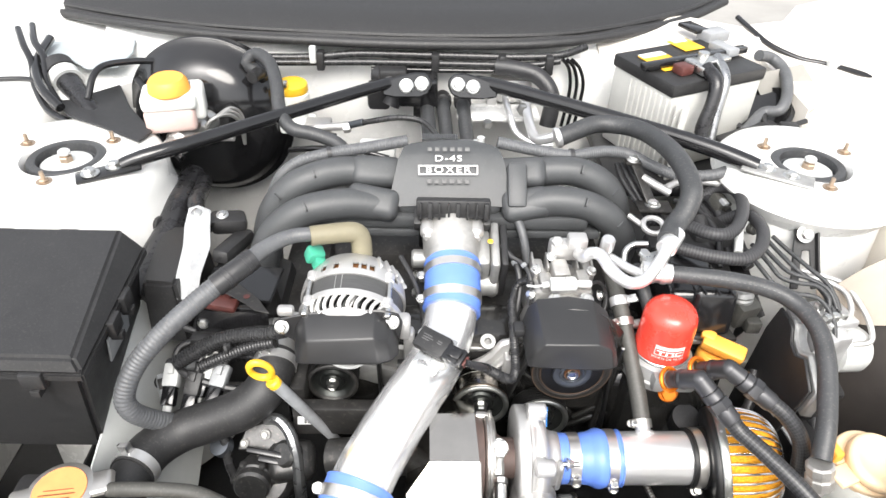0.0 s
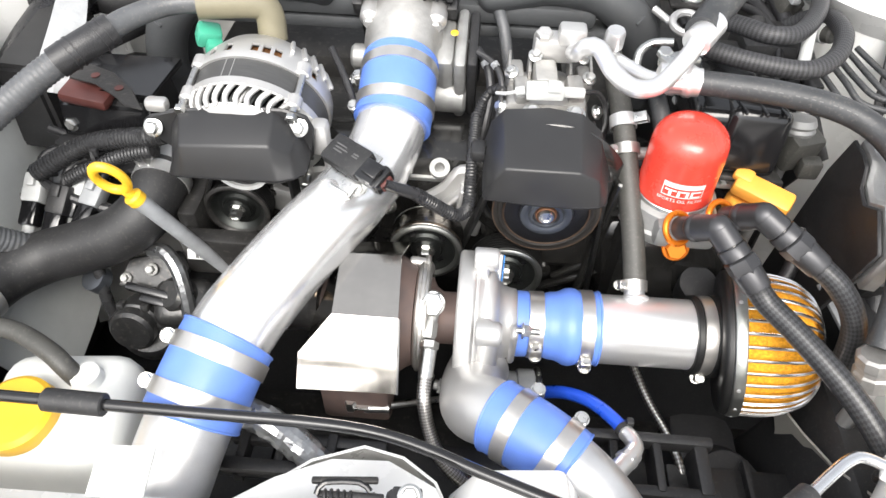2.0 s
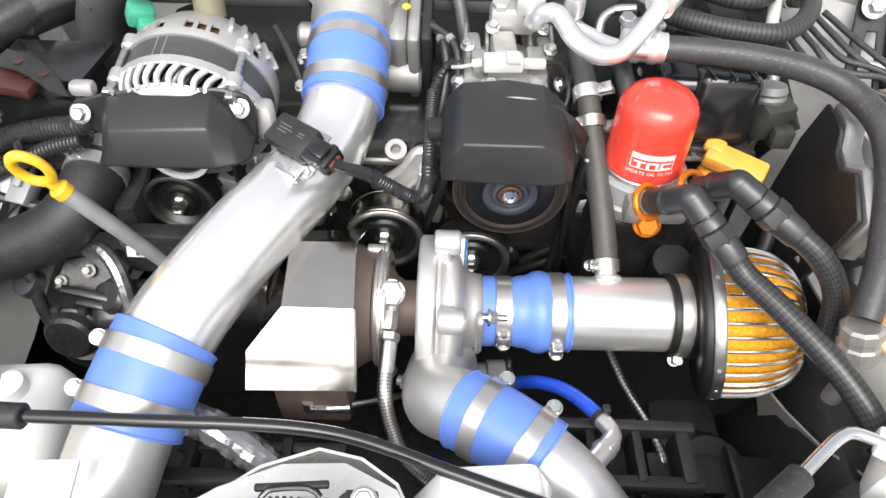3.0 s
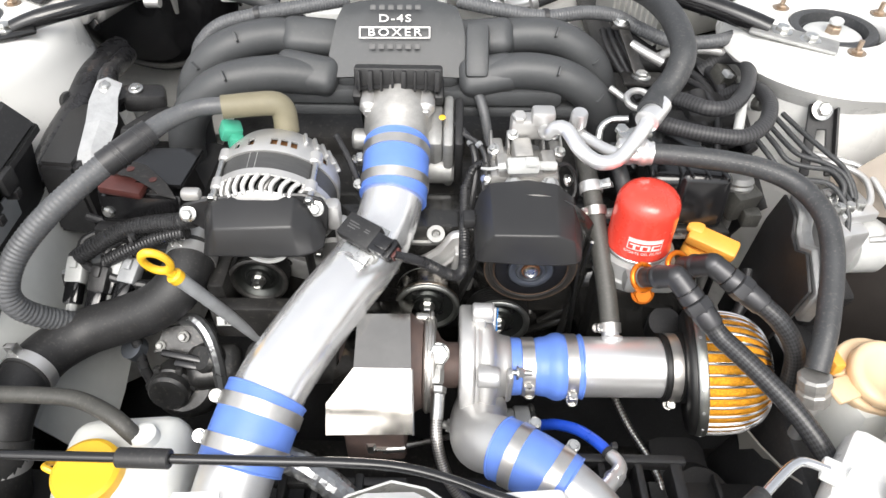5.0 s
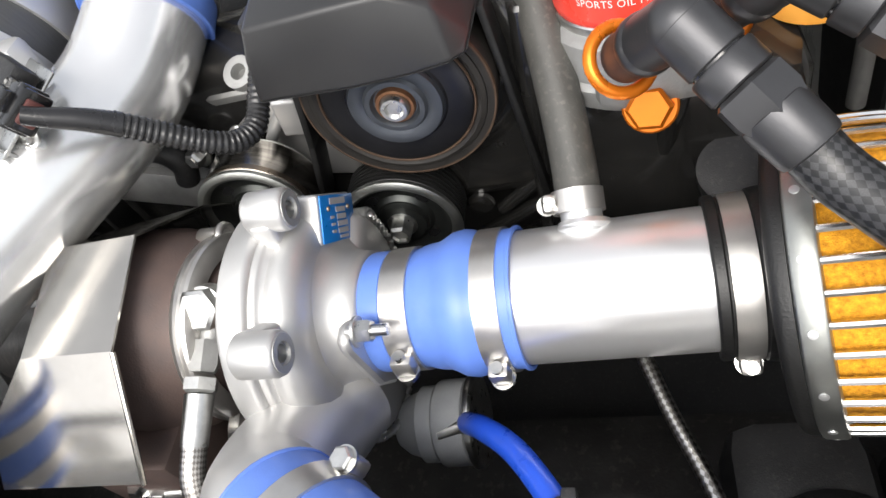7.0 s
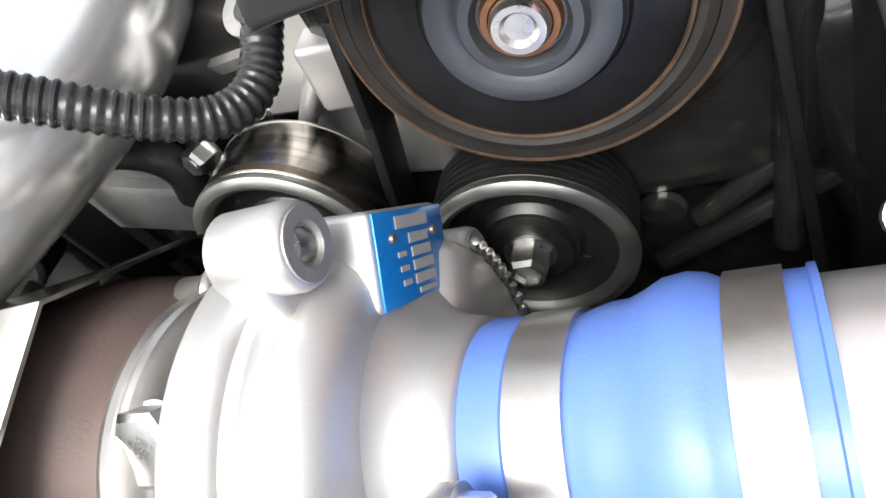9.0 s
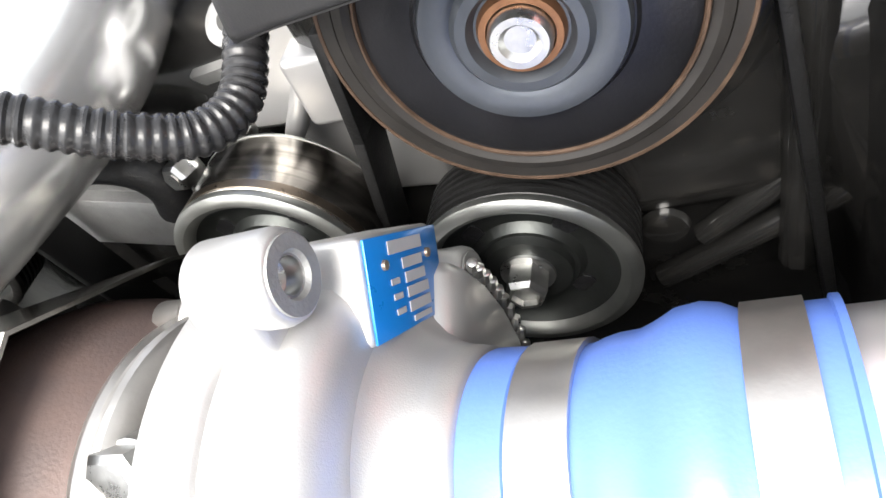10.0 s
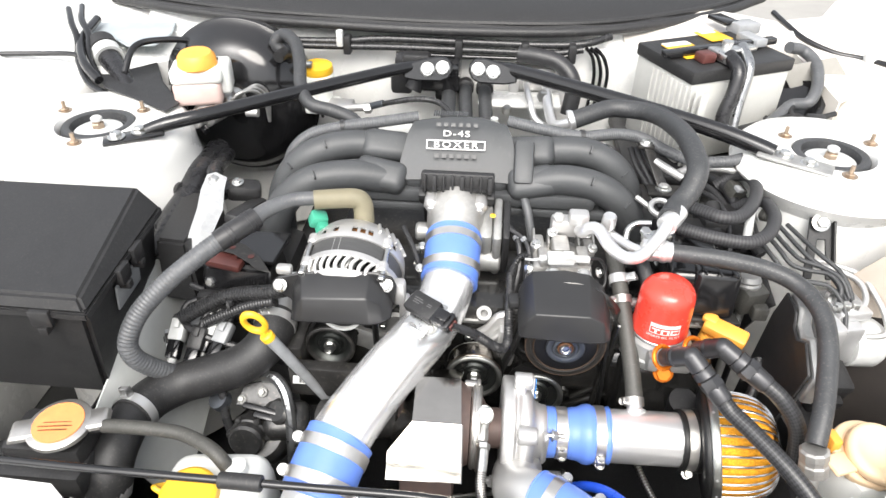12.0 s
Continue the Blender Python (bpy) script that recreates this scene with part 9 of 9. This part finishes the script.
part("pipe", tube([(0.120, 1.16, 0.875), (0.122, 1.12, 0.872), (0.128, 1.085, 0.860), (0.140, 1.060, 0.838), (0.175, 1.04, 0.828), (0.20, 1.04, 0.828)], 0.006, 12, 0.005), ALU, ep)
part("pipe", tube([(0.155, 1.16, 0.878), (0.157, 1.11, 0.872), (0.160, 1.06, 0.856), (0.168, 1.025, 0.848), (0.185, 1.008, 0.858), (0.198, 1.005, 0.866)], 0.0085, 14, 0.005), ALU, ep)
part("valve_block", merge(rbox((0.135, 1.175, 0.872), (0.075, 0.03, 0.045), 0.005), rbox((0.10, 1.165, 0.862), (0.02, 0.03, 0.03), 0.004)), CAST, ep)
part("nut", hexa((0.15, 1.10, 0.868), (0, -1, 0.1), 0.011, 0.012), ZINC, ep)
part("nut", hexa((0.088, 1.08, 0.842), (0, -0.3, 1), 0.009, 0.012), ZINC, ep)
part("shelf", rbox((0.11, 1.13, 0.845), (0.15, 0.06, 0.01), 0.004), WHITE, ep)
bh = thing("bulkhead_loom", (0.17, 1.17, 0.90), "taped black loom entering the bulkhead", "wiring loom")
part("loom", tube([(0.105, 1.165, 0.918), (0.14, 1.155, 0.918), (0.175, 1.145, 0.912), (0.197, 1.130, 0.895), (0.205, 1.12, 0.87), (0.20, 1.11, 0.83)], 0.015, 14, 0.007), TAPE, bh)
part("branch", tube([(-0.11, 1.16, 0.90), (-0.09, 1.145, 0.900), (-0.075, 1.13, 0.885), (-0.085, 1.12, 0.86)], 0.017, 14, 0.007), TAPE, bh)
part("plug", merge(rbox((-0.08, 1.145, 0.905), (0.05, 0.03, 0.03), 0.006), rbox((-0.105, 1.13, 0.875), (0.04, 0.03, 0.05), 0.008)), PLAST, bh)
sb2 = thing("engine_rear_parts", (0.0, 0.95, 0.74), "dark gearbox bell and brackets behind the manifold", "engine part")
part("bell", merge(rbox((0.01, 0.98, 0.74), (0.36, 0.12, 0.12), 0.03), rbox((-0.15, 0.95, 0.79), (0.09, 0.06, 0.05), 0.01), rbox((0.14, 0.96, 0.79), (0.12, 0.06, 0.05), 0.01)), BLOCK, sb2)
part("sensor", rbox((-0.10, 1.0, 0.83), (0.06, 0.03, 0.04), 0.006), LGREY, sb2)
part("sensor", rbox((0.065, 0.96, 0.85), (0.02, 0.02, 0.05), 0.004), LGREY, sb2)
part("stud", cyl((0.066, 0.935, 0.862), (0.066, 0.935, 0.895), 0.006, seg=12), LGREY, sb2)
# left corner: sleeve, hoses and cables
gl = thing("drain_hose", (-0.58, 1.03, 0.87), "black corner hose with a white collar by the strut tower", "hose")
part("hose", tube([(-0.640, 1.095, 0.925), (-0.612, 1.065, 0.912), (-0.580, 1.030, 0.900), (-0.548, 0.995, 0.888), (-0.53, 0.975, 0.87)], 0.0225, 18, 0.005, r1=0.0105), TAPEC, gl)
part("collar", lathe((-0.622, 1.076, 0.917), (0.6, -0.65, -0.3), [(-0.008, 0.020), (-0.008, 0.0250), (0.012, 0.0250), (0.012, 0.020)], 28), LGREY, gl, "white collar")
part("end_cuff", lathe((-0.634, 1.089, 0.923), (0.6, -0.65, -0.3), [(-0.016, 0.018), (-0.014, 0.0255), (0.008, 0.0262), (0.010, 0.020)], 28), RUB, gl, "black rubber cuff")
for pts, r_ in (([(-0.73, 1.17, 0.965), (-0.70, 1.12, 0.955), (-0.672, 1.08, 0.94), (-0.655, 1.04, 0.915), (-0.62, 1.00, 0.89), (-0.55, 0.96, 0.885)], 0.006), ([(-0.715, 1.19, 0.965), (-0.685, 1.13, 0.958), (-0.655, 1.09, 0.945), (-0.640, 1.05, 0.92), (-0.61, 1.015, 0.895)], 0.006), ([(-0.555, 1.00, 0.915), (-0.552, 1.03, 0.94), (-0.545, 1.055, 0.947), (-0.52, 1.075, 0.947), (-0.48, 1.10, 0.94), (-0.43, 1.13, 0.92)], 0.0055), ([(-0.545, 0.975, 0.878), (-0.515, 0.955, 0.88), (-0.475, 0.955, 0.888), (-0.44, 0.965, 0.885)], 0.0058), ([(-0.50, 1.07, 0.92), (-0.47, 1.03, 0.905), (-0.445, 0.99, 0.885), (-0.43, 0.955, 0.87), (-0.40, 0.93, 0.85)], 0.006), ([(-0.82, 1.03, 0.925), (-0.74, 1.045, 0.924), (-0.68, 1.05, 0.925), (-0.655, 1.045, 0.925)], 0.0045)):
    h = thing("corner_cable", pts[0], "thin black cable in the white bulkhead corner", "cable", "corner cables")
    part("cable", tube(pts, r_, 10, 0.008), GLOSSK, h)

# the wing pocket's shade is put into this flat grey sheet
solo("wing_pocket_right", sheet([[(0.556, 1.140, 0.923), (0.643, 1.140, 0.945)], [(0.625, 1.110, 0.829), (0.718, 1.110, 0.857)]], 0.003), POCKET, (0.60, 1.13, 0.86), "flat sheet greyed for the shaded wing pocket beside the battery", "car body", kind="structure")

# ---- further small parts low in the bay ----
for x, w in ((0.196, 0.010), (0.232, 0.008), (0.268, 0.008), (0.304, 0.012)):
    part("frame_rib", rbox((x, 0.385, 0.655), (w, 0.045, 0.030), 0.003), PLAST, sh)
part("frame_bar", rbox((0.25, 0.408, 0.664), (0.130, 0.010, 0.016), 0.003), PLAST, sh)
part("frame_bar", rbox((0.25, 0.364, 0.660), (0.130, 0.010, 0.016), 0.003), PLAST, sh)
part("frame_bar", rbox((-0.02, 0.352, 0.672), (0.13, 0.012, 0.014), 0.003), PLAST, sh)
part("frame_bar", rbox((-0.02, 0.380, 0.664), (0.13, 0.010, 0.012), 0.003), PLAST, sh)
for x in (-0.072, -0.040, 0.0):
    part("frame_rib", rbox((x, 0.366, 0.664), (0.008, 0.040, 0.020), 0.002), PLAST, sh)
moved(pp, 0.020, -0.024, 0.004)
for pts, r, m_, lb_ in (([(-0.42, 0.50, 0.60), (-0.36, 0.56, 0.64), (-0.30, 0.60, 0.66), (-0.22, 0.63, 0.65), (-0.14, 0.63, 0.63)], 0.010, TAPE, "black taped engine loom low beside the block"),
                        ([(-0.40, 0.62, 0.66), (-0.34, 0.63, 0.70), (-0.28, 0.65, 0.705), (-0.22, 0.66, 0.69)], 0.008, LOOM, "black corrugated engine loom under the plugs"),
                        ([(0.30, 0.60, 0.66), (0.33, 0.57, 0.655), (0.37, 0.56, 0.66), (0.41, 0.58, 0.69), (0.425, 0.62, 0.72)], 0.007, TAPE, "black taped engine loom behind the air filter")):
    h = thing("engine_loom", pts[0], lb_, "wiring loom", "engine looms")
    part("sleeve", tube(pts, r, 12, ribs=0.006 if m_ is LOOM else 0.0, depth=0.05), m_, h)
    part("tie", ring(V(pts[2]), V(pts[3]) - V(pts[1]), r * 1.05, 0.005, 0.0012, 16), PLAST, h)

# compressor detail: bolts, ribs and a small loom
for x, y, z, d in ((0.128, 0.690, 0.832, (-0.3, -0.4, 0.9)), (0.202, 0.690, 0.830, (0.3, -0.4, 0.9)), (0.150, 0.705, 0.842, (0, -0.5, 0.9)), (0.196, 0.712, 0.838, (0.2, -0.4, 0.9)), (0.120, 0.662, 0.812, (-0.7, -0.4, 0.6)), (0.210, 0.662, 0.812, (0.7, -0.4, 0.6))):
    bolt(cc, (x, y, z), d, 0.0048, 0.005)
for k in range(5):
    part("fin", rbox((0.126 + 0.0195 * k, 0.708, 0.824), (0.003, 0.030, 0.022), 0.001, (8, 0, 0)), CASTW, cc)
for pts, r, lb_ in (([(0.086, 0.735, 0.835), (0.104, 0.712, 0.825), (0.110, 0.690, 0.805), (0.106, 0.668, 0.780), (0.100, 0.650, 0.75)], 0.0042, "thin black wire beside the compressor"),
                    ([(0.094, 0.700, 0.845), (0.112, 0.690, 0.838), (0.120, 0.672, 0.826), (0.118, 0.655, 0.800)], 0.0028, "thin black wire beside the compressor"),
                    ([(0.222, 0.735, 0.830), (0.228, 0.712, 0.822), (0.226, 0.690, 0.800), (0.222, 0.668, 0.772)], 0.0036, "thin black wire behind the worn hose"),
                    ([(0.300, 0.700, 0.815), (0.318, 0.680, 0.810), (0.340, 0.668, 0.808), (0.366, 0.664, 0.800), (0.392, 0.668, 0.788)], 0.0038, "thin black wire over the rocker cover"),
                    ([(-0.335, 0.650, 0.758), (-0.300, 0.640, 0.752), (-0.262, 0.622, 0.745), (-0.225, 0.612, 0.742), (-0.195, 0.612, 0.748)], 0.0045, "thin black wire under the relay box"),
                    ([(-0.345, 0.610, 0.735), (-0.310, 0.590, 0.728), (-0.270, 0.585, 0.715), (-0.232, 0.588, 0.708), (-0.200, 0.596, 0.712)], 0.0050, "thin black wire under the relay box"),
                    ([(-0.030, 0.640, 0.735), (-0.018, 0.652, 0.760), (-0.022, 0.672, 0.790), (-0.034, 0.690, 0.815), (-0.050, 0.715, 0.830)], 0.0036, "thin black wire beside the alternator")):
    h = thing("engine_wire", pts[0], lb_, "wire", "thin engine wires")
    part("wire", tube(pts, r, 9, 0.006), TAPE, h)
    part("clip", merge(ring(V(pts[1]), V(pts[2]) - V(pts[0]), r * 1.08, 0.005, 0.0009, 12), rbox(V(pts[1]) + V((0, -r, r)), (0.004, 0.004, 0.004), 0.0008)), GREY, h)
for x, y, z, d in ((-0.215, 0.630, 0.762, (0.2, -0.8, 0.6)), (-0.285, 0.612, 0.742, (0, -0.8, 0.6)), (0.330, 0.690, 0.793, (0, -0.3, 1)), (0.372, 0.700, 0.788, (0, -0.3, 1)), (0.300, 0.715, 0.795, (0, -0.3, 1)), (0.345, 0.640, 0.760, (0, -0.6, 0.8)), (-0.070, 0.635, 0.760, (0, -0.8, 0.6))):
    bolt(eng, (x, y, z), d, 0.0052, 0.006, CASTD)

# bulkhead's left corner: shade of well and gap drawn in black, grey pad
solo("well_shade", plate([(-0.0655, 0.0998), (-0.0505, 0.1368), (-0.0007, 0.0956), (0.0649, -0.0224), (0.1281, -0.1056), (0.1192, -0.1395), (0.0422, -0.0913), (-0.0182, -0.0598), (-0.0566, -0.0114), (-0.0711, 0.0383)], (-0.56, 1.03, 0.899), (1, 0, 0), (0, 1, 0), 0.003), PLAST, (-0.56, 1.03, 0.897), "flat black sheet standing for the dark well behind the strut tower", "car body", kind="structure")
solo("corner_pad", plate([(-0.0871, 0.0276), (0.0649, 0.0451), (0.0815, -0.0171), (0.0793, -0.0824), (0.0319, -0.0934), (-0.01, -0.0578), (-0.0614, -0.0396)], (-0.62, 1.18, 0.929), (1, 0, 0), (0, 1, 0), 0.004), PADG, (-0.62, 1.18, 0.927), "blue-grey insulating pad in the bulkhead corner", "insulation", kind="structure")
# the corner's dark gap, drawn as a black tube
solo("corner_gap_line", tube([(-0.6864, 1.1802, 0.945), (-0.6715, 1.0977, 0.938), (-0.6537, 1.0517, 0.93), (-0.6249, 1.0106, 0.92), (-0.5952, 0.9871, 0.905)], 0.008, 12, 0.008), GLOSSK, (-0.6537, 1.0517, 0.93), "black tube standing for the dark gap round the bulkhead corner", "seal", kind="structure")
